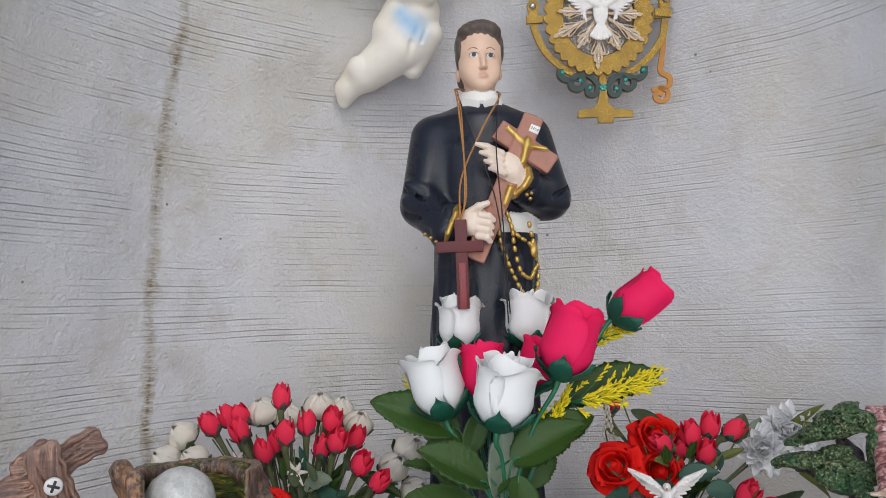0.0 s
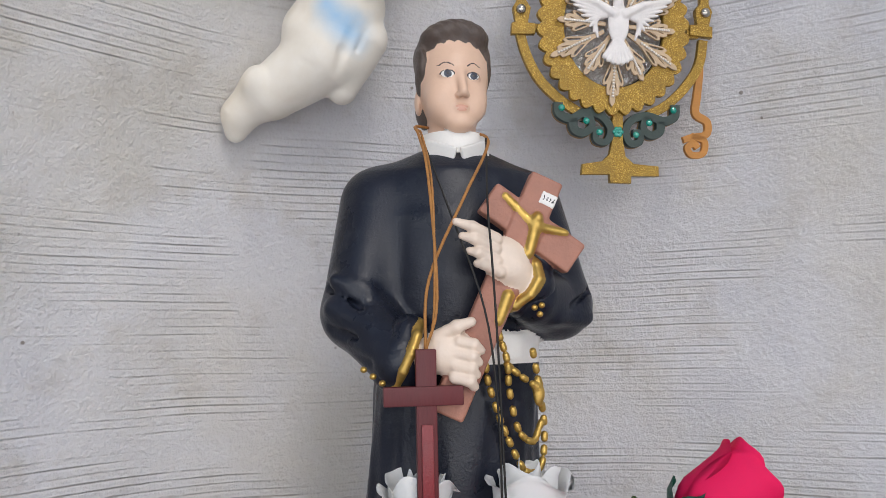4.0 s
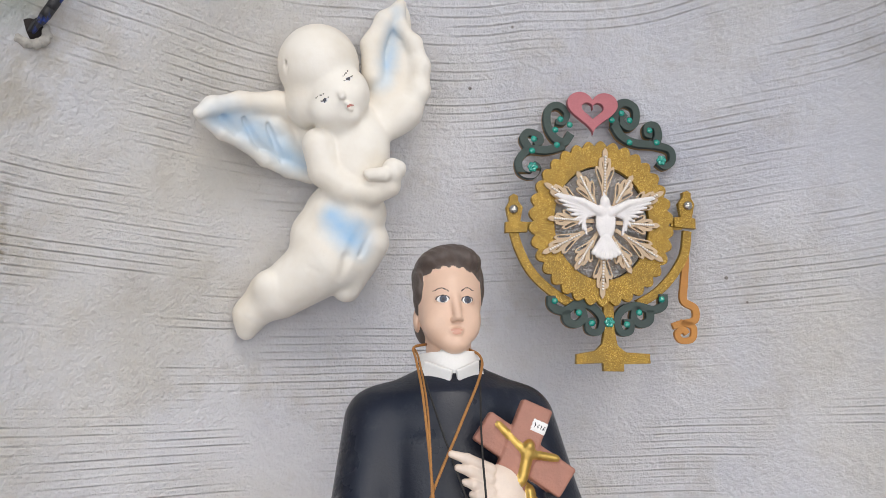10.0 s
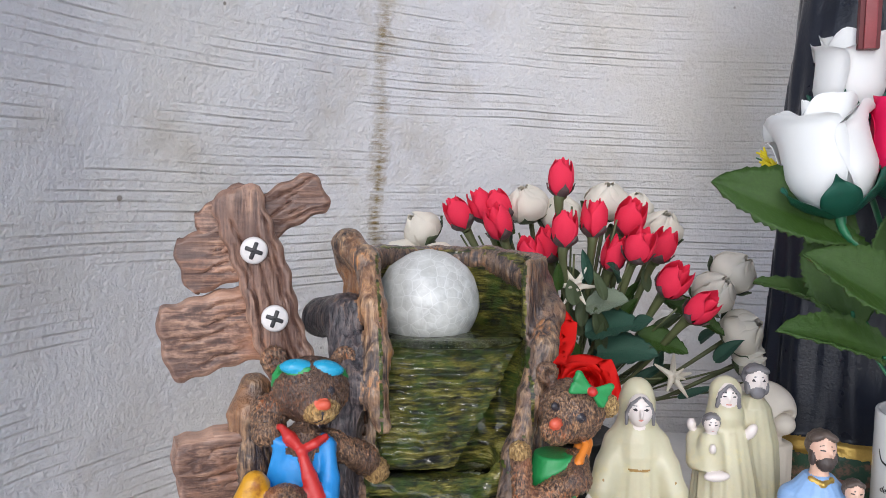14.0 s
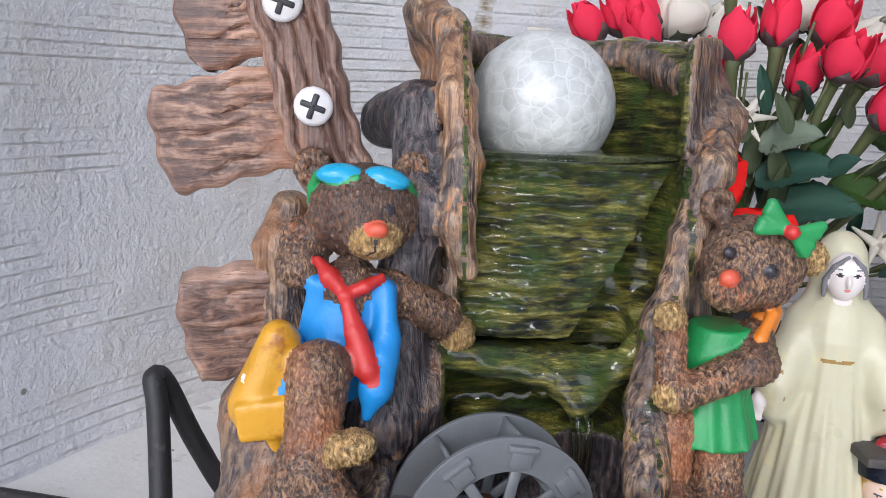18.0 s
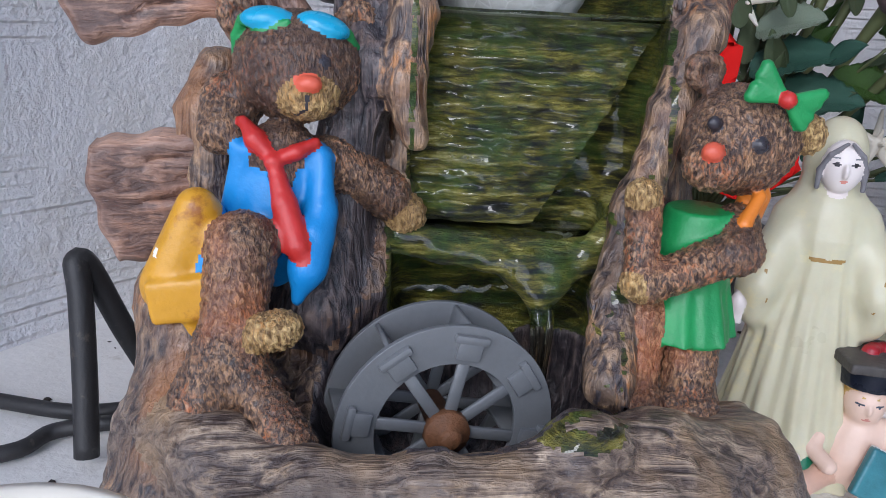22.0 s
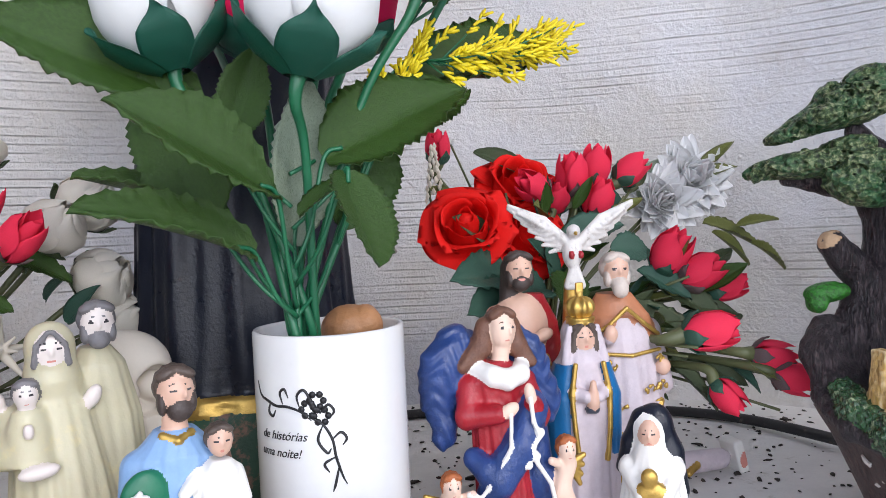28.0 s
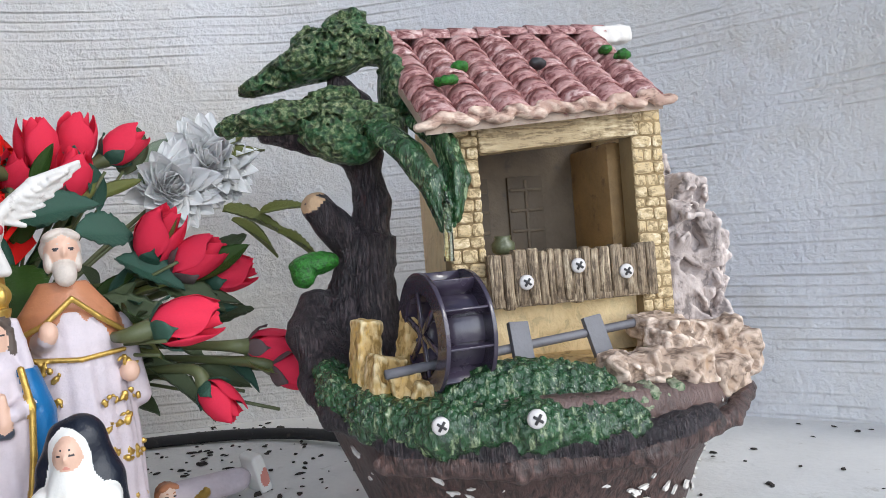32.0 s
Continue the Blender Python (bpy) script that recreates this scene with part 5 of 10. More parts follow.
    s.line([(0.088, -0.060, 0.058), (0.050, -0.088, 0.056), (0.010, -0.108, 0.046)], 0.007, 1, 0.008)
    s.line([(0.100, -0.055, 0.05), (0.07, -0.088, 0.038), (0.03, -0.112, 0.02)], 0.008, 1, 0.008)
    s.slab((0.078, -0.050, 0.058), (0.024, 0.010, 0.006), 1, (0, -4, 20), 0.003, 0.006)
    s.line([(-0.088, 0.004, 0.10), (-0.090, 0.006, 0.150), (-0.088, 0.010, 0.164)], (0.014, 0.0115, 0.009), 0, 0.006)
    s.line([(-0.090, -0.02, 0.09), (-0.088, -0.04, 0.06), (-0.092, -0.06, 0.03)], (0.022, 0.018, 0.02), 0, 0.010)
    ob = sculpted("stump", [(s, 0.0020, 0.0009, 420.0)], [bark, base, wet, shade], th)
    ob["label"] = "brown bark stump with a hollow basin"
    # cascade
    nx, nz = 60, 70
    v, f = [], []
    rnd = random.Random(3)
    for j in range(nz):
        u = j / (nz - 1)
        z = 0.1885 - 0.072 * u
        y = 0.009 - 0.012 * u - 0.004 * math.sin(u * 3.1)
        step = 0.0020 * abs(math.sin(u * 34 + 0.8 * math.sin(u * 9))) 
        for i in range(nx):
            w = i / (nx - 1)
            x = -0.024 + 0.090 * w - (0.040 * u) * w - 0.002 * u
            n = noise.noise(Vector((x * 60, z * 190, 0.3))) * 0.0035 + noise.noise(Vector((x * 200, z * 420, 1.3))) * 0.0015
            v.append((x, y - step - n + 0.006 * (2 * w - 1) ** 2 - 0.012 * max(0, w - 0.75), z))
    for j in range(nz - 1):
        for i in range(nx - 1):
            f.append((j * nx + i, (j + 1) * nx + i, (j + 1) * nx + i + 1, j * nx + i + 1))
    part("cascade", mesh_of("cascade", v, f, wet), None, th, "wet mossy cascade with ribbed steps")
    s = Sculpt()
    s.line([(-0.024, -0.010, 0.114), (-0.010, -0.014, 0.1095), (0.006, -0.015, 0.1065), (0.018, -0.016, 0.1035), (0.0235, -0.022, 0.096), (0.0255, -0.024, 0.090), (0.030, -0.020, 0.098), (0.042, -0.014, 0.108), (0.052, -0.010, 0.120)], (0.004, 0.0034, 0.0032, 0.0030, 0.0028, 0.0026, 0.0030, 0.004, 0.005), 0, 0.004)
    s.slab((0.012, 0.002, 0.108), (0.040, 0.017, 0.005), 0, (-8, 3, 0), 0.003, 0.006)
    s.slab((0.024, -0.010, 0.102), (0.010, 0.012, 0.006), 0, (-14, 0, 0), 0.003, 0.006)
    sculpted("ledge", [(s, 0.0014, 0.0006, 400.0)], [wet], th)
    def pool(name, cx, cy, ax, ay, z, parent=th):
        vv, ff = lathe([(0.05, -0.002), (1.0, -0.002), (1.0, 0.0), (0.66, 0.0), (0.33, 0.0), (0.02, 0.0)], 40)
        part(name, mesh_of(name, [(cx + ax * x, cy + ay * y, z + (q if q < 0 else 0.0005 * noise.noise(Vector((x * 4, y * 4, 0))))) for x, y, q in vv], ff, water), None, parent, "clear shallow water")
    pool("water", 0.024, 0.032, 0.052, 0.046, 0.190)
    pool("water", 0.010, 0.000, 0.036, 0.014, 0.1150)
    tube("water_jet", [(0.0245, -0.022, 0.096), (0.025, -0.027, 0.088), (0.0252, -0.028, 0.070), (0.025, -0.028, 0.045)], (0.0025, 0.003, 0.0024, 0.003), water, th, 8)
    tube("water_jet", [(0.028, -0.021, 0.097), (0.029, -0.026, 0.087), (0.0282, -0.027, 0.068), (0.029, -0.028, 0.045)], (0.0015, 0.0018, 0.0014, 0.002), water, th, 7)
    # crackle glass ball
    glass, t, p = nodes_of("crackle_glass")
    tc = t.nodes.new("ShaderNodeTexCoord").outputs["Object"]
    vo = t.nodes.new("ShaderNodeTexVoronoi")
    vo.feature = "DISTANCE_TO_EDGE"
    vo.inputs["Scale"].default_value = 150
    t.links.new(tc, vo.inputs["Vector"])
    n2 = noise_node(t, 90, 5, 0.7, tc)
    c = mix(t, ramp(t, vo.outputs["Distance"], [(0.0, (0.6, 0.6, 0.6)), (0.06, (0, 0, 0))]).outputs[0], ramp(t, n2.outputs[0], [(0.35, (0.52, 0.52, 0.49)), (0.65, (0.70, 0.70, 0.67))]).outputs[0], (0.80, 0.80, 0.78))
    t.links.new(c, p.inputs["Base Color"])
    p.inputs["Roughness"].default_value, p.inputs["Coat Weight"].default_value = 0.38, 0.4
    p.inputs["Transmission Weight"].default_value = 0.15
    bump(t, p, calc(t, "ADD", vo.outputs["Distance"], n2.outputs[0]), 0.5, 0.0015)
    bm = bmesh.new()
    bmesh.ops.create_icosphere(bm, subdivisions=5, radius=0.0315)
    for q in bm.verts:
        q.co += q.co.normalized() * 0.0007 * noise.noise(q.co * 130)
    bmesh.ops.translate(bm, vec=(0.015, 0.040, 0.2075), verts=bm.verts)
    part("glass_ball", bm, glass, th, "frosted crackle glass ball")
    # signpost boards with screws
    def plank(name, c, L, w, d, ang, yaw=0, parent=th, ends=True):
        bm = bmesh.new()
        n, mrows = 56, 29
        rr = random.Random(int(1000 * abs(c[0] + c[2])))
        cuts = [(w * (k / 6.0 - 0.5) + rr.uniform(-0.0015, 0.0015), rr.uniform(0, 6), rr.uniform(-0.4, 0.1) * L, rr.uniform(0.1, 0.6) * L) for k in range(1, 6)]
        nick = [rr.uniform(0, 6) for _ in range(4)]
        for side in (0, 1):
            for i in range(n):
                for j in range(mrows):
                    x = (i / (n - 1) - 0.5) * L
                    z = (j / (mrows - 1) - 0.5) * w
                    inset = max(0.0, 1 - min(i, n - 1 - i) / 2.5, 1 - min(j, mrows - 1 - j) / 2.5)
                    y = (d / 2) * (-1 if side == 0 else 1)
                    if side == 0:
                        y += 0.0022 * inset ** 2 + 0.0005 * math.sin(x * 160 + 9 * z / w)
                        for z0, ph, x0, x1 in cuts:
                            if x0 < x < x1:
                                y += 0.0017 * math.exp(-((z - z0 - 0.0011 * math.sin(x * 110 + ph)) / 0.0008) ** 2) * min(1, (x - x0) / 0.006, (x1 - x) / 0.006)
                    z += 0.0010 * math.sin(x * 90 + nick[0]) + 0.0007 * math.sin(x * 410 + nick[1]) * (2 * z / w)
                    e = 0.0007 * math.sin(z * 420 + nick[2]) - 0.0040 * abs(2 * z / w) ** 4
                    bm.verts.new((x + e * (2 * x / L) ** 5, y, z))
        bm.verts.ensure_lookup_table()
        N = n * mrows
        g = lambda s2, i, j: bm.verts[s2 * N + i * mrows + j]
        for i in range(n - 1):
            for j in range(mrows - 1):
                bm.faces.new((g(0, i, j), g(0, i + 1, j), g(0, i + 1, j + 1), g(0, i, j + 1)))
                bm.faces.new((g(1, i, j), g(1, i, j + 1), g(1, i + 1, j + 1), g(1, i + 1, j)))
        for i in range(n - 1):
            bm.faces.new((g(0, i, 0), g(1, i, 0), g(1, i + 1, 0), g(0, i + 1, 0)))
            bm.faces.new((g(0, i, mrows - 1), g(0, i + 1, mrows - 1), g(1, i + 1, mrows - 1), g(1, i, mrows - 1)))
        for j in range(mrows - 1):
            bm.faces.new((g(0, 0, j), g(0, 0, j + 1), g(1, 0, j + 1), g(1, 0, j)))
            bm.faces.new((g(0, n - 1, j), g(1, n - 1, j), g(1, n - 1, j + 1), g(0, n - 1, j + 1)))
        bmesh.ops.transform(bm, matrix=pose(*c, 0, ang, yaw), verts=bm.verts)
        return part(name, bm, boardx, parent)
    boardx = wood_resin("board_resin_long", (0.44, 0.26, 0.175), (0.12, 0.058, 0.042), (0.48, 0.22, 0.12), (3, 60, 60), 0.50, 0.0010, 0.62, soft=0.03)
    plank("board", (-0.072, 0.010, 0.2640), 0.050, 0.024, 0.013, -30)
    plank("board", (-0.100, 0.010, 0.2600), 0.036, 0.026, 0.013, -34)
    plank("board", (-0.108, 0.010, 0.2380), 0.040, 0.032, 0.014, -16)
    plank("board", (-0.104, 0.004, 0.1985), 0.066, 0.040, 0.016, -11, 10)
    plank("board", (-0.100, 0.004, 0.124), 0.060, 0.042, 0.020, -12, 12)
    boardx = board
    p1 = plank("post", (-0.0812, 0.000, 0.222), 0.112, 0.027, 0.014, 73.4)
    screw = paint("white_screw", (0.66, 0.62, 0.60), 0.4, 0.8, 100, 500, 0.0004)
    slot = paint("screw_slot", (0.03, 0.028, 0.03), 0.5, 0.8, 100, 500, 0.0)
    for x, z in ((-0.0872, 0.2429), (-0.0766, 0.2065)):
        vv, ff = lathe([(0.0072, 0.0), (0.0072, 0.0016), (0.0060, 0.0026), (0.0005, 0.0030)], 20)
        sc = part("screw_head", mesh_of("screw_head", [(x + a, -0.0075 - c, z + b) for a, b, c in vv], [q[::-1] for q in ff], screw), None, th, "white cross-head screw")
        for ang in (20, 110):
            part("slot", box_bm(0.0095, 0.0016, 0.0022, (x, -0.0102, z), 0.0004, pose(0, 0, 0, 0, ang, 0), 1), slot, sc)
    # boy bear
    s = Sculpt()
    s.ell((-0.0575, -0.0165, 0.1695), (0.0202, 0.0178, 0.0175), 0, k=0.003)
    s.ell((-0.0530, -0.0300, 0.1620), (0.0086, 0.0070, 0.0074), 1, k=0.005)
    s.ell((-0.0518, -0.0362, 0.1662), (0.0038, 0.0022, 0.0025), 2, k=0.001)
    s.line([(-0.0520, -0.0370, 0.163), (-0.0522, -0.0362, 0.159), (-0.0560, -0.0345, 0.1565)], 0.0005, 4, daub=True)
    for x, y, z in ((-0.0639, -0.0310, 0.1714), (-0.0487, -0.0305, 0.1720)):
        s.ell((x, y, z), (0.0027, 0.0020, 0.0027), 4, k=0.001)
    for x, z in ((-0.0770, 0.1845), (-0.0395, 0.1835)):
        s.ell((x, -0.010, z), (0.0072, 0.005, 0.0074), 0, k=0.003)
        s.ell((x, -0.0158, z - 0.0005), (0.0040, 0.003, 0.0042), 0, k=-0.002)
    s.ell((-0.0657, -0.0245, 0.1840), (0.0080, 0.0045, 0.0036), 5, (24, 0, 0), k=0.0008)
    s.ell((-0.0487, -0.0245, 0.1828), (0.0080, 0.0045, 0.0034), 5, (24, 16, 0), k=0.0008)
    s.line([(-0.0735, -0.0225, 0.1835), (-0.0762, -0.0190, 0.178), (-0.0770, -0.0150, 0.172)], 0.0017, 6, 0.001)
    s.line([(-0.0735, -0.0240, 0.1825), (-0.0660, -0.0275, 0.1800), (-0.0590, -0.0285, 0.1835)], 0.0009, 6, 0.0006)
    s.line([(-0.0415, -0.0225, 0.1805), (-0.0396, -0.0180, 0.176), (-0.0395, -0.0140, 0.172)], 0.0016, 6, 0.001)
    s.ell((-0.0625, -0.0200, 0.124), (0.0158, 0.0150, 0.028), 7, k=0.004)
    s.ell((-0.0625, -0.0235, 0.143), (0.0115, 0.0100, 0.010), 0, k=0.002)
    s.ell((-0.0610, -0.0290, 0.1365), (0.0050, 0.0058, 0.0085), 0, k=0.001)
    s.slab((-0.0755, -0.0270, 0.133), (0.0035, 0.0030, 0.014), 7, (0, 14, -20), 0.002, 0.003)
    s.slab((-0.0500, -0.0270, 0.133), (0.0030, 0.0030, 0.015), 7, (0, -8, 20), 0.002, 0.003)
    s.cap((-0.0475, -0.0260, 0.127), (-0.0475, -0.0265, 0.124), 0.0040, 0.0030, 7, 0.002)
    s.line([(-0.0500, -0.0370, 0.120), (-0.0520, -0.0410, 0.110), (-0.0548, -0.0425, 0.1005)], (0.0060, 0.0055, 0.0020), 7, 0.003)
    s.line([(-0.0815, -0.0330, 0.124), (-0.0835, -0.0380, 0.116), (-0.0825, -0.0420, 0.108)], (0.0035, 0.0030, 0.0025), 7, 0.002)
    s.line([(-0.0485, -0.0285, 0.1430), (-0.0485, -0.0330, 0.1260), (-0.0510, -0.0400, 0.1130)], (0.0030, 0.0048, 0.0050), 7, 0.003)
    # scarf
    s.line([(-0.0730, -0.0280, 0.1535), (-0.0690, -0.0310, 0.1485), (-0.0635, -0.0330, 0.1430)], (0.0016, 0.0034, 0.0022), 8, 0.0008)
    s.line([(-0.0505, -0.0300, 0.1480), (-0.0560, -0.0325, 0.1450), (-0.0625, -0.0335, 0.1425)], (0.0016, 0.0024, 0.0020), 8, 0.0008)
    s.ell((-0.0630, -0.0345, 0.1420), (0.0030, 0.0024, 0.0028), 8, k=0.0006)
    s.line([(-0.0622, -0.0345, 0.1395), (-0.0590, -0.0385, 0.1300), (-0.0545, -0.0425, 0.1180), (-0.0510, -0.0440, 0.1115)], (0.0024, 0.0040, 0.0042, 0.0018), 8, 0.0008)
    s.line([(-0.0600, -0.0430, 0.1360), (-0.0565, -0.0465, 0.1260), (-0.0535, -0.0480, 0.1170)], 0.0007, 8, -0.0006)
    # limbs
    s.cap((-0.0470, -0.0180, 0.1400), (-0.0290, -0.0125, 0.1285), 0.0085, 0.0085, 0, 0.004)
    s.ell((-0.0220, -0.0100, 0.1205), (0.0074, 0.0078, 0.0078), 1, k=0.003)
    s.cap((-0.0790, -0.0140, 0.1570), (-0.0810, -0.0225, 0.1490), 0.0100, 0.0075, 0, 0.004)
    s.cap((-0.0710, -0.0440, 0.1180), (-0.0735, -0.0535, 0.0890), 0.0108, 0.0092, 0, 0.004)
    s.ell((-0.0699, -0.0510, 0.1283), (0.0020, 0.0012, 0.0010), 10, daub=True)
    s.ell((-0.0590, -0.0600, 0.0975), (0.0085, 0.0068, 0.0060), 1, (0, -12, 0), k=0.003)
    s.cap((-0.0750, -0.0540, 0.0860), (-0.0800, -0.0560, 0.0720), 0.0100, 0.0120, 0, 0.006)
    s.cap((-0.0690, -0.0580, 0.0840), (-0.0520, -0.0740, 0.0680), 0.0070, 0.0070, 0, 0.006)
    # satchel
    s.cap((-0.0862, -0.0360, 0.1270), (-0.0945, -0.0360, 0.1020), 0.0066, 0.0102, 9, 0.004)
    s.slab((-0.0905, -0.0440, 0.1000), (0.0095, 0.0035, 0.0072), 9, (0, -8, 0), 0.002, 0.002)
    s.line([(-0.0935, -0.0480, 0.1070), (-0.0915, -0.0485, 0.0990), (-0.0935, -0.0480, 0.0930)], 0.0004, 9, -0.0004)
    s.cap((-0.0870, -0.0420, 0.0930), (-0.0860, -0.0440, 0.0855), 0.0040, 0.0014, 9, 0.002)
    s.ell((-0.0985, -0.0440, 0.1150), (0.0018, 0.0040, 0.0032), 10, daub=True)
    ob = sculpted("bear_figure", [(s, 0.0009, 0.00045, 1500.0, (0, 1))], [fur, tan, noser, noser, EYE, cyan, green, blue, red, yellow, WHITE], th)
    ob["label"] = "brown bear figure in blue vest and red scarf with goggles"
    # girl bear
    s = Sculpt()
    s.ell((0.0865, -0.0220, 0.1535), (0.0185, 0.0175, 0.0180), 0, (0, 20, 0), k=0.003)
    s.ell((0.0745, -0.0330, 0.1465), (0.0095, 0.0080, 0.0085), 0, k=0.005)
    s.ell((0.0712, -0.0395, 0.1519), (0.0035, 0.0030, 0.0032), 3, k=0.001)
    s.ell((0.0858, -0.0392, 0.1545), (0.0024, 0.0018, 0.0024), 4, k=0.001)
    s.ell((0.0722, -0.0345, 0.1600), (0.0023, 0.0018, 0.0024), 4, k=0.001)
    s.ell((0.1070, -0.0260, 0.1565), (0.0058, 0.005, 0.0068), 1, k=0.003)
    s.ell((0.0730, -0.0180, 0.1745), (0.0064, 0.005, 0.0066), 0, k=0.003)
    s.ell((0.0730, -0.0230, 0.1740), (0.0034, 0.003, 0.0036), 0, k=-0.002)
    for tip, turn in (((0.0830, -0.0365, 0.1735), (0.0018, 0.0, 0.0046)), ((0.1010, -0.0365, 0.1655), (0.0024, 0.0, 0.0048))):
        for u in (-1, -0.4, 0.4, 1):
            s.line([(0.0918, -0.0375, 0.1685), tuple(p + u * d for p, d in zip(tip, turn))], (0.0013, 0.0021), 6, 0.0009)
    s.ell((0.0918, -0.0390, 0.1685), (0.0026, 0.0030, 0.0028), 8, k=0.0006)
    s.column([(0.106, 0.0745, -0.0245, 0.0138, 0.0128), (0.120, 0.0745, -0.0245, 0.0132, 0.0125), (0.1305, 0.0765, -0.0240, 0.0112, 0.0115)], 6, 0.002)
    s.column([(0.0880, 0.0745, -0.0290, 0.0165, 0.0160), (0.104, 0.0745, -0.0260, 0.0140, 0.0125), (0.118, 0.0745, -0.0250, 0.010, 0.011)], 6, 0.002, folds=7, depth=0.07)
    s.cap((0.0880, -0.0280, 0.1260), (0.0850, -0.0390, 0.1200), 0.0072, 0.0070, 0, 0.003)
    s.cap((0.0850, -0.0390, 0.1200), (0.0560, -0.0420, 0.1095), 0.0068, 0.0062, 0, 0.003)
    s.ell((0.0530, -0.0420, 0.1090), (0.0062, 0.0058, 0.0054), 1, k=0.003)
    s.cap((0.0540, -0.0340, 0.1330), (0.0535, -0.0400, 0.1140), 0.0058, 0.0054, 0, 0.003)
    s.ell((0.0525, -0.0360, 0.1370), (0.0056, 0.0056, 0.0052), 1, k=0.003)
    for x, z in ((0.0560, 0.078), (0.0755, 0.076)):
        s.cap((x + 0.002, -0.0320, z + 0.016), (x, -0.0370, z), 0.0090, 0.0088, 0, 0.003)
        s.ell((x - 0.0005, -0.0420, z - 0.009), (0.0098, 0.0105, 0.0065), 0, k=0.004)
    s.cap((0.0935, -0.0250, 0.1355), (0.0890, -0.0180, 0.1050), 0.0050, 0.0050, 11, 0.001)
    s.line([(0.0925, -0.0310, 0.1365), (0.0860, -0.0370, 0.1290)], 0.0022, 11, 0.001)
    ob = sculpted("bear_figure", [(s, 0.0009, 0.00045, 1500.0, (0, 1))], [fur, tan, noser, noser, EYE, cyan, green, blue, red, yellow, WHITE, orange], th)
    ob["label"] = "brown bear figure in green dress with a green bow"
    # water wheel
    grey = paint("grey_plastic", (0.17, 0.175, 0.18), 0.4, 0.85, 50, 400, 0.0002)
    rust = paint("rusty_hub", (0.24, 0.10, 0.04), 0.6, 0.5, 200, 800, 0.0008)
    wh = part("wheel", bmesh.new(), grey, th, "grey plastic water wheel")
    wh.matrix_basis = pose(-0.0090, -0.040, 0.0600, 0, 0, 13) @ Matrix.Scale(0.97, 4)
    ring = [(0.0375 * math.cos(2 * math.pi * i / 64), 0.0375 * math.sin(2 * math.pi * i / 64)) for i in range(64)]
    hole = [(0.0245 * math.cos(2 * math.pi * i / 48), 0.0245 * math.sin(2 * math.pi * i / 48)) for i in range(48)]
    for y in (-0.0105, 0.0105):
        plate(ring, 0.0018, grey, "rim", wh, "", 0.0002, holes=(hole,), m=pose(0, y, 0))
        for i in range(8):
            a = 45 * i + 12
            part("spoke", box_bm(0.0042, 0.0018, 0.022, (0, 0, 0), 0.0004, pose(0, y, 0, 0, a, 0) @ pose(0, 0, 0.0150), 1), grey, wh)
            if y < 0:
                part("lug", box_bm(0.0085, 0.0026, 0.0075, (0, 0, 0), 0.0010, pose(0, y - 0.0018, 0, 0, a, 0) @ pose(0, 0, 0.0300), 2), grey, wh)
                part("lug", box_bm(0.0120, 0.0030, 0.0030, (0, 0, 0), 0.0012, pose(0, y - 0.0020, 0, 0, a, 0) @ pose(0, 0, 0.0335), 2), grey, wh)
    for i in range(8):
        a = 45 * i + 12
        part("paddle", box_bm(0.0016, 0.0195, 0.0150, (0, 0, 0), 0.0003, pose(0, 0, 0, 0, a, 0) @ pose(0, 0, 0.0295), 1), grey, wh)
    vv, ff = lathe([(0.0025, -0.019), (0.0040, -0.0175), (0.0042, -0.015), (0.0075, -0.0145), (0.0080, -0.0105), (0.0050, -0.010), (0.0045, 0.012), (0.002, 0.013)], 20)
    part("hub", mesh_of("hub", [(x, z, y) for x, y, z in vv], [q[::-1] for q in ff], rust), None, wh, "rusty hub")


fountain()

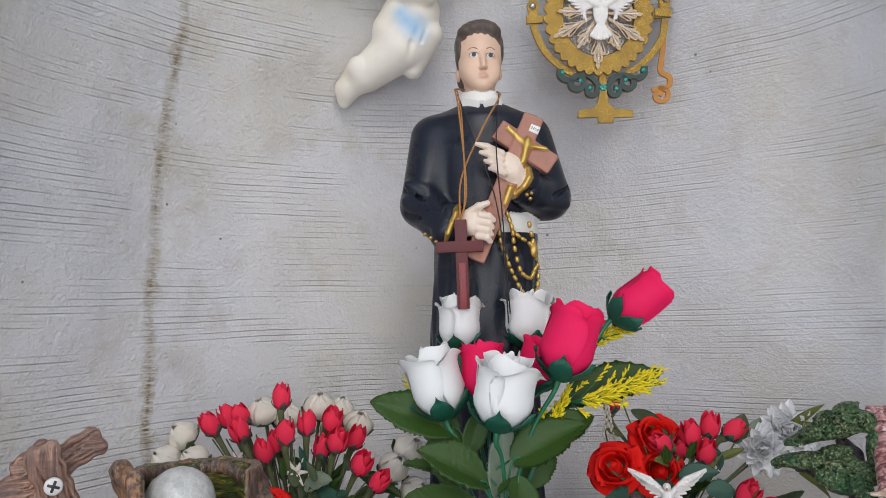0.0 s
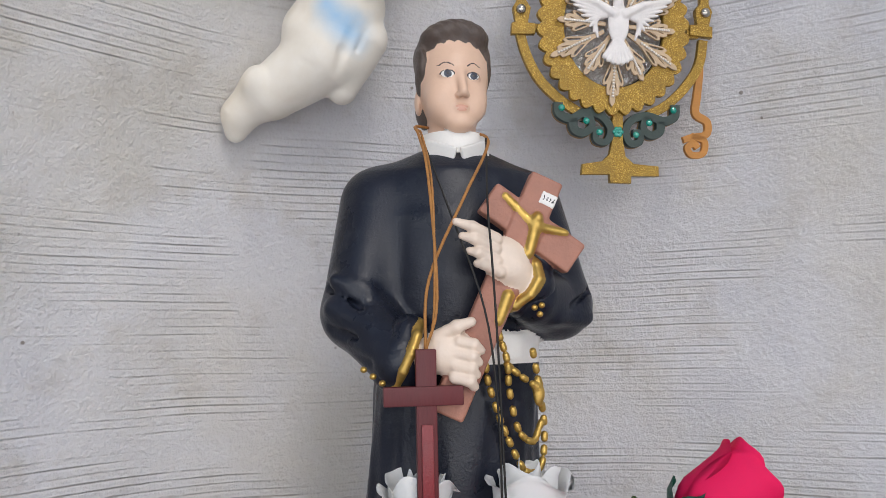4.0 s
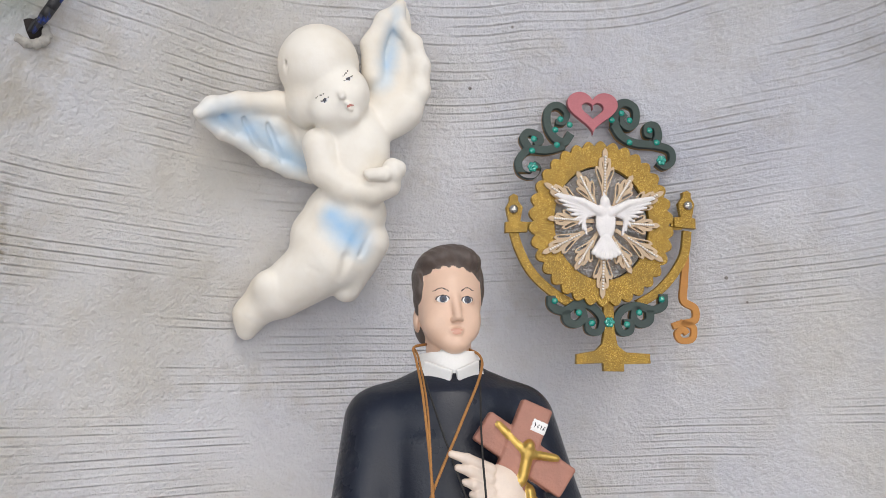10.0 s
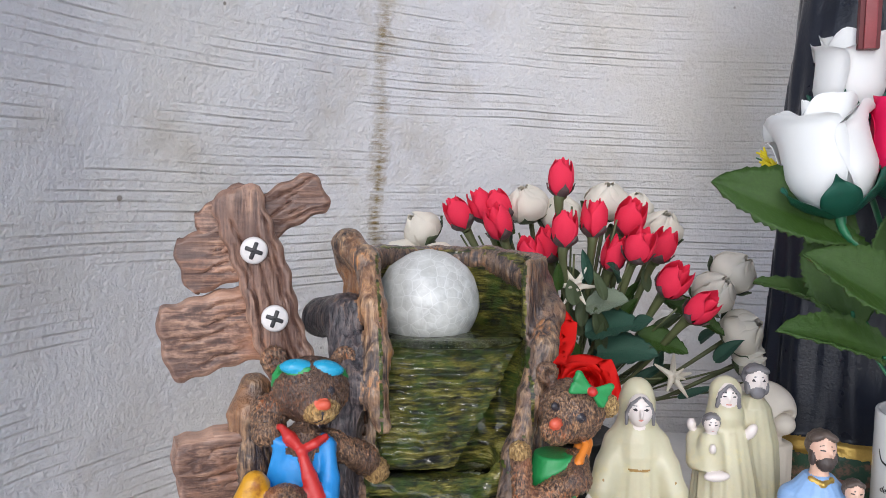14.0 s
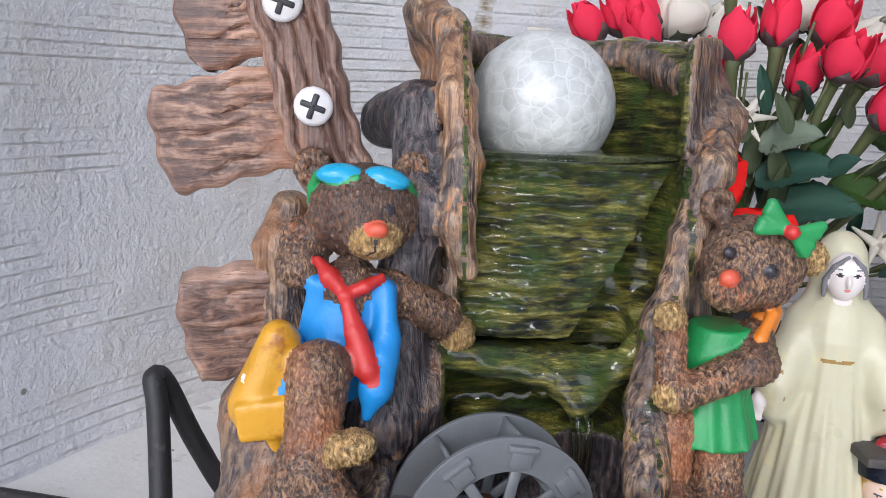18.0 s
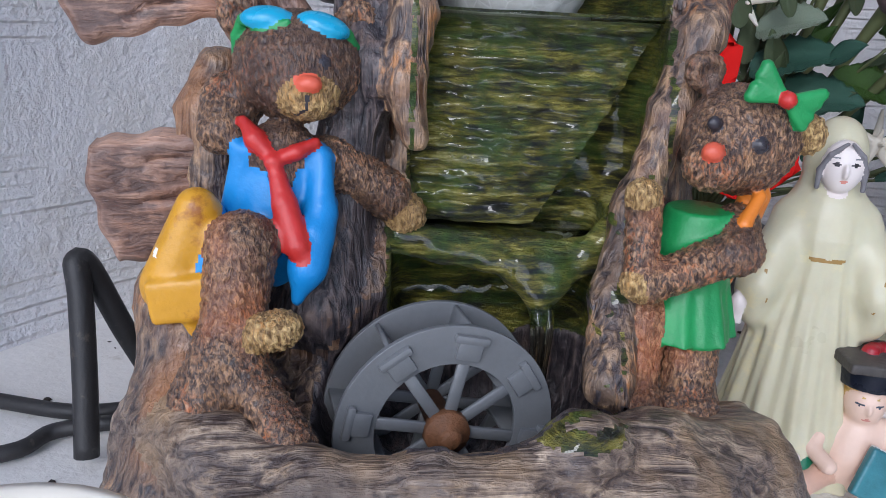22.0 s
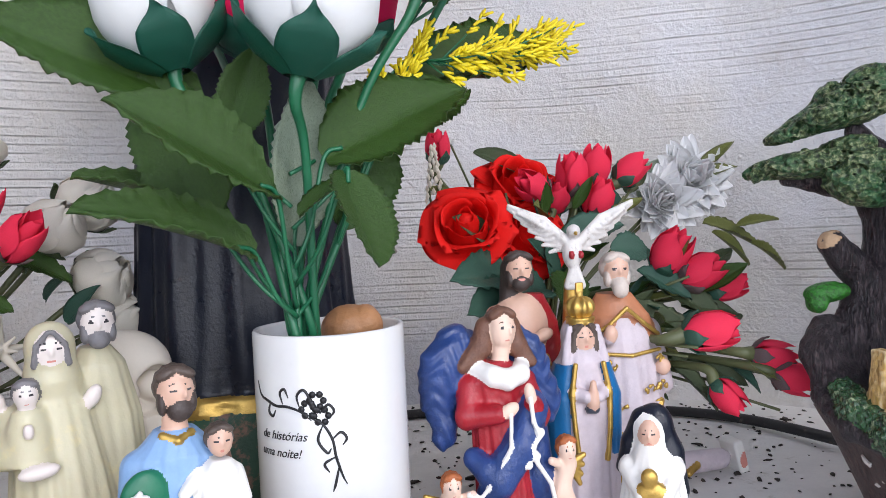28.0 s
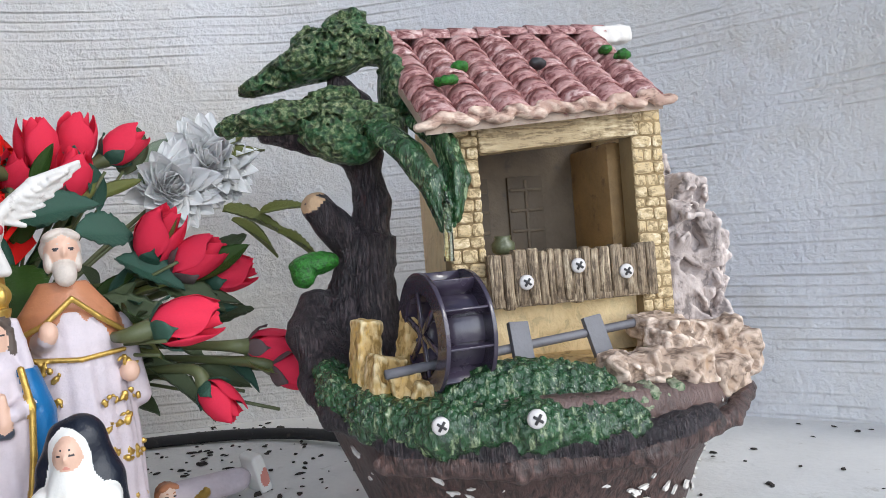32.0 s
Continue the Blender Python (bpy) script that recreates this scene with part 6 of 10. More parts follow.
# ---- mill fountain ----
def mill():
    th = thing("mill_fountain", pose(0.444, 0.687, 0, 0, 0, -32), "resin watermill fountain with tiled roof and bonsai tree in brown bowl", "fountain")
    bowlm = wood_resin("bowl_resin", (0.12, 0.066, 0.055), (0.045, 0.025, 0.022), (0.16, 0.08, 0.06), (70, 70, 12), 0.42, 0.0012)
    fleck = paint("bare_plaster", (0.72, 0.68, 0.64), 0.7, 0.85, 80, 500, 0.0006)
    stone = wood_resin("stone_paint", (0.80, 0.67, 0.46), (0.50, 0.36, 0.18), (0.60, 0.42, 0.18), (34, 34, 34), 0.65, 0.0007, 0.60, edges=False)
    joint = paint("stone_joint", (0.30, 0.21, 0.10), 0.75, 0.6, 60, 500, 0.0008)
    beamm = wood_resin("beam_resin", (0.70, 0.57, 0.36), (0.42, 0.30, 0.16), (0.74, 0.63, 0.44), (14, 90, 90), 0.6, 0.0008, edges=False)
    logm = wood_resin("log_resin", (0.54, 0.43, 0.29), (0.19, 0.13, 0.08), (0.56, 0.47, 0.35), (130, 90, 14), 0.6, 0.0012, edges=False)
    # darker brown base colour for the back wall and slats inside the house
    dim = paint("dark_brown_paint", (0.17, 0.13, 0.09), 0.7, 0.6, 50, 400, 0.0008, stain=(0.10, 0.085, 0.07))
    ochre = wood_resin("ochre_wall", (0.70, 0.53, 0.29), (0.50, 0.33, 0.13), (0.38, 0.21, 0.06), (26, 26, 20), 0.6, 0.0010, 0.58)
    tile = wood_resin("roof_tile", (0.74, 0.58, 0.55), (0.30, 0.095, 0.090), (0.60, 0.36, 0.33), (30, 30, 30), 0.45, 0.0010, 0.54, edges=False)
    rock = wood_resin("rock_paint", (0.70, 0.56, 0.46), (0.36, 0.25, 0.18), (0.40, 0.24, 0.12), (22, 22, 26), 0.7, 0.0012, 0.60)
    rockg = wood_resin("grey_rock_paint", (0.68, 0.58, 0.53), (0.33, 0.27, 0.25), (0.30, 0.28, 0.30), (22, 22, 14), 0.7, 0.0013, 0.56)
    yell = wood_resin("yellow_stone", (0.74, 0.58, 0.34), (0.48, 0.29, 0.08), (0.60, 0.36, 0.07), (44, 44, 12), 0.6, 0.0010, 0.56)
    trunkm = wood_resin("trunk_resin", (0.075, 0.054, 0.058), (0.014, 0.010, 0.014), (0.17, 0.13, 0.12), (130, 130, 16), 0.36, 0.0020, edges=False)
    cutm = paint("cut_wood", (0.48, 0.32, 0.19), 0.7, 0.7, 120, 600, 0.0012)
    leafm, t, p = nodes_of("foliage_resin")
    tc = t.nodes.new("ShaderNodeTexCoord").outputs["Object"]
    v = t.nodes.new("ShaderNodeTexVoronoi")
    v.inputs["Scale"].default_value = 230
    t.links.new(tc, v.inputs["Vector"])
    n1, n2 = noise_node(t, 45, 5, 0.7, tc), noise_node(t, 420, 4, 0.7, tc)
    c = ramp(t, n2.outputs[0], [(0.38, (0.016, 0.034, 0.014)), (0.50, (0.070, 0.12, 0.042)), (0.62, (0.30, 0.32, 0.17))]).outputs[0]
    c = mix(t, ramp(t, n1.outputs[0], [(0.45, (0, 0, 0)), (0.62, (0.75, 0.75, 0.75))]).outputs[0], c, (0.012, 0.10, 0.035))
    # cell centres darkened in the colour, where the bump sinks into pits
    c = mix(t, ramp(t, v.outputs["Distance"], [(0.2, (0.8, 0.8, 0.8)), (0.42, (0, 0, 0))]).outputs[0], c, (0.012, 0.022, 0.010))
    t.links.new(c, p.inputs["Base Color"])
    p.inputs["Roughness"].default_value = 0.42
    bump(t, p, calc(t, "ADD", v.outputs["Distance"], calc(t, "MULTIPLY", n2.outputs[0], 0.6)), 1.0, 0.0035)
    wetg = paint("wet_green", (0.018, 0.082, 0.020), 0.22, 0.18, 150, 520, 0.007, stain=(0.30, 0.36, 0.20), stain_at=0.60, coat=0.5, stretch=(1, 1, 0.4))
    lichen = paint("lichen_paint", (0.34, 0.36, 0.24), 0.6, 0.5, 220, 700, 0.003, stain=(0.06, 0.13, 0.05), stain_at=0.56)
    grassm = paint("bright_grass_paint", (0.035, 0.22, 0.02), 0.5, 0.35, 260, 800, 0.002, stain=(0.012, 0.06, 0.01), stain_at=0.55)
    # bowl
    prof = [(0.030, 0.0), (0.074, 0.0), (0.080, 0.004), (0.088, 0.025), (0.101, 0.050), (0.107, 0.060), (0.110, 0.066), (0.107, 0.074), (0.100, 0.076), (0.03, 0.074)]
    vv, ff = lathe(prof, 72)
    vv = [((-0.012 + x * (1 + 0.02 * math.sin(9 * math.atan2(y, x)))) , 0.004 + y * 0.86 * (1 + 0.02 * math.sin(7 * math.atan2(y, x) + 1)), z + (0.006 * (x / 0.11) * -1 if z > 0.04 else 0) + 0.0025 * noise.noise(Vector((x * 40, y * 40, z * 60)))) for x, y, z in vv]
    part("bowl", mesh_of("bowl", vv, ff, bowlm), None, th, "dark brown wood-grain bowl with flaking paint")
    rr = random.Random(8)
    for i in range(90):
        a = radians(rr.uniform(195, 350))
        zz = rr.uniform(0.012, 0.066)
        r = float(np.interp(zz, [0.0, 0.025, 0.05, 0.066], [0.081, 0.088, 0.101, 0.1105]))
        k = rr.uniform(0.0006, 0.0024) * (1.5 if a > radians(290) else 0.9)
        pts = [(k * rr.uniform(0.5, 2.4) * math.cos(w), k * rr.uniform(0.25, 0.9) * math.sin(w)) for w in [2 * math.pi * j / 9 for j in range(9)]]
        q = plate(pts, 0.0012, fleck, "paint_flake", th)
        q.matrix_basis = pose(-0.012 + r * math.cos(a), 0.004 + 0.86 * r * math.sin(a), zz - 0.004 * math.cos(a), 12, 0, math.degrees(math.atan2(0.86 * math.sin(a), math.cos(a))) + 90) @ pose(0, 0, 0, 0, rr.uniform(-40, 40), 0)
    # ground inside the bowl, rocks, trunk and crown
    s = Sculpt()
    s.ell((-0.012, 0.004, 0.066), (0.100, 0.084, 0.018), 0, k=0.004)
    s.column([(0.07, -0.088, 0.014, 0.028, 0.026), (0.10, -0.094, 0.018, 0.021, 0.018), (0.13, -0.091, 0.019, 0.0165, 0.014), (0.15, -0.085, 0.020, 0.0135, 0.012)], 1, 0.008, folds=9, depth=0.10)
    s.line([(-0.086, 0.020, 0.148), (-0.082, 0.022, 0.168), (-0.086, 0.022, 0.190), (-0.094, 0.022, 0.205)], (0.0110, 0.0090, 0.0085, 0.008), 1, 0.005)
    s.line([(-0.090, 0.020, 0.142), (-0.104, 0.016, 0.157), (-0.112, 0.014, 0.167)], (0.010, 0.0088, 0.0080), 1, 0.004)
    s.ell((-0.1135, 0.012, 0.1690), (0.0070, 0.0065, 0.0055), 2, (0, -35, 0), k=0.002)
    s.line([(-0.090, 0.022, 0.196), (-0.112, 0.022, 0.203), (-0.135, 0.020, 0.206)], (0.009, 0.007, 0.004), 1, 0.004)
    s.line([(-0.082, 0.022, 0.195), (-0.085, 0.024, 0.220), (-0.095, 0.024, 0.232)], (0.008, 0.007, 0.006), 1, 0.004)
    s.line([(-0.118, 0.012, 0.118), (-0.121, 0.008, 0.104), (-0.114, 0.0, 0.084), (-0.104, -0.02, 0.074)], (0.008, 0.010, 0.012, 0.012), 1, 0.008)
    sculpted("trunk", [(s, 0.0015, 0.0008, 420.0)], [ochre, trunkm, cutm], th)["label"] = "dark twisted bonsai trunk"
    s = Sculpt()
    pads = (((-0.094, 0.022, 0.252), (0.024, 0.022, 0.0100), (0, -8, 0)), ((-0.110, 0.022, 0.243), (0.028, 0.024, 0.0090), (0, -20, 0)), ((-0.132, 0.020, 0.233), (0.016, 0.014, 0.0050), (0, -18, 0)), ((-0.090, 0.022, 0.263), (0.013, 0.012, 0.0070), (0, -20, 0)), ((-0.074, 0.024, 0.252), (0.010, 0.016, 0.010), (0, 0, 0)), ((-0.110, 0.022, 0.256), (0.008, 0.008, 0.005), (0, -30, 0)),
            ((-0.122, 0.018, 0.214), (0.032, 0.020, 0.0085), (0, -4, 0)), ((-0.149, 0.018, 0.211), (0.011, 0.010, 0.0050), (0, -10, 0)), ((-0.096, 0.014, 0.211), (0.024, 0.022, 0.012), (0, 10, 0)), ((-0.100, 0.002, 0.199), (0.020, 0.014, 0.011), (0, 18, 0)), ((-0.080, 0.006, 0.207), (0.017, 0.016, 0.011), (0, 20, 0)), ((-0.098, 0.022, 0.247), (0.024, 0.020, 0.012), (0, -12, 0)), ((-0.100, 0.020, 0.223), (0.016, 0.014, 0.007), (0, -10, 0)), ((-0.066, 0.018, 0.226), (0.009, 0.018, 0.020), (0, 0, 0)))
    for c, r, rot in pads:
        s.ell(c, r, 0, rot, k=0.004)
    # two thin mossy strands that lead the water to the wheel
    rs = random.Random(5)
    for ends, n in ((((-0.082, -0.008, 0.203), (-0.073, -0.028, 0.187), (-0.064, -0.040, 0.166), (-0.060, -0.046, 0.146)), 13), (((-0.060, -0.012, 0.206), (-0.054, -0.030, 0.190), (-0.052, -0.042, 0.170), (-0.055, -0.046, 0.150)), 9)):
        for j in range(n):
            ox, oy = rs.uniform(-0.0075, 0.0075), rs.uniform(-0.003, 0.003)
            cut = rs.uniform(0.75, 1.0)
            pts = [(x + ox * (1 - 0.22 * k) + rs.uniform(-0.0012, 0.0012), y + oy + rs.uniform(-0.001, 0.001), 0.205 + (z - 0.205) * cut) for k, (x, y, z) in enumerate(ends)]
            w = rs.uniform(0.0015, 0.0027)
            s.line(pts, (w * 1.5, w * 1.2, w, w * 0.5), 2, 0.0014)
    s.ell((-0.116, 0.012, 0.139), (0.013, 0.010, 0.006), 1, (0, -6, 0), k=0.002)
    s.ell((-0.122, 0.010, 0.133), (0.006, 0.008, 0.006), 1, k=0.002)
    rc = random.Random(21)
    for c, r, rot in pads:
        e = Euler([radians(q) for q in rot]).to_matrix()
        for i in range(int(90 * r[0] / 0.03)):
            d = Vector((rc.gauss(0, 1), rc.gauss(-0.7, 1), rc.gauss(0.1, 1))).normalized()
            q = Vector(c) + e @ Vector((d.x * r[0] * 1.05, d.y * r[1] * 1.05, d.z * r[2] * 1.05))
            w = rc.uniform(0.0013, 0.0034)
            s.ell(tuple(q), (w, w, w * rc.uniform(0.6, 1.0)), 0, k=-0.0006)
            q += (Vector(c) - q) * 0.08
            if i % 3 == 0:
                s.ell(tuple(q), (w * 0.8, w * 0.8, w * 0.7), 0, k=0.001)
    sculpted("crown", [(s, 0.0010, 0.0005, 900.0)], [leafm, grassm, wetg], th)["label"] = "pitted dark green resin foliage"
    tube("water_jet", [(-0.0605, -0.046, 0.170), (-0.061, -0.050, 0.154), (-0.062, -0.051, 0.136)], (0.0016, 0.0020, 0.0024), bpy.data.materials["water"], th, 8)
    tube("water_channel", [(-0.064, -0.024, 0.188), (-0.061, -0.040, 0.170), (-0.061, -0.046, 0.150)], (0.0022, 0.0024, 0.002), wetg, th, 8)
    s = Sculpt()
    s.ell((-0.036, -0.064, 0.074), (0.040, 0.014, 0.017), 0, (0, 4, 0), k=0.006)
    s.ell((-0.010, -0.068, 0.070), (0.018, 0.012, 0.015), 0, k=0.006)
    s.line([(-0.10, -0.048, 0.070), (-0.075, -0.070, 0.066), (-0.04, -0.083, 0.065), (0.0, -0.085, 0.062)], 0.011, 0, 0.006)
    s.line([(-0.115, 0.0, 0.088), (-0.112, -0.025, 0.076), (-0.10, -0.045, 0.070)], 0.010, 0, 0.006)
    sculpted("moss_bank", [(s, 0.0011, 0.0019, 760.0)], [wetg], th)["label"] = "stringy green moss bank"
    s = Sculpt()
    s.line([(-0.124, -0.004, 0.082), (-0.116, -0.030, 0.070), (-0.092, -0.060, 0.060), (-0.052, -0.083, 0.0575), (-0.008, -0.090, 0.0565), (0.024, -0.086, 0.0575), (0.046, -0.079, 0.060)], (0.0065, 0.006, 0.006, 0.0065, 0.0065, 0.0055, 0.004), 0, 0.005)
    s.line([(-0.100, -0.058, 0.052), (-0.050, -0.088, 0.050), (0.010, -0.092, 0.049), (0.060, -0.074, 0.055), (0.086, -0.050, 0.061)], 0.0045, 1, 0.004)
    sculpted("bank_edge", [(s, 0.0013, 0.0009, 520.0)], [trunkm, bowlm], th)["label"] = "dark wet ledge round the moss bank"
    for c, r in (((0.010, -0.079, 0.068), (0.010, 0.008, 0.009)), ((0.024, -0.074, 0.068), (0.012, 0.008, 0.008))):
        s = Sculpt()
        for i in range(16):
            a = i * 2.4
            s.ell((c[0] + r[0] * 0.7 * math.cos(a), c[1] + r[1] * 0.5 * math.sin(a), c[2] + r[2] * 0.6 * math.sin(i * 1.7)), (0.0042, 0.0036, 0.0034), 0, k=0.001)
        sculpted("lichen", [(s, 0.0010, 0.0014, 900.0)], [lichen], th)["label"] = "pale green lichen crust"
    def crag(name, c, r, rot, n, mat2, label, seed):
        rc = random.Random(seed)
        s = Sculpt()
        s.slab(c, (r[0] * 0.8, r[1] * 0.8, r[2] * 0.85), 0, rot, 0.003, 0.002)
        for j in range(n):
            q = [c[k] + r[k] * rc.uniform(-0.75, 0.75) for k in range(3)]
            f2 = rc.uniform(0.25, 0.5)
            s.slab(q, (r[0] * f2, r[1] * f2, r[2] * f2 * rc.uniform(0.6, 1.1)), 0, (rot[0] + rc.uniform(-35, 35), rot[1] + rc.uniform(-30, 30), rot[2] + rc.uniform(-50, 50)), 0.0012, 0.0016)
        for j in range(n // 2):
            q = [c[k] + r[k] * rc.uniform(-1, 1) for k in range(3)]
            s.slab((q[0], c[1] - r[1] * 0.95, q[2]), (r[0] * 0.16, r[1] * 0.3, r[2] * 0.3), 0, (rc.uniform(-40, 40), rc.uniform(-60, 60), 0), 0.001, -0.0012)
        sculpted(name, [(s, 0.0011, 0.0010, 520.0)], [mat2], th)["label"] = label
    for k, (c, r, rot) in enumerate((((0.083, 0.002, 0.112), (0.019, 0.018, 0.040), (0, 12, 10)), ((0.088, 0.000, 0.150), (0.012, 0.012, 0.026), (0, 10, 25)), ((0.078, 0.012, 0.168), (0.010, 0.010, 0.020), (0, -4, 0)), ((0.100, 0.0, 0.120), (0.009, 0.012, 0.026), (0, 18, 0)))):
        crag("cliff_rock", c, r, rot, 12, rockg, "craggy pinkish grey rock", 40 + k)
    for k, (c, r, rot) in enumerate((((0.062, -0.034, 0.084), (0.025, 0.018, 0.014), (0, 8, 20)), ((0.090, -0.028, 0.078), (0.016, 0.018, 0.014), (10, 0, 0)), ((0.040, -0.056, 0.074), (0.020, 0.014, 0.012), (0, -6, 10)), ((0.016, -0.060, 0.073), (0.014, 0.012, 0.012), (0, 14, 0)), ((0.070, -0.052, 0.070), (0.018, 0.012, 0.010), (0, 0, 30)), ((0.098, -0.008, 0.080), (0.010, 0.010, 0.011), (0, 0, 0)))):
        crag("rock", c, r, rot, 9, rock, "craggy beige rock", 60 + k)
    for c, hf, rot in (((-0.100, -0.030, 0.094), (0.006, 0.006, 0.018), (0, 8, 20)), ((-0.094, -0.042, 0.086), (0.008, 0.006, 0.010), (0, 14, 20)), ((-0.086, -0.050, 0.082), (0.007, 0.006, 0.008), (0, -10, 0)), ((-0.080, -0.056, 0.077), (0.006, 0.005, 0.008), (10, 20, 0)), ((-0.090, -0.034, 0.074), (0.010, 0.010, 0.010), (0, 30, 0)), ((-0.078, -0.03, 0.10), (0.006, 0.004, 0.024), (0, 14, 30))):
        s = Sculpt()
        s.slab(c, hf, 0, rot, 0.0018, 0.002)
        s.slab((c[0] + 0.002, c[1] - 0.002, c[2] - hf[2] * 0.5), (hf[0] * 0.9, hf[1] * 0.8, hf[2] * 0.5), 0, (rot[0] + 8, rot[1] - 14, rot[2]), 0.0014, 0.001)
        sculpted("yellow_rock", [(s, 0.0010, 0.0008, 700.0)], [yell], th)["label"] = "yellow split stone"
    # house body
    hs = part("house", box_bm(0.114, 0.066, 0.030, (0.0085, 0.022, 0.096), 0.002), ochre, th, "yellow stone mill house")
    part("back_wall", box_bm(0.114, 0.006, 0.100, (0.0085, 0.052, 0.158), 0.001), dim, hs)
    part("side_wall", box_bm(0.006, 0.062, 0.100, (-0.047, 0.018, 0.158), 0.001), ochre, hs)
    part("side_wall", box_bm(0.006, 0.062, 0.100, (0.0625, 0.018, 0.158), 0.001), ochre, hs)
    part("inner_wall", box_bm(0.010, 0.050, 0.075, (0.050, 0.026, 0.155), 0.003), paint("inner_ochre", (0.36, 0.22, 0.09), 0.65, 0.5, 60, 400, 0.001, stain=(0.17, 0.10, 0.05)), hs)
    part("pillar", box_bm(0.018, 0.012, 0.105, (-0.0430, -0.011, 0.152), 0.001), joint, hs)
    part("pillar", box_bm(0.018, 0.014, 0.118, (0.0590, -0.011, 0.152), 0.001), joint, hs)
    part("beam", box_bm(0.086, 0.012, 0.018, (0.0085, -0.0145, 0.1985), 0.0022, pose(0, 0, 0, 0, -4, 0)), beamm, hs, "pale timber lintel")
    # stones of the two pillars
    bm = box_bm(0.01, 0.01, 0.01, (0, 0, 0), 0.0016, None, 1)
    sm = bpy.data.meshes.new("stone")
    bm.to_mesh(sm)
    bm.free()
    sm.materials.append(stone)
    for x0, w, z0, z1 in ((-0.0430, 0.018, 0.106, 0.196), (0.0590, 0.018, 0.100, 0.206)):
        z = z0
        row = 0
        while z < z1:
            h = rr.uniform(0.0052, 0.0078)
            cuts = [-0.5, rr.uniform(-0.15, 0.25), 0.5] if row % 2 else [-0.5, rr.uniform(-0.3, -0.1), rr.uniform(0.1, 0.3), 0.5]
            for a, b in zip(cuts, cuts[1:]):
                st = part("stone", sm, None, hs)
                st.matrix_basis = pose(x0 + w * (a + b) / 2, -0.0172 + rr.uniform(-0.0006, 0.0006), z + h / 2, rr.uniform(-4, 4), rr.uniform(-5, 5), rr.uniform(-4, 4)) @ Matrix.Diagonal((w * (b - a) * 90, 0.35, h * 88, 1))
            z += h
            row += 1
    # plank sill with screws
    s2 = part("sill", box_bm(0.092, 0.010, 0.004, (0.0085, -0.022, 0.112), 0.001), logm, hs, "weathered plank sill")
    x = -0.036
    while x < 0.050:
        w = rr.uniform(0.0035, 0.0075)
        part("plank", box_bm(w * 0.93, 0.007, 0.026 + rr.uniform(-0.002, 0.002), (x + w / 2, -0.024 + rr.uniform(-0.0006, 0.0006), 0.1235 + rr.uniform(-0.001, 0.001)), 0.0009, None, 1), logm, s2)
        x += w
    screw, slot = bpy.data.materials["white_screw"], bpy.data.materials["screw_slot"]
    for x, y, z, r in ((-0.018, -0.028, 0.122, 0.0038), (0.010, -0.028, 0.128, 0.0038), (0.036, -0.028, 0.123, 0.0038), (-0.0790, -0.0800, 0.0705, 0.0038), (-0.0430, -0.0945, 0.0715, 0.0040)):
        q, ff = lathe([(r, 0.0), (r, 0.0014), (r * 0.8, 0.0022), (0.0004, 0.0025)], 16)
        sc = part("screw_head", mesh_of("screw_head", [(x + a, y - c, z + b) for a, b, c in q], [k[::-1] for k in ff], screw), None, th, "white cross-head screw")
        for ang in (35, 125):
            part("slot", box_bm(r * 1.2, 0.0012, r * 0.3, (x, y - 0.0024, z), 0.0002, pose(0, 0, 0, 0, ang, 0), 1), slot, sc)
    # inside: two doors scratched in the back wall, a jar
    for x in (-0.020, 0.014):
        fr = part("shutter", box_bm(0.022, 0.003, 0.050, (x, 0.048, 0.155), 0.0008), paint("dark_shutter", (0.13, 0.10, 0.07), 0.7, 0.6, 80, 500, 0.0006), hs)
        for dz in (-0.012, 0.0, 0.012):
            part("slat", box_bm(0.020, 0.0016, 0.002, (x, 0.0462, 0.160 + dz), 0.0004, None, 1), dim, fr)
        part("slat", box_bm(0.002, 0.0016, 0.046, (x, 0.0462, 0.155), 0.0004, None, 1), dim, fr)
    q, ff = lathe([(0.004, 0.0), (0.006, 0.002), (0.0062, 0.007), (0.004, 0.010), (0.0045, 0.012)], 16)
    part("jar", mesh_of("jar", [(-0.020 + a, -0.004 + b, 0.136 + c * 0.8) for a, b, c in q], ff, paint("olive_glaze", (0.12, 0.13, 0.07), 0.3)), None, hs, "small olive jar")
    # roof of barrel tiles
    e0, e1, r0, r1 = Vector((-0.064, -0.034, 0.201)), Vector((0.0625, -0.031, 0.210)), Vector((-0.072, 0.040, 0.257)), Vector((0.066, 0.040, 0.260))
    deck = bmesh.new()
    vs = [deck.verts.new(p + Vector((0, 0, d))) for d in (-0.006, -0.001) for p in (e0, e1, r1, r0)]
    for q in ((0, 3, 2, 1), (4, 5, 6, 7), (0, 1, 5, 4), (1, 2, 6, 5), (2, 3, 7, 6), (3, 0, 4, 7)):
        deck.faces.new([vs[i] for i in q])
    roof = part("roof", deck, paint("roof_edge", (0.50, 0.38, 0.30), 0.7, 0.6, 60, 400, 0.001, stain=(0.24, 0.12, 0.10)), th, "sloping roof of worn red barrel tiles")
    seg = 8
    tv, tf = [], []
    for end, y in ((1.0, -0.5), (0.86, 0.5)):
        for lay, rad in ((0, 1.0), (1, 0.82)):
            for k in range(seg + 1):
                a = math.pi * k / seg
                tv.append((0.0098 * rad * end * math.cos(a), 0.0155 * y, 0.0105 * rad * end * math.sin(a) * 0.85))
    n = seg + 1
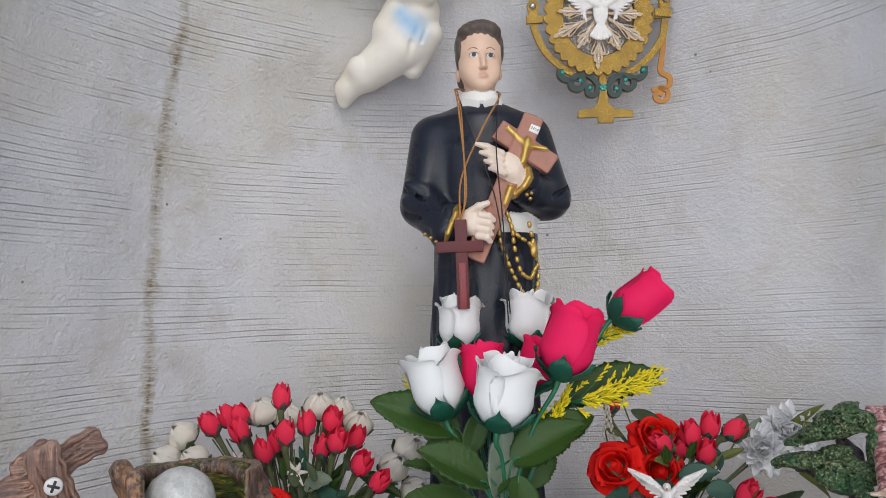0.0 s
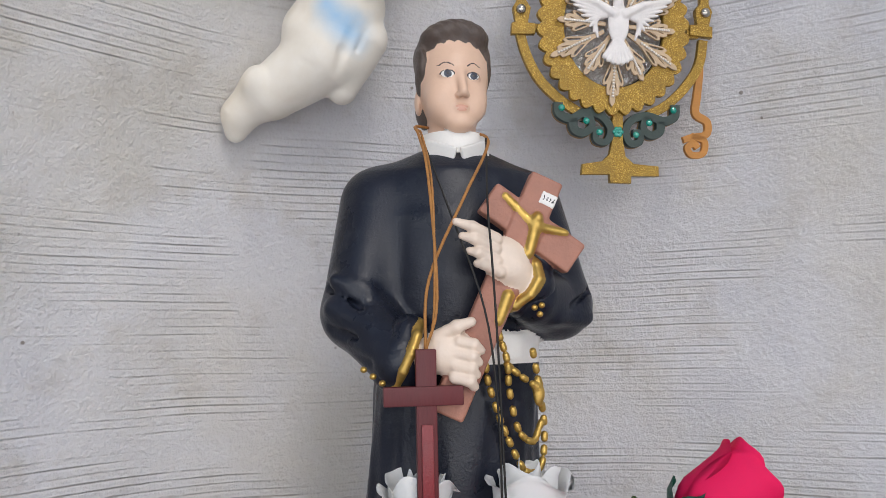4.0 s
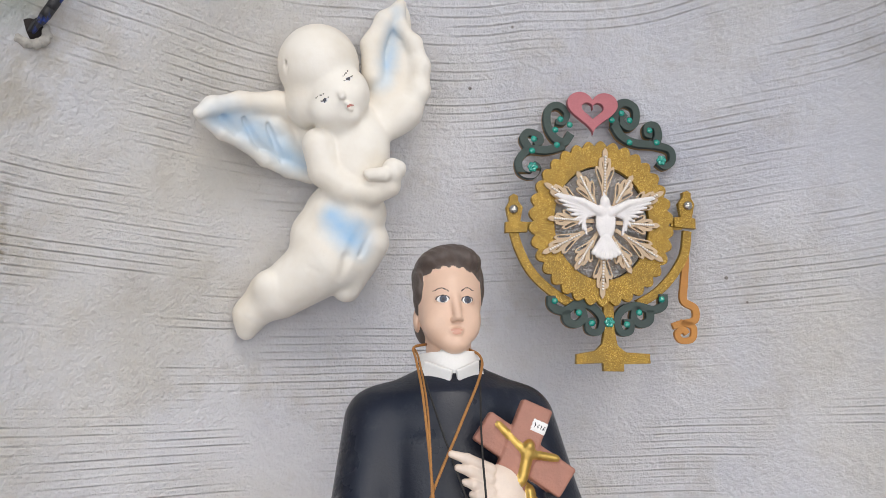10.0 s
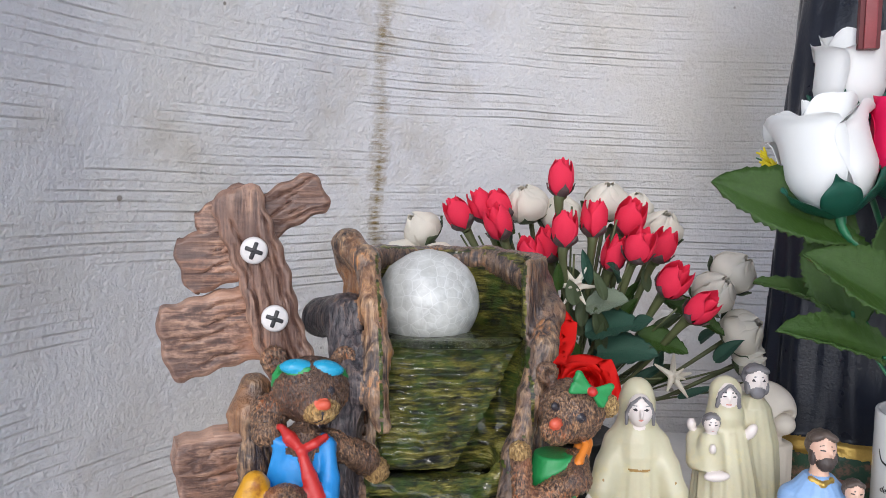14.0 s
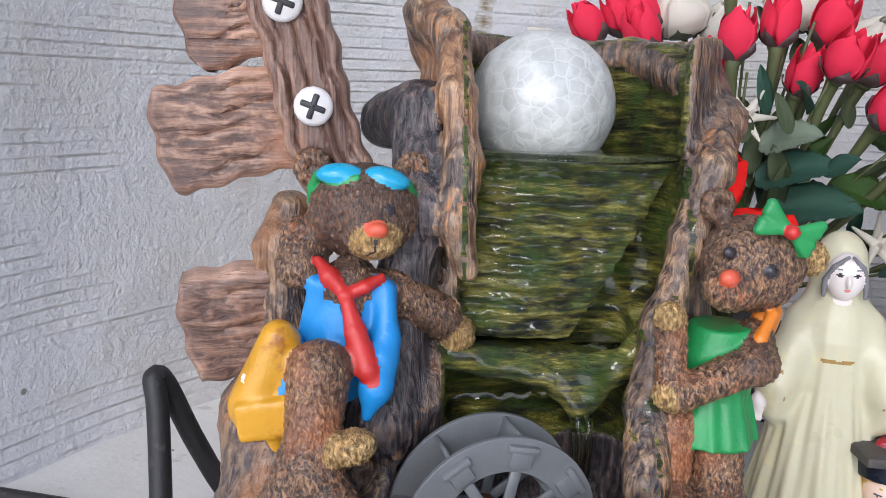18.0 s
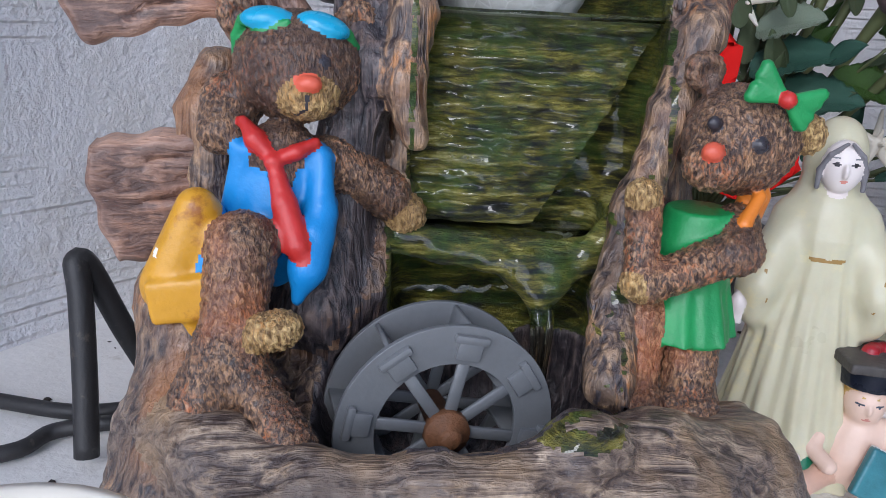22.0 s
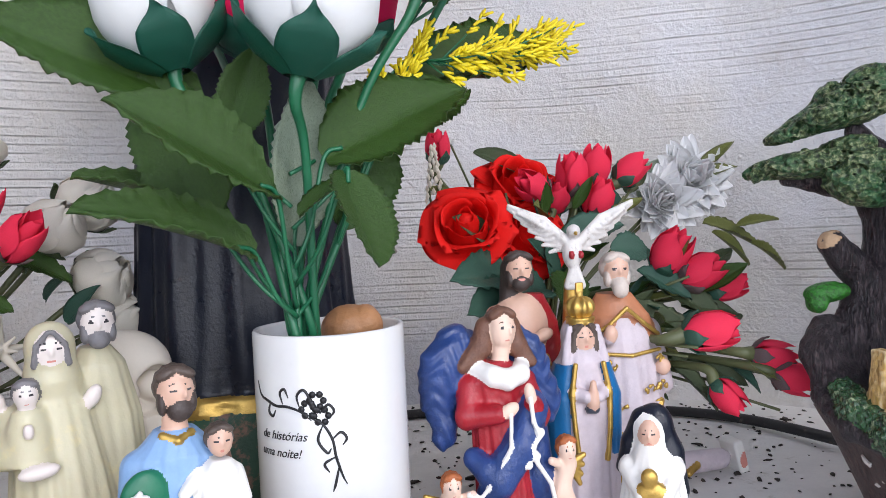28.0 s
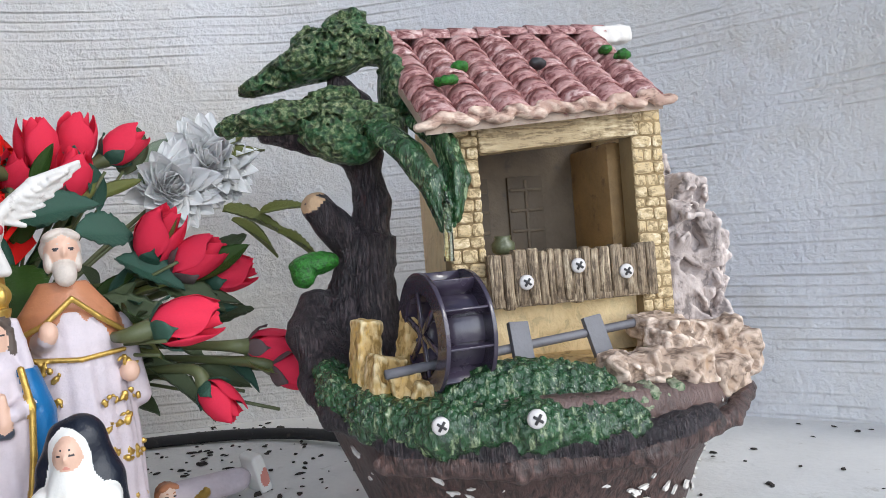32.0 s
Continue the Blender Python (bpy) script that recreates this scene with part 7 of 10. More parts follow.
    for k in range(seg):
        tf += [(k, k + 1, 2 * n + k + 1, 2 * n + k), (n + k, 3 * n + k, 3 * n + k + 1, n + k + 1), (k, n + k, n + k + 1, k + 1), (2 * n + k, 2 * n + k + 1, 3 * n + k + 1, 3 * n + k)]
    tm = mesh_of("tile", tv, tf, tile)
    cols, rows = 7, 7
    slope = math.degrees(math.atan2((r0 - e0).z, (r0 - e0).y))
    for i in range(cols):
        for j in range(rows):
            u, w = (i + 0.5) / cols, (j + 0.55) / rows
            c = e0.lerp(e1, u).lerp(r0.lerp(r1, u), w)
            yaw = -math.degrees(math.atan2((r0.lerp(r1, u) - e0.lerp(e1, u)).x, (r0 - e0).y))
            q = part("tile", tm, None, roof)
            q.matrix_basis = pose(c.x, c.y, c.z - 0.0022, slope - 2.5 + rr.uniform(-2, 2), rr.uniform(-4, 4), yaw + rr.uniform(-3, 3))
    for i in range(9):
        c = r0.lerp(r1, (i + 0.5) / 9)
        q = part("ridge_tile", tm, None, roof)
        q.matrix_basis = pose(c.x, c.y, c.z + 0.001, 0, -2 + rr.uniform(-5, 5), -90 + rr.uniform(-4, 4)) @ Matrix.Diagonal((0.77, 1.26, 0.81, 1))
    s = Sculpt()
    for i in range(15):
        c = e0.lerp(e1, i / 14) + Vector((0, -0.0035, -0.0015 + 0.0022 * abs(math.sin(math.pi * 7 * i / 14))))
        s.ell(tuple(c + Vector((0, 0, rr.uniform(-0.001, 0.001)))), (0.0072, 0.0030 + rr.uniform(0, 0.001), 0.0026 + rr.uniform(0, 0.0008)), 0, (0, rr.uniform(-12, 12), 0), k=0.002)
    sculpted("eave", [(s, 0.0010, 0.0008, 520.0)], [wood_resin("eave_plaster", (0.72, 0.56, 0.45), (0.36, 0.20, 0.15), (0.34, 0.16, 0.13), (16, 30, 30), 0.7, 0.0010, 0.56)], roof)["label"] = "chipped cream plaster eave"
    s = Sculpt()
    s.slab((0.072, 0.040, 0.2610), (0.014, 0.006, 0.0050), 0, (0, -4, 8), 0.002, 0.003)
    sculpted("ridge_end", [(s, 0.0012, 0.0008, 500.0)], [fleck], roof)
    for x, y, z, m2 in ((-0.048, -0.018, 0.224, grassm), (-0.038, -0.004, 0.234, grassm), (0.050, 0.006, 0.244, grassm), (0.058, -0.004, 0.238, grassm), (0.006, -0.006, 0.2345, slot)):
        s = Sculpt()
        for i in range(4):
            s.ell((x + rr.uniform(-0.004, 0.004), y + rr.uniform(-0.005, 0.005), z + rr.uniform(-0.001, 0.001)), (0.0035, 0.003, 0.0024), 0, k=0.001)
        sculpted("moss_tuft", [(s, 0.0009, 0.0006, 900.0)], [m2], roof)
    # water wheel on its shaft
    plum = paint("plum_plastic", (0.045, 0.034, 0.055), 0.25, 0.7, 60, 400, 0.0003, coat=0.4)
    greyw = paint("grey_paddle", (0.16, 0.155, 0.17), 0.5, 0.7, 90, 500, 0.0006)
    wh = part("wheel", bmesh.new(), plum, th, "dark plum plastic water wheel")
    wh.matrix_basis = pose(-0.066, -0.050, 0.1045, 0, 0, 99)
    ring = [(0.0275 * math.cos(2 * math.pi * i / 48), 0.0275 * math.sin(2 * math.pi * i / 48)) for i in range(48)]
    hole = [(0.0190 * math.cos(2 * math.pi * i / 40), 0.0190 * math.sin(2 * math.pi * i / 40)) for i in range(40)]
    for y in (-0.011, 0.011):
        plate(ring, 0.0016, plum, "rim", wh, "", 0.0002, holes=(hole,), m=pose(0, y, 0))
        for i in range(6):
            part("spoke", box_bm(0.003, 0.0016, 0.020, (0, 0, 0), 0.0003, pose(0, y, 0, 0, 60 * i + 10, 0) @ pose(0, 0, 0.011), 1), plum, wh)
    q, ff = lathe([(0.0195, -0.011), (0.0195, 0.011), (0.0185, 0.011), (0.0185, -0.011)], 40, True)
    part("drum", mesh_of("drum", [(x, z, y) for x, y, z in q], [k[::-1] for k in ff], plum), None, wh)
    for i in range(10):
        part("paddle", box_bm(0.0012, 0.0205, 0.009, (0, 0, 0), 0.0002, pose(0, 0, 0, 0, 36 * i + 8, 0) @ pose(0, 0, 0.0228), 1), plum, wh)
    tube("shaft", [(-0.096, -0.058, 0.090), (-0.03, -0.045, 0.0935), (0.046, -0.028, 0.097)], 0.0022, greyw, th, 8)
    for x, y, z, a in ((-0.030, -0.0475, 0.0955, 4), (0.013, -0.038, 0.0935, -6)):
        part("paddle_board", box_bm(0.0105, 0.003, 0.020, (0, 0, 0), 0.0006, pose(x, y, z, -18, a, 12)), greyw, th, "grey wooden paddle")


mill()

# ---- flowers ----
def aim(pos, axis, spin=0.0):
    """A pose at pos whose z runs along axis."""
    q = Vector(axis).normalized().to_track_quat("Z", "Y")
    return Matrix.Translation(pos) @ q.to_matrix().to_4x4() @ pose(0, 0, 0, 0, 0, spin)


PROFILES = {
    "bud": ([0, 0.12, 0.35, 0.65, 0.88, 1.0], [0.22, 0.66, 0.98, 0.92, 0.88, 0.98]),
    "flare": ([0, 0.12, 0.35, 0.65, 0.86, 1.0], [0.22, 0.68, 1.0, 0.96, 0.98, 1.16]),
    "inner": ([0, 0.2, 0.5, 0.8, 1.0], [0.2, 0.55, 0.68, 0.58, 0.50]),
    "tulip": ([0, 0.15, 0.45, 0.75, 1.0], [0.30, 0.80, 1.0, 0.92, 0.70]),
    "ball": ([0, 0.2, 0.5, 0.75, 0.92, 1.0], [0.30, 0.86, 1.0, 0.86, 0.50, 0.26]),
    "ballin": ([0, 0.2, 0.5, 0.8, 1.0], [0.2, 0.55, 0.66, 0.5, 0.25]),
    "open": ([0, 0.2, 0.45, 0.7, 0.9, 1.0], [0.15, 0.45, 0.80, 1.15, 1.45, 1.62]),
    "calyx": ([0, 0.3, 0.6, 1.0], [0.25, 0.72, 1.0, 1.10])}
PETALS = {}


def petal_mesh(kind, wide, var, mat):
    key = (kind, wide, var, mat.name)
    if key in PETALS:
        return PETALS[key]
    pv, pr = PROFILES[kind]
    rr = random.Random(len(kind) * 31 + var * 7 + int(wide))
    nu, nv = 11, 11
    ph = [rr.uniform(0, 6.28) for _ in range(4)]
    v = []
    for side in (0, 1):
        for j in range(nv):
            w = j / (nv - 1)
            r0 = float(np.interp(w, pv, pr))
            if kind == "calyx":
                half = wide * (1 - 0.93 * w ** 1.2)
            else:
                half = wide * (0.60 + 0.40 * math.sin(min(1.0, w * 1.25) * math.pi / 2)) * (1 - 0.30 * w ** 7)
            if kind == "tulip":
                half *= 1 - 0.72 * w ** 4
            for i in range(nu):
                u = 2 * i / (nu - 1) - 1
                r = r0 * (1 + 0.05 * u * w) + 0.05 * w * w * math.sin(3 * u + ph[0]) + 0.09 * abs(u) ** 3 * w ** 2 * (0 if kind in ("calyx", "inner", "ballin") else 1)
                z = w * (1 - 0.13 * u * u * (w ** 2)) + 0.035 * w ** 3 * math.sin(4.1 * u + ph[1])
                if kind in ("flare",):
                    z -= 0.07 * max(0, w - 0.86) / 0.14
                if kind == "open":
                    z = 0.75 * math.sin(w * 1.7) * 0.9 + 0.10 * w ** 2 * math.sin(2.6 * u + ph[2])
                r -= 0.022 * side
                a = radians(half * u)
                v.append((r * math.sin(a), -r * math.cos(a), z))
    f = []
    N = nu * nv
    for j in range(nv - 1):
        for i in range(nu - 1):
            a, b, c, d = j * nu + i, j * nu + i + 1, (j + 1) * nu + i + 1, (j + 1) * nu + i
            f += [(a, b, c, d), (a + N, d + N, c + N, b + N)]
    for j in range(nv - 1):
        for i in (0, nu - 1):
            a, b = j * nu + i, (j + 1) * nu + i
            f.append((a, b, b + N, a + N))
    for i in range(nu - 1):
        a = (nv - 1) * nu + i
        f.append((a, a + 1, a + 1 + N, a + N))
    PETALS[key] = mesh_of("petal", v, f, mat)
    return PETALS[key]


KINDS = {
    "rose": [(3, 78, "inner", 0.62, 1.0), (3, 80, "bud", 0.84, 1.0), (3, 74, "flare", 1.0, 0.96)],
    "rosebud": [(3, 78, "inner", 0.66, 0.99), (3, 80, "bud", 0.88, 1.0), (3, 76, "bud", 1.0, 0.94)],
    "bud": [(3, 70, "inner", 0.85, 0.98), (3, 72, "tulip", 1.0, 1.0)],
    "ranunculus": [(3, 80, "ballin", 0.95, 0.95), (4, 70, "ball", 0.84, 0.97), (5, 60, "ball", 1.0, 0.92)],
    "open_rose": [(3, 80, "inner", 0.55, 0.95), (3, 76, "bud", 0.72, 0.90), (4, 62, "flare", 0.92, 0.80), (5, 58, "open", 0.95, 0.62)]}
SEED = random.Random(41)


def bloom(parent, name, kind, base, axis, R, H, mat, cal=None, label="", spin=None):
    """A flower head as a part: its heart, with a petal each and the sepals as sub-parts."""
    spin = SEED.uniform(0, 360) if spin is None else spin
    s, ff = lathe([(0.12, 0.02), (0.42, 0.25), (0.42, 0.62), (0.12, 0.84)], 12)
    key = ("heart", mat.name)
    if key not in PETALS:
        PETALS[key] = mesh_of("heart", s, ff, mat)
    hd = part(name, PETALS[key], None, parent, label)
    hd.matrix_basis = aim(base, axis, spin) @ Matrix.Diagonal((R, R, H, 1))
    for li, (n, wide, prof, rs, hs) in enumerate(KINDS[kind]):
        for k in range(n):
            q = part("petal", petal_mesh(prof, wide, (k + li) % 3, mat), None, hd)
            q.matrix_basis = pose(0, 0, 0, 0, 0, 360 * k / n + 47 * li + SEED.uniform(-9, 9)) @ Matrix.Diagonal((rs * SEED.uniform(0.95, 1.05), rs, hs * SEED.uniform(0.96, 1.03), 1))
    if cal is not None:
        n = 5 if kind in ("rose", "rosebud", "open_rose") else 4
        for k in range(n):
            q = part("sepal", petal_mesh("calyx", 46, k % 2, cal), None, hd)
            q.matrix_basis = pose(0, 0, -0.02, 0, 0, 360 * k / n + 20) @ Matrix.Diagonal((1.03, 1.03, 0.34 if n == 5 else 0.40, 1))
    return hd


LEAVES = {}


def leaf_mesh(teeth, bend, curl, mat, var=0):
    key = (teeth, bend, curl, mat.name, var)
    if key in LEAVES:
        return LEAVES[key]
    nu, nv = 9, 40
    rr = random.Random(var + 5)
    ph = rr.uniform(0, 6)
    v, f = [], []
    for side in (0, 1):
        for j in range(nv):
            w = j / (nv - 1)
            base = math.sin(math.pi * min(1, (0.02 + 0.98 * w) ** 0.85)) ** 0.75 * 0.5
            tooth = (1 - 0.16 * ((w * teeth) % 1.0)) if teeth else 1.0
            for i in range(nu):
                u = 2 * i / (nu - 1) - 1
                edge = tooth if abs(u) > 0.9 else 1 - (1 - tooth) * 0.4 * abs(u)
                x = u * base * edge
                z = abs(u) * base * curl + 0.012 * math.cos((w * 9 - abs(u) * 1.6) * 2 * math.pi) * abs(u) * (1 if teeth else 0.3) + 0.03 * math.sin(5 * w + ph) * u
                z += bend * (w ** 2) - (0.010 if abs(u) < 0.05 else 0)
                y = w * (1 - 0.35 * abs(bend) * w)
                v.append((x, y, z - 0.012 * side))
    N = nu * nv
    for j in range(nv - 1):
        for i in range(nu - 1):
            a, b, c, d = j * nu + i, j * nu + i + 1, (j + 1) * nu + i + 1, (j + 1) * nu + i
            f += [(a, b, c, d), (a + N, d + N, c + N, b + N)]
        for i in (0, nu - 1):
            a, b = j * nu + i, (j + 1) * nu + i
            f.append((a, b, b + N, a + N))
    LEAVES[key] = mesh_of("leaf", v, f, mat)
    return LEAVES[key]


def leaf(parent, base, tip, width, mat, up=(0, -0.5, 1), teeth=16, bend=-0.1, curl=0.25, var=0, label=""):
    b, t = Vector(base), Vector(tip)
    y = (t - b)
    L = y.length
    y.normalize()
    z = Vector(up) - y * Vector(up).dot(y)
    z.normalize()
    x = y.cross(z)
    m = Matrix((x, y, z)).transposed().to_4x4()
    q = part("leaf", leaf_mesh(teeth, bend, curl, mat, var), None, parent, label)
    q.matrix_basis = Matrix.Translation(b) @ m @ Matrix.Diagonal((width, L, L, 1))
    return q


def cloth(name, col, rough=0.6, dark=0.85, trans=0.30):
    m = paint(name, col, rough, dark, 30, 900, 0.0003)
    b = m.node_tree.nodes["Principled BSDF"]
    b.inputs["Specular IOR Level"].default_value = 0.2
    t = m.node_tree
    tr, mx = t.nodes.new("ShaderNodeBsdfTranslucent"), t.nodes.new("ShaderNodeMixShader")
    tr.inputs["Color"].default_value, mx.inputs[0].default_value = (*col, 1), trans
    t.links.new(b.outputs[0], mx.inputs[1])
    t.links.new(tr.outputs[0], mx.inputs[2])
    t.links.new(mx.outputs[0], t.nodes["Material Output"].inputs["Surface"])
    return m


RW = cloth("white_petal", (0.96, 0.965, 0.95), 0.6, 0.98, 0.30)
RK = cloth("chrysanthemum_petal", (0.95, 0.95, 0.95), 0.6, 0.99, 0.15)
RP = cloth("pink_petal", (0.98, 0.020, 0.150), 0.55, 0.94, 0.36)
RR = cloth("red_petal", (0.97, 0.016, 0.012), 0.55, 0.9)
RB = cloth("coral_bud_petal", (0.97, 0.045, 0.11), 0.55, 0.85)
RC = cloth("cream_petal", (0.92, 0.86, 0.76), 0.6, 0.88)
GC = paint("emerald_plastic", (0.005, 0.09, 0.055), 0.4, 0.7, 60, 500, 0.0003)
GS = paint("green_stem_plastic", (0.015, 0.14, 0.06), 0.35, 0.8, 60, 500, 0.0002)
GL = paint("dark_leaf", (0.040, 0.090, 0.014), 0.36, 0.6, 40, 600, 0.0005)
GL.node_tree.nodes["Principled BSDF"].inputs["Specular IOR Level"].default_value = 0.35
GO = paint("olive_leaf", (0.075, 0.105, 0.045), 0.5, 0.6, 60, 600, 0.0004)
GM = paint("teal_leaf", (0.035, 0.105, 0.07), 0.5, 0.6, 60, 600, 0.0004)
GY = paint("yellow_green_leaf", (0.17, 0.19, 0.045), 0.5, 0.6, 60, 600, 0.0004)
GB = paint("silvery_leaf_back", (0.25, 0.31, 0.22), 0.3, 0.6, 80, 600, 0.0006)
CP = paint("mauve_calyx", (0.13, 0.085, 0.085), 0.6, 0.6, 80, 600, 0.0004)
ST = paint("olive_stem", (0.10, 0.115, 0.045), 0.5, 0.7, 80, 600, 0.0003)
YF = paint("yellow_floret", (0.84, 0.68, 0.01), 0.5, 0.8, 200, 800, 0.0003)


# ---- tumbler with the tall roses ----
def tumbler():
    th = thing("tumbler", pose(0.066, 0.800, 0), "tall white printed tumbler with black flourishes, used as a vase", "tumbler")
    china = paint("white_glaze", (0.72, 0.72, 0.72), 0.22, 0.97, 12, 200, 0.0, coat=0.3)
    ink = paint("black_ink", (0.012, 0.012, 0.014), 0.4, 0.9, 60, 400, 0.0)
    R = 0.0372
    prof = [(0.002, 0.0), (0.0345, 0.0), (0.0362, 0.002), (R, 0.03), (R, 0.1400), (R - 0.0006, 0.1412), (R - 0.0022, 0.1412), (R - 0.0028, 0.1400), (R - 0.0030, 0.008), (0.002, 0.006)]
    vv, ff = lathe(prof, 72, True)
    part("body", mesh_of("body", vv, ff, china), None, th)

    def on(arc, z, out=0.0003):
        a = radians(arc)
        return ((R + out) * math.sin(a), -(R + out) * math.cos(a), z)

    def stroke(pts, w=0.0007):
        line = smooth_line([(x, 0, z) for x, z in pts], 6)
        ws = list(np.interp(np.linspace(0, 1, len(line)), [0, 0.3, 0.7, 1], [w * 0.4, w, w, w * 0.35]))
        v, f = tube_data([on(p.x, p.z, 0.0) for p in line], ws, 6)
        part("flourish", mesh_of("flourish", v, f, ink), None, th, "black printed scroll")
    for pts in ([(-79, 0.119), (-74, 0.113), (-66, 0.111), (-56, 0.109), (-46, 0.109), (-36, 0.107), (-28, 0.103)],
                [(-62, 0.111), (-64, 0.106), (-60, 0.104), (-57, 0.107)], [(-50, 0.110), (-52, 0.115), (-48, 0.117), (-45, 0.113)],
                [(-36, 0.108), (-38, 0.114), (-33, 0.117), (-29, 0.113), (-32, 0.111)], [(-28, 0.104), (-20, 0.101), (-14, 0.094), (-12, 0.086), (-8, 0.077), (-5, 0.073)],
                [(-14, 0.094), (-8, 0.097), (-4, 0.094), (-7, 0.091)], [(-20, 0.101), (-24, 0.094), (-18, 0.088), (-15, 0.090)], [(-12, 0.086), (-20, 0.083), (-17, 0.079)],
                [(-22, 0.106), (-16, 0.110), (-12, 0.107), (-15, 0.104)], [(-10, 0.082), (-13, 0.074), (-15, 0.070)],
                [(-84, 0.030), (-76, 0.026), (-66, 0.028), (-56, 0.026), (-46, 0.021), (-40, 0.020)], [(-66, 0.028), (-60, 0.034), (-54, 0.031), (-58, 0.029)], [(-76, 0.026), (-72, 0.018), (-62, 0.016), (-52, 0.012)], [(-80, 0.04), (-74, 0.044), (-70, 0.038), (-76, 0.034)]):
        stroke(pts)
    for cx, cz in ((-30, 0.108), (-24, 0.112), (-21, 0.105), (-72, 0.036)):
        for k in range(6):
            a = 1.047 * k
            p0 = on(cx + 5 * math.cos(a), cz + 0.0032 * math.sin(a), 0.0)
            v, f = lathe([(0.0005, -0.0003), (0.0017, 0.0), (0.0005, 0.0003)], 8)
            m = aim(p0, (p0[0], p0[1], 0))
            part("printed_petal", mesh_of("printed_petal", [m @ Vector(q) for q in v], f, ink), None, th)

    def words(text, arc, z, size, shear=0.35):
        cu = bpy.data.curves.new("words", "FONT")
        cu.body, cu.size, cu.shear, cu.align_x, cu.extrude = text, size, shear, "RIGHT", 0.00012
        ob = bpy.data.objects.new("words", cu)
        scene.collection.objects.link(ob)
        me = bpy.data.meshes.new_from_object(ob.evaluated_get(bpy.context.evaluated_depsgraph_get()))
        bpy.data.objects.remove(ob)
        for q in me.vertices:
            q.co = on(arc + math.degrees(q.co.x / R), z + q.co.y, 0.0002 + q.co.z)
        me.materials.clear()
        me.materials.append(ink)
        part("lettering", me, None, th, "black printed lettering")
    words("de histórias", -32, 0.0935, 0.0058)
    words("uma noite!", -37, 0.0855, 0.0058)
    words("70 anos", -44, 0.0440, 0.0056, 0.0)
    # the name and the date as plain bars
    for arc, z, w, h in ((-52, 0.0590, 0.026, 0.0050), (-50, 0.0380, 0.016, 0.0018)):
        vs, fs = [], []
        for i in range(13):
            a = arc + math.degrees((i / 12 - 0.5) * w / R)
            for zz, o in ((z - h / 2, 0.0), (z + h / 2, 0.0), (z + h / 2, 0.0004), (z - h / 2, 0.0004)):
                vs.append(on(a, zz, o))
            if i:
                b = 4 * (i - 1)
                fs += [(b + k, b + (k + 1) % 4, b + 4 + (k + 1) % 4, b + 4 + k) for k in range(4)]
        fs += [(0, 1, 2, 3), (48, 51, 50, 49)]
        part("printed_bar", mesh_of("printed_bar", vs, fs, ink), None, th, "black printed bar")
    nt = Sculpt()
    nt.ell((0, 0, 0), (0.0150, 0.0135, 0.0130), 0)
    nt.ell((0.007, -0.004, 0.002), (0.009, 0.011, 0.011), 0, k=0.001)
    nt.cap((0, 0.0, 0), (0, 0, -0.10), 0.006, 0.006, 0)
    ob = sculpted("brown_knob", [(nt, 0.0013, 0.0004, 500.0)], [paint("tan_clay", (0.42, 0.20, 0.085), 0.5, 0.7, 60, 500, 0.0008)], m=pose(0.080, 0.812, 0.1365))
    tagged(ob, "tan brown clay knob standing inside the white tumbler", "knob")


tumbler()


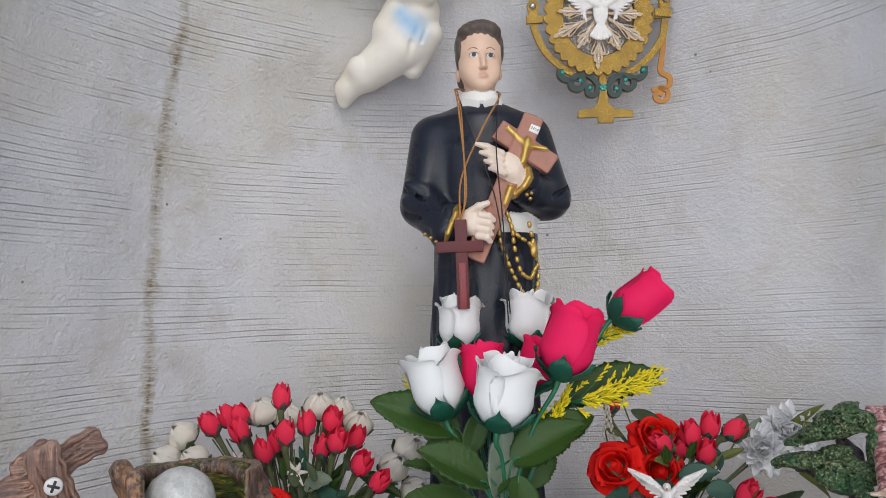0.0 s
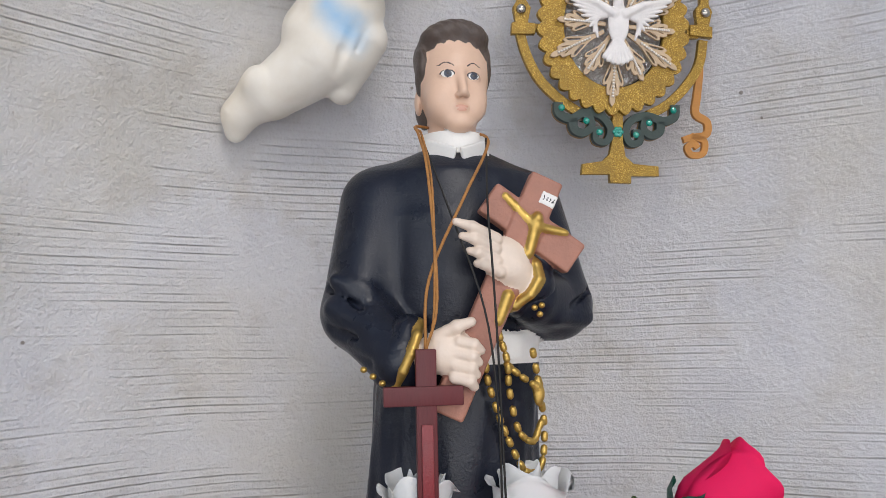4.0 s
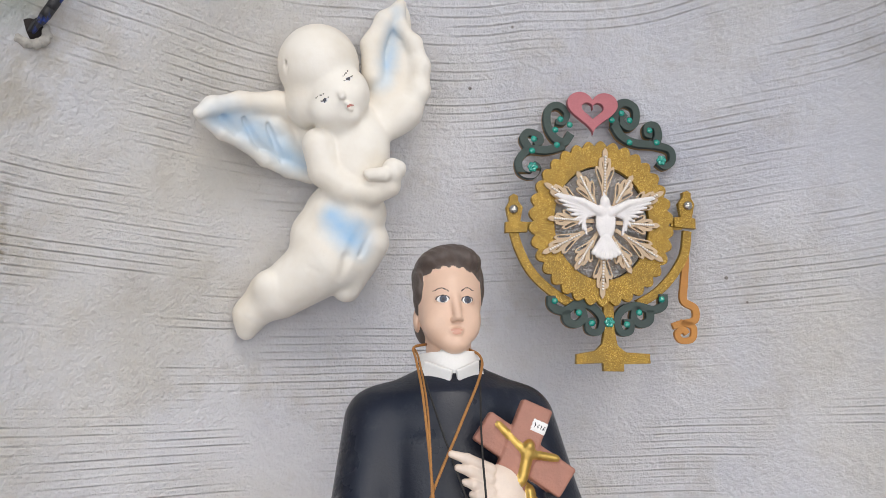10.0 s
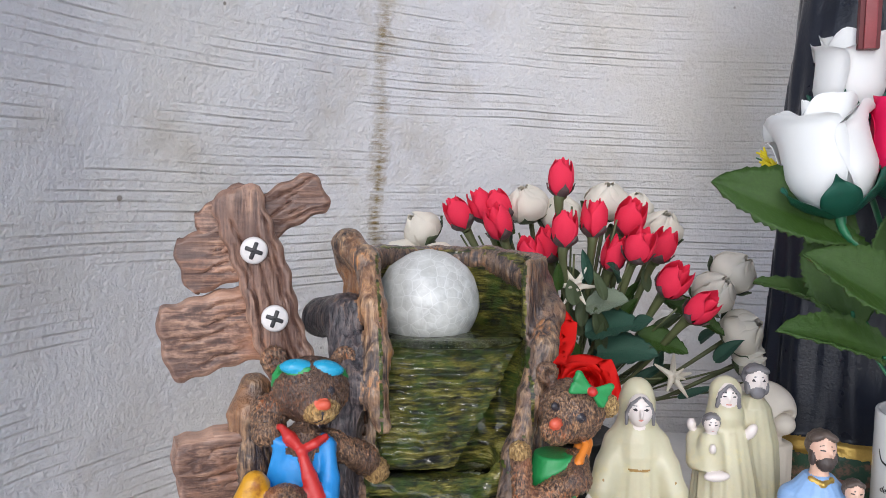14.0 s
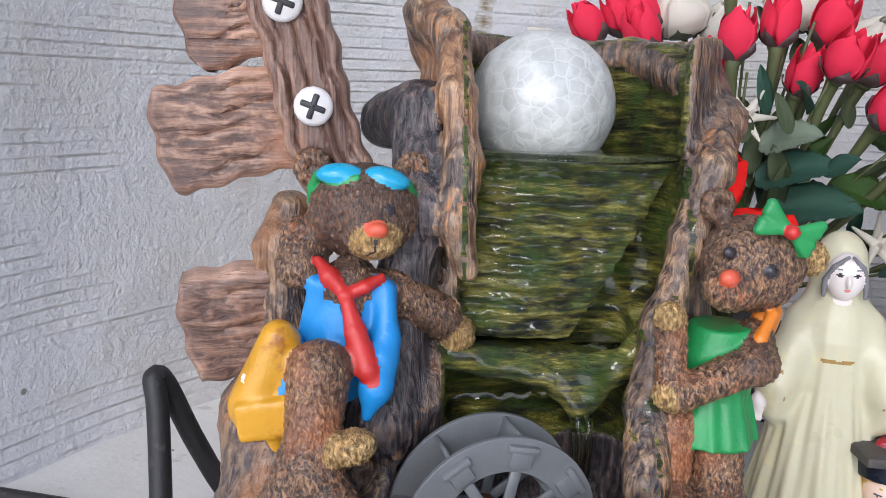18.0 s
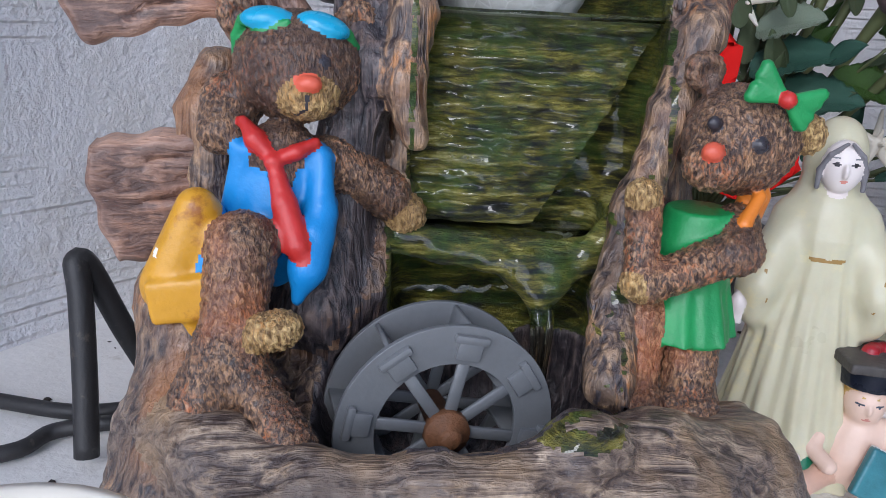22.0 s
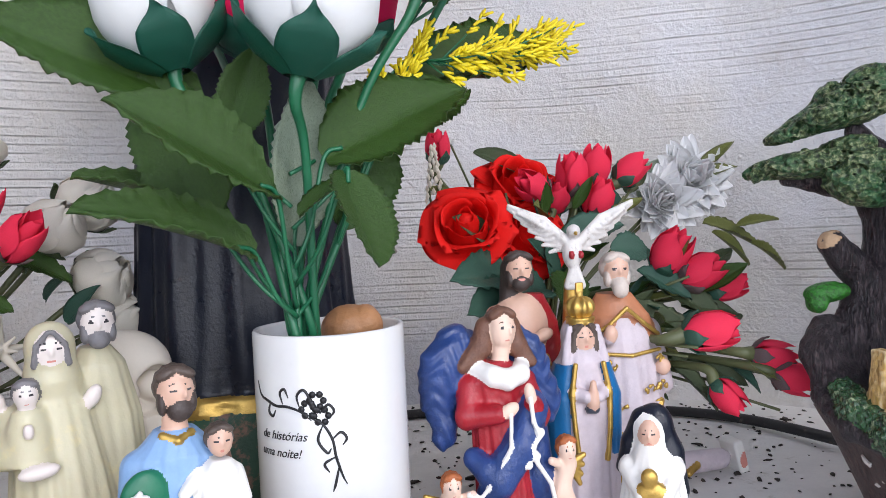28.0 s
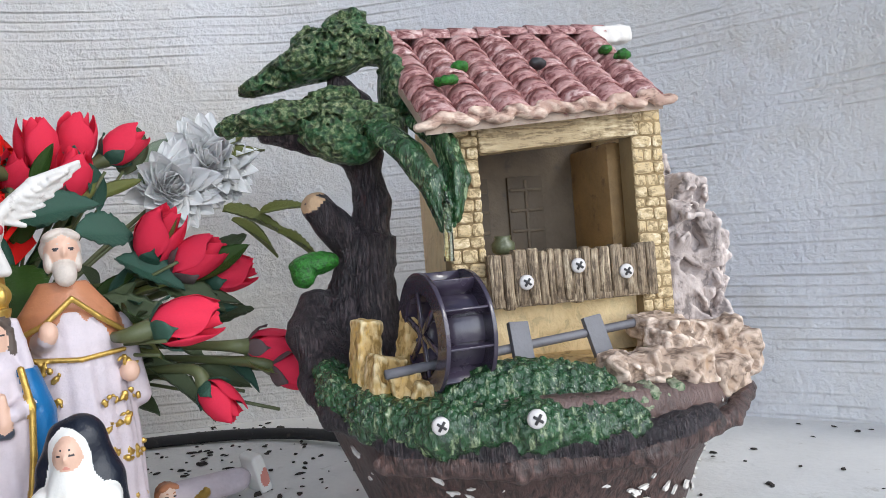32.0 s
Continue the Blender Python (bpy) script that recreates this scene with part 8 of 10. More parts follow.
def roses():
    th = thing("rose_bouquet", pose(0, 0, 0), "artificial white and pink roses with green leaves in a tumbler", "bouquet")
    heads = [("white_rose", "rose", (0.018, 0.876, 0.326), (0, 0.01, 1), 0.0235, 0.064, RW), ("white_rose", "rose", (0.093, 0.876, 0.327), (0.05, 0.01, 1), 0.0250, 0.066, RW),
             ("white_rose", "rose", (0.000, 0.792, 0.264), (-0.26, 0.08, 1), 0.0270, 0.073, RW), ("white_rose", "rose", (0.048, 0.752, 0.256), (0.20, -0.08, 1), 0.0290, 0.075, RW),
             ("pink_rose", "rosebud", (0.040, 0.805, 0.272), (-0.02, 0.05, 1), 0.0235, 0.068, RP), ("pink_rose", "rosebud", (0.090, 0.832, 0.283), (0.3, 0.1, 1), 0.0230, 0.060, RP),
             ("pink_rose", "rosebud", (0.110, 0.772, 0.300), (0.36, 0.0, 1), 0.0275, 0.078, RP), ("pink_rose", "rosebud", (0.178, 0.822, 0.354), (1.0, 0.05, 0.72), 0.0235, 0.068, RP)]
    for i, (n, k, b, ax, R, H, m) in enumerate(heads):
        bloom(th, n, k, b, ax, R, H, m, GC, "", spin=40 * i)
        d = Vector(ax).normalized()
        b = Vector(b)
        o = Vector((0.044 + 0.0040 * (i % 4), 0.780 + 0.006 * (i // 4) + 0.003 * (i % 2), 0.150))
        bot = Vector((0.066 + 0.012 * math.cos(i * 1.3), 0.80 + 0.012 * math.sin(i * 1.3), 0.010))
        mid = (b + o) / 2 + Vector((0, 0, 0.02))
        tube("stem", [bot, bot.lerp(o, 0.5) + Vector((0.004, 0.005, 0)), bot.lerp(o, 0.85) + Vector((0.002, 0.003, 0)), o, mid, b - d * 0.012, b + d * 0.004], (0.0018, 0.0019, 0.0020, 0.0021, 0.0021, 0.0026, 0.0040), GS, th, 8)
    L = [((0.012, 0.800, 0.250), (-0.076, 0.786, 0.287), 0.050, GL, (0.2, -1.0, 0.5), -0.05), ((0.037, 0.758, 0.204), (-0.026, 0.733, 0.250), 0.046, GL, (0.5, -0.9, 0.9), -0.12),
         ((0.027, 0.762, 0.180), (-0.040, 0.724, 0.209), 0.040, GL, (0.1, -0.7, 1.0), -0.10), ((0.062, 0.775, 0.222), (0.136, 0.770, 0.262), 0.050, GL, (-0.3, -0.9, 0.7), -0.10),
         ((0.064, 0.745, 0.214), (0.066, 0.716, 0.170), 0.038, GL, (0.6, -1.0, 0.5), 0.10), ((0.120, 0.830, 0.265), (0.240, 0.856, 0.302), 0.050, GL, (0, -0.8, 0.9), -0.05),
         ((0.048, 0.784, 0.182), (0.058, 0.790, 0.262), 0.034, GB, (0.1, -1, 0.1), 0.02), ((0.012, 0.790, 0.196), (-0.012, 0.800, 0.268), 0.046, GL, (-0.2, -1, 0.2), 0.02),
         ((0.020, 0.800, 0.196), (-0.046, 0.806, 0.226), 0.034, GL, (0, -0.4, 1), -0.1), ((0.150, 0.848, 0.315), (0.160, 0.856, 0.372), 0.030, GL, (0.3, -1, 0), 0.05),
         ((0.074, 0.800, 0.190), (0.104, 0.810, 0.244), 0.042, GL, (0.3, -1, 0.2), -0.03), ((0.020, 0.780, 0.230), (0.036, 0.786, 0.275), 0.026, GL, (0, -1, 0), 0.0),
         ((0.090, 0.790, 0.240), (0.150, 0.800, 0.262), 0.040, GL, (0, -0.9, 0.6), -0.05)]
    for i, (b, t, w, m, up, bend) in enumerate(L):
        leaf(th, b, t, w, m, up, 18, bend, 0.22, i % 3, "silvery leaf underside" if m is GB else "")
        o = Vector((0.046, 0.775, max(0.15, b[2] - 0.05)))
        tube("stalk", [o, (o + Vector(b)) / 2 + Vector((0, -0.002, -0.006)), b, Vector(b).lerp(Vector(t), 0.12)], 0.0011, GS, th, 6)
    leaf(th, (0.046, 0.760, 0.196), (0.066, 0.742, 0.214), 0.016, GL, (0.3, -0.8, 1), 6, -0.1, 0.2, 1)
    # yellow sprigs
    rr = random.Random(12)
    for base, tip, n in (((0.112, 0.800, 0.272), (0.226, 0.826, 0.290), 60), ((0.150, 0.832, 0.330), (0.205, 0.840, 0.345), 20), ((-0.006, 0.825, 0.280), (-0.046, 0.832, 0.300), 9), ((0.090, 0.79, 0.23), (0.125, 0.80, 0.29), 20)):
        b, t = Vector(base), Vector(tip)
        sv, sf, yv, yf = [], [], [], []
        d = (t - b)
        for i in range(n):
            u = 0.1 + 0.9 * i / n
            o = b.lerp(t, u * 0.8)
            side = Vector((rr.uniform(-0.5, 0.8), rr.uniform(-0.6, 0.5), rr.uniform(-0.45, 1.0)))
            e = o + d * rr.uniform(0.12, 0.26) + side * d.length * 0.24 * (1.1 - 0.6 * u)
            v, f = tube_data([o, (o + e) / 2 + Vector((0, 0, -0.001)), e], (0.0006, 0.0005, 0.0004), 5)
            k = len(sv)
            sv += v
            sf += [tuple(k + q for q in g) for g in f]
            for j in range(9):
                w = (0.25 if u > 0.3 else 0.6) + 0.75 * j / 9
                c = o.lerp(e, min(w, 1.0))
                ax = ((e - o).normalized() * 0.9 + Vector((rr.uniform(-1, 1), rr.uniform(-1, 1), rr.uniform(-1, 1))) * 0.5).normalized()
                v, f = tube_data([c, c + ax * 0.0034, c + ax * 0.0068], (0.0008, 0.0010, 0.0007), 5)
                k = len(yv)
                yv += v
                yf += [tuple(k + q for q in g) for g in f]
        v, f = tube_data([b - d * 0.3 + Vector((-0.01, 0, -0.03)), b, t], (0.0010, 0.0010, 0.0005), 6)
        k = len(sv)
        sv += v
        sf += [tuple(k + q for q in g) for g in f]
        tagged(part("sprig", mesh_of("sprig", sv, sf, GS), None, th), kind="stuff")
        tagged(part("floret", mesh_of("floret", yv, yf, YF), None, th, "yellow feathery florets"), kind="stuff")


roses()


def star(parent, c, axis, r, mat, n=6):
    s = Sculpt()
    for k in range(n):
        a = 2 * math.pi * k / n
        s.cap((0.15 * r * math.cos(a), 0.15 * r * math.sin(a), 0.002), (r * 0.95 * math.cos(a), r * 0.95 * math.sin(a), 0.003 + 0.003 * (k % 2)), 0.0028, 0.0009, 0, 0.001)
    for k in range(4):
        a = 2 * math.pi * k / 4 + 0.5
        s.cap((0, 0, 0.002), (0.3 * r * math.cos(a), 0.3 * r * math.sin(a), 0.010), 0.0018, 0.0009, 0, 0.001)
    q = sculpted("star_flower", [(s, 0.0009)], [mat], parent, aim(c, axis))
    q["label"] = "cream star-shaped flower"


def left_flowers():
    th = thing("flower_arrangement", pose(-0.178, 0.925, 0), "artificial red buds and cream ranunculus in dark pot beside the saint", "flowers", "flower arrangements")
    O = Vector((-0.178, 0.925, 0))
    potm = paint("black_pot", (0.016, 0.017, 0.018), 0.4, 0.7, 40, 300, 0.0006)
    vv, ff = lathe([(0.002, 0), (0.030, 0), (0.040, 0.06), (0.043, 0.068), (0.040, 0.069), (0.036, 0.060), (0.003, 0.058)], 32)
    part("pot", mesh_of("pot", vv, ff, potm), None, th, "black plastic pot")
    top = Vector((0, 0, 0.075))
    whites = [(-0.311, 0.93, 0.240), (-0.328, 0.92, 0.214), (-0.292, 0.91, 0.214), (-0.217, 0.93, 0.264), (-0.188, 0.94, 0.256), (-0.149, 0.93, 0.268), (-0.126, 0.95, 0.262), (-0.104, 0.93, 0.246), (-0.045, 0.94, 0.212), (-0.062, 0.91, 0.198), (-0.038, 0.92, 0.166), (-0.030, 0.925, 0.142)]
    reds = [(-0.27, 0.90, 0.255), (-0.253, 0.91, 0.262), (-0.238, 0.91, 0.262), (-0.232, 0.88, 0.250), (-0.181, 0.87, 0.286), (-0.177, 0.87, 0.247), (-0.156, 0.88, 0.255), (-0.128, 0.89, 0.256), (-0.12, 0.87, 0.236), (-0.103, 0.90, 0.234), (-0.094, 0.87, 0.210), (-0.074, 0.86, 0.192), (-0.193, 0.90, 0.232), (-0.205, 0.885, 0.225), (-0.140, 0.885, 0.228)]
    rr = random.Random(5)
    for i, p in enumerate(whites):
        c = Vector(p) - O
        d = (c - top).normalized()
        R = 0.0175 * rr.uniform(0.9, 1.1)
        d2 = (d + Vector((0, -0.55, 0.1))).normalized()
        bloom(th, "cream_ranunculus", "ranunculus", c - d2 * R * 0.9, d2, R, R * 1.75, RC, GO)
        tube("stem", [top * 0.3, top + d * 0.02, (top + c) / 2 + Vector((0, 0, -0.006)), c - d2 * R], (0.0014, 0.0014, 0.0013, 0.0022), ST, th, 6)
    for i, p in enumerate(reds):
        c = Vector(p) - O
        d = (c - top + Vector((0, -0.01, 0.0))).normalized()
        if i in (4, 5, 6):
            d = Vector((0.05, -0.1, 1)).normalized()
        R = 0.0112 * rr.uniform(0.9, 1.1)
        bloom(th, "red_bud", "bud", c - d * 0.016, d, R, 0.030, RB, CP)
        tube("stem", [top * 0.3, top + d * 0.02, (top + c) / 2 + Vector((0.003, 0, -0.004)), c - d * 0.026, c - d * 0.014], (0.0014, 0.0014, 0.0014, 0.0034, 0.0056), ST, th, 7)
    for p in ((-0.190, 0.842, 0.166), (-0.156, 0.842, 0.128)):
        c = Vector(p) - O
        d = Vector((0.0, -0.85, 0.55))
        bloom(th, "red_rose", "open_rose", c - d * 0.008, d, 0.0175, 0.028, RR, GM)
        tube("stem", [top * 0.4, top + Vector((0, -0.02, 0.03)), c - d * 0.02], 0.0015, ST, th, 6)
    star(th, Vector((-0.169, 0.880, 0.200)) - O, (0.1, -1, 0.3), 0.0175, RC)
    star(th, Vector((-0.238, 0.900, 0.209)) - O, (-0.3, -1, 0.4), 0.014, RC)
    star(th, Vector((-0.093, 0.895, 0.130)) - O, (0.6, -0.6, 0.5), 0.020, RC, 5)
    tube("stem", [top, Vector((-0.145, 0.895, 0.12)) - O, Vector((-0.10, 0.893, 0.129)) - O], 0.0009, ST, th, 6)
    for b, t, w, m in (((-0.160, 0.88, 0.165), (-0.118, 0.862, 0.180), 0.034, GM), ((-0.150, 0.875, 0.150), (-0.104, 0.858, 0.158), 0.036, GM), ((-0.120, 0.88, 0.165), (-0.080, 0.876, 0.156), 0.026, GL), ((-0.16, 0.88, 0.185), (-0.128, 0.866, 0.196), 0.030, GB), ((-0.10, 0.905, 0.190), (-0.052, 0.895, 0.168), 0.022, GL), ((-0.18, 0.87, 0.150), (-0.165, 0.846, 0.168), 0.024, GB)):
        leaf(th, Vector(b) - O, Vector(t) - O, w, m, (0, -0.7, 0.8), 5, -0.1, 0.2, 1)
    for i in range(64):
        a = rr.uniform(0, 6.28)
        k = rr.uniform(0.25, 0.95)
        e = Vector(rr.choice(whites + reds)) - O
        b = top.lerp(e, rr.uniform(0.35, 0.85)) + Vector((rr.uniform(-0.01, 0.01), rr.uniform(-0.02, 0.01), rr.uniform(-0.01, 0.01)))
        d = (e - top).normalized() + Vector((rr.uniform(-0.9, 0.9), rr.uniform(-0.9, 0.3), rr.uniform(-0.5, 0.7)))
        leaf(th, b, b + d.normalized() * rr.uniform(0.020, 0.036), rr.uniform(0.007, 0.013), rr.choice((GO, GO, GM, GL)), (0, -0.8, 0.6), 0, rr.uniform(-0.2, 0.1), 0.2, i % 3)
    for i in range(26):
        e = Vector(rr.choice(whites + reds)) - O + Vector((rr.uniform(-0.02, 0.02), 0.0, rr.uniform(-0.03, 0.0)))
        tube("twig", [top, (top + e) / 2 + Vector((0, 0.004, 0.004)), e], 0.0009, ST, th, 5, n=3)


left_flowers()


def right_flowers():
    O = Vector((0.262, 0.935, 0))
    th = thing("flower_arrangement", pose(*O), "artificial red roses, coral buds and white chrysanthemums in dark pot", "flowers", "flower arrangements")
    potm = bpy.data.materials["black_pot"]
    vv, ff = lathe([(0.002, 0), (0.032, 0), (0.044, 0.075), (0.048, 0.084), (0.044, 0.085), (0.040, 0.076), (0.003, 0.072)], 32)
    part("pot", mesh_of("pot", vv, ff, potm), None, th, "black plastic pot")
    top = Vector((0.0, 0, 0.09))
    rr = random.Random(9)
    for p, d in (((0.193, 0.915, 0.183), (-0.4, -0.8, 0.5)), ((0.248, 0.945, 0.210), (-0.05, -0.75, 0.65)), ((0.243, 0.925, 0.174), (0.0, -0.9, 0.4))):
        c, d = Vector(p) - O, Vector(d).normalized()
        bloom(th, "red_rose", "open_rose", c - d * 0.012, d, 0.0215, 0.036, RR, GM)
        tube("stem", [top * 0.4, top, c - d * 0.02], 0.0016, ST, th, 6)
    buds = [((0.211, 1.01, 0.250), (0, 0, 1), 1.0), ((0.244, 0.915, 0.212), (-0.8, -0.3, 0.5), 1.05), ((0.281, 0.92, 0.221), (-0.1, -0.2, 1), 1.15), ((0.309, 0.93, 0.228), (0.15, -0.2, 1), 1.15), ((0.294, 0.905, 0.203), (0.1, -0.4, 0.9), 1.1), ((0.334, 0.92, 0.223), (0.7, -0.2, 0.6), 1.05), ((0.323, 0.86, 0.163), (0.3, -0.5, 0.9), 1.25), ((0.340, 0.85, 0.148), (0.7, -0.5, 0.5), 1.15), ((0.360, 0.85, 0.137), (0.9, -0.4, 0.2), 1.1), ((0.304, 0.80, 0.116), (0.9, -0.5, 0.15), 1.2), ((0.353, 0.80, 0.095), (0.9, -0.4, -0.15), 1.0), ((0.360, 0.79, 0.081), (0.8, -0.5, -0.3), 1.0), ((0.324, 0.81, 0.070), (0.4, -0.5, -0.7), 0.9), ((0.271, 0.925, 0.205), (0, -0.6, 0.8), 1.0)]
    for p, d, k in buds:
        c, d = Vector(p) - O, Vector(d).normalized()
        bloom(th, "coral_bud", "bud", c - d * 0.016 * k, d, 0.0105 * k, 0.029 * k, RB, CP if rr.random() < 0.4 else GM)
        tube("stem", [top * 0.4, top + (c - top) * 0.2 + Vector((0, 0, 0.012)), (top + c) / 2 + Vector((0, 0, 0.008)), c - d * 0.028 * k, c - d * 0.014 * k], (0.0015, 0.0015, 0.0016, 0.0030, 0.0052 * k), ST, th, 7)
    for p, d, r, n in (((0.404, 0.945, 0.212), (-0.25, -0.9, 0.3), 0.044, 120), ((0.372, 0.940, 0.196), (-0.3, -0.9, 0.1), 0.040, 110)):
        c, d = Vector(p) - O, Vector(d).normalized()
        hd = part("white_chrysanthemum", mesh_of("heart", *lathe([(0.004, -0.006), (0.008, 0.0), (0.005, 0.006)], 10), RK), None, th, "white chrysanthemum with strap petals")
        hd.matrix_basis = aim(c, d)
        for i in range(n):
            a, tl = rr.uniform(0, 360), 78 * rr.random() ** 2.0
            q = part("petal", leaf_mesh(0, 0.25, 0.3, RK, i % 3), None, hd)
            L = r * rr.uniform(0.6, 1.0)
            q.matrix_basis = pose(0, 0, 0, 0, 0, a) @ pose(0, 0, 0, tl, 0, 0) @ Matrix.Diagonal((r * 0.40, L, L, 1))
        tube("stem", [top * 0.4, top + Vector((0.02, 0, 0.03)), c - d * 0.006], 0.0015, ST, th, 6)
    for b, t, w, m, te in (((0.395, 0.93, 0.215), (0.448, 0.93, 0.250), 0.010, GY, 0), ((0.395, 0.93, 0.212), (0.446, 0.925, 0.228), 0.010, GY, 0), ((0.40, 0.92, 0.180), (0.446, 0.90, 0.160), 0.014, GY, 4), ((0.42, 0.905, 0.176), (0.464, 0.90, 0.182), 0.010, GY, 4), ((0.43, 0.90, 0.162), (0.466, 0.895, 0.140), 0.010, GY, 4), ((0.40, 0.91, 0.172), (0.434, 0.90, 0.145), 0.008, GY, 0), ((0.31, 0.87, 0.140), (0.350, 0.835, 0.118), 0.022, GO, 5), ((0.29, 0.87, 0.130), (0.335, 0.83, 0.090), 0.018, GO, 5), ((0.30, 0.87, 0.150), (0.33, 0.845, 0.132), 0.020, GM, 5), ((0.28, 0.87, 0.165), (0.315, 0.87, 0.165), 0.026, GM, 5), ((0.22, 0.90, 0.150), (0.165, 0.87, 0.158), 0.034, GM, 6), ((0.22, 0.89, 0.140), (0.172, 0.865, 0.135), 0.034, GM, 6), ((0.24, 0.89, 0.140), (0.200, 0.862, 0.150), 0.030, GM, 6), ((0.26, 0.90, 0.175), (0.30, 0.88, 0.185), 0.026, GM, 6), ((0.26, 0.94, 0.215), (0.225, 0.97, 0.248), 0.020, GO, 0), ((0.335, 0.93, 0.205), (0.352, 0.935, 0.240), 0.022, GO, 0), ((0.35, 0.935, 0.200), (0.385, 0.94, 0.236), 0.022, GB, 0), ((0.32, 0.85, 0.105), (0.375, 0.845, 0.118), 0.016, GO, 4), ((0.30, 0.85, 0.095), (0.330, 0.82, 0.060), 0.014, GO, 4), ((0.33, 0.87, 0.13), (0.39, 0.87, 0.165), 0.018, GO, 4), ((0.26, 0.90, 0.15), (0.245, 0.865, 0.125), 0.030, GL, 6), ((0.21, 0.91, 0.17), (0.18, 0.90, 0.195), 0.02, GO, 0)):
        leaf(th, Vector(b) - O, Vector(t) - O, w, m, (0, -0.8, 0.6), te, -0.12, 0.25, te % 3)
    ends = [Vector(p) - O for p, d, k in buds]
    for i in range(60):
        e = rr.choice(ends)
        b = top.lerp(e, rr.uniform(0.25, 0.85)) + Vector((rr.uniform(-0.012, 0.012), rr.uniform(-0.02, 0.01), rr.uniform(-0.015, 0.01)))
        d = (e - top).normalized() + Vector((rr.uniform(-0.9, 0.9), rr.uniform(-0.8, 0.3), rr.uniform(-0.6, 0.6)))
        leaf(th, b, b + d.normalized() * rr.uniform(0.022, 0.042), rr.uniform(0.008, 0.016), rr.choice((GO, GO, GM, GL, GY)), (0, -0.8, 0.6), 0, rr.uniform(-0.2, 0.1), 0.2, i % 3)
    for i in range(20):
        e = rr.choice(ends) + Vector((rr.uniform(-0.02, 0.02), rr.uniform(-0.01, 0.01), rr.uniform(-0.02, 0.01)))
        tube("twig", [top, (top + e) / 2 + Vector((0, 0.004, 0.004)), e], 0.0010, ST, th, 5, n=3)
    # pale heather spike beside the far bud
    sv, sf = [], []
    for i in range(40):
        u = i / 40
        c = Vector((0.203, 1.0, 0.205 + 0.045 * u)) - O + Vector((0.006 * math.cos(i * 2.4), 0.006 * math.sin(i * 2.4), 0)) * (1.2 - u)
        v, f = lathe([(0.0004, -0.003), (0.0019, 0.0), (0.0004, 0.003)], 6)
        k = len(sv)
        sv += [c + Vector(q) for q in v]
        sf += [tuple(k + q for q in g) for g in f]
    tagged(part("heather_floret", mesh_of("heather_floret", sv, sf, RC), None, th), kind="stuff")
    tube("stem", [top, Vector((0.205, 1.0, 0.19)) - O, Vector((0.203, 1.0, 0.245)) - O], 0.001, ST, th, 6)


right_flowers()

# ---- small figures on the shelf ----
GLOW = paint("glow_plastic", (0.60, 0.56, 0.39), 0.32, 0.88, 20, 300, 0.0003, stain=(0.70, 0.62, 0.36), stain_at=0.62, sss=0.25)
FACEW = paint("pale_face_paint", (0.78, 0.70, 0.66), 0.4, 0.95, 60, 500, 0.0)
GREYH = paint("grey_hair_paint", (0.20, 0.19, 0.20), 0.5, 0.7, 150, 700, 0.0006)
BROWNG = paint("brown_gold_line", (0.34, 0.20, 0.05), 0.5, 0.8, 100, 500, 0.0)
LEAFP = paint("leaf_green_paint", (0.01, 0.16, 0.08), 0.4, 0.7, 60, 500, 0.0003)
TUNIC = paint("light_blue_tunic", (0.24, 0.40, 0.66), 0.45, 0.75, 60, 500, 0.0004)
CLOAK = paint("brown_cloak", (0.20, 0.095, 0.065), 0.45, 0.65, 60, 500, 0.0005)
BEARD = paint("dark_beard_paint", (0.06, 0.042, 0.036), 0.5, 0.6, 150, 700, 0.0006)
SKIN2 = paint("figure_skin", (0.68, 0.43, 0.32), 0.4, 0.85, 60, 500, 0.0003)
TEAL = paint("teal_cover", (0.05, 0.22, 0.26), 0.35, 0.6, 90, 500, 0.0004)
GREENW = paint("sage_wing", (0.30, 0.40, 0.36), 0.55, 0.75, 90, 500, 0.0008)
ROBER = paint("ruby_robe", (0.38, 0.012, 0.022), 0.35, 0.55, 60, 500, 0.0006)
ROBEB = paint("navy_mantle", (0.024, 0.06, 0.22), 0.35, 0.5, 60, 500, 0.0008, stain=(0.10, 0.14, 0.26), stain_at=0.66)
ROBEL = paint("lilac_robe", (0.60, 0.52, 0.56), 0.45, 0.75, 60, 500, 0.0005)
CAPE = paint("apricot_cape", (0.52, 0.21, 0.10), 0.45, 0.7, 60, 500, 0.0005)
SKYM = paint("cobalt_mantle", (0.01, 0.14, 0.36), 0.35, 0.6, 60, 500, 0.0004)
REDHAIR = paint("ginger_hair_paint", (0.46, 0.13, 0.035), 0.5, 0.6, 200, 800, 0.0008)
BLONDE = paint("blond_hair_paint", (0.58, 0.37, 0.11), 0.5, 0.7, 200, 800, 0.0008)
DARKB = paint("dark_base_paint", (0.03, 0.032, 0.036), 0.4, 0.6, 60, 400, 0.0006)


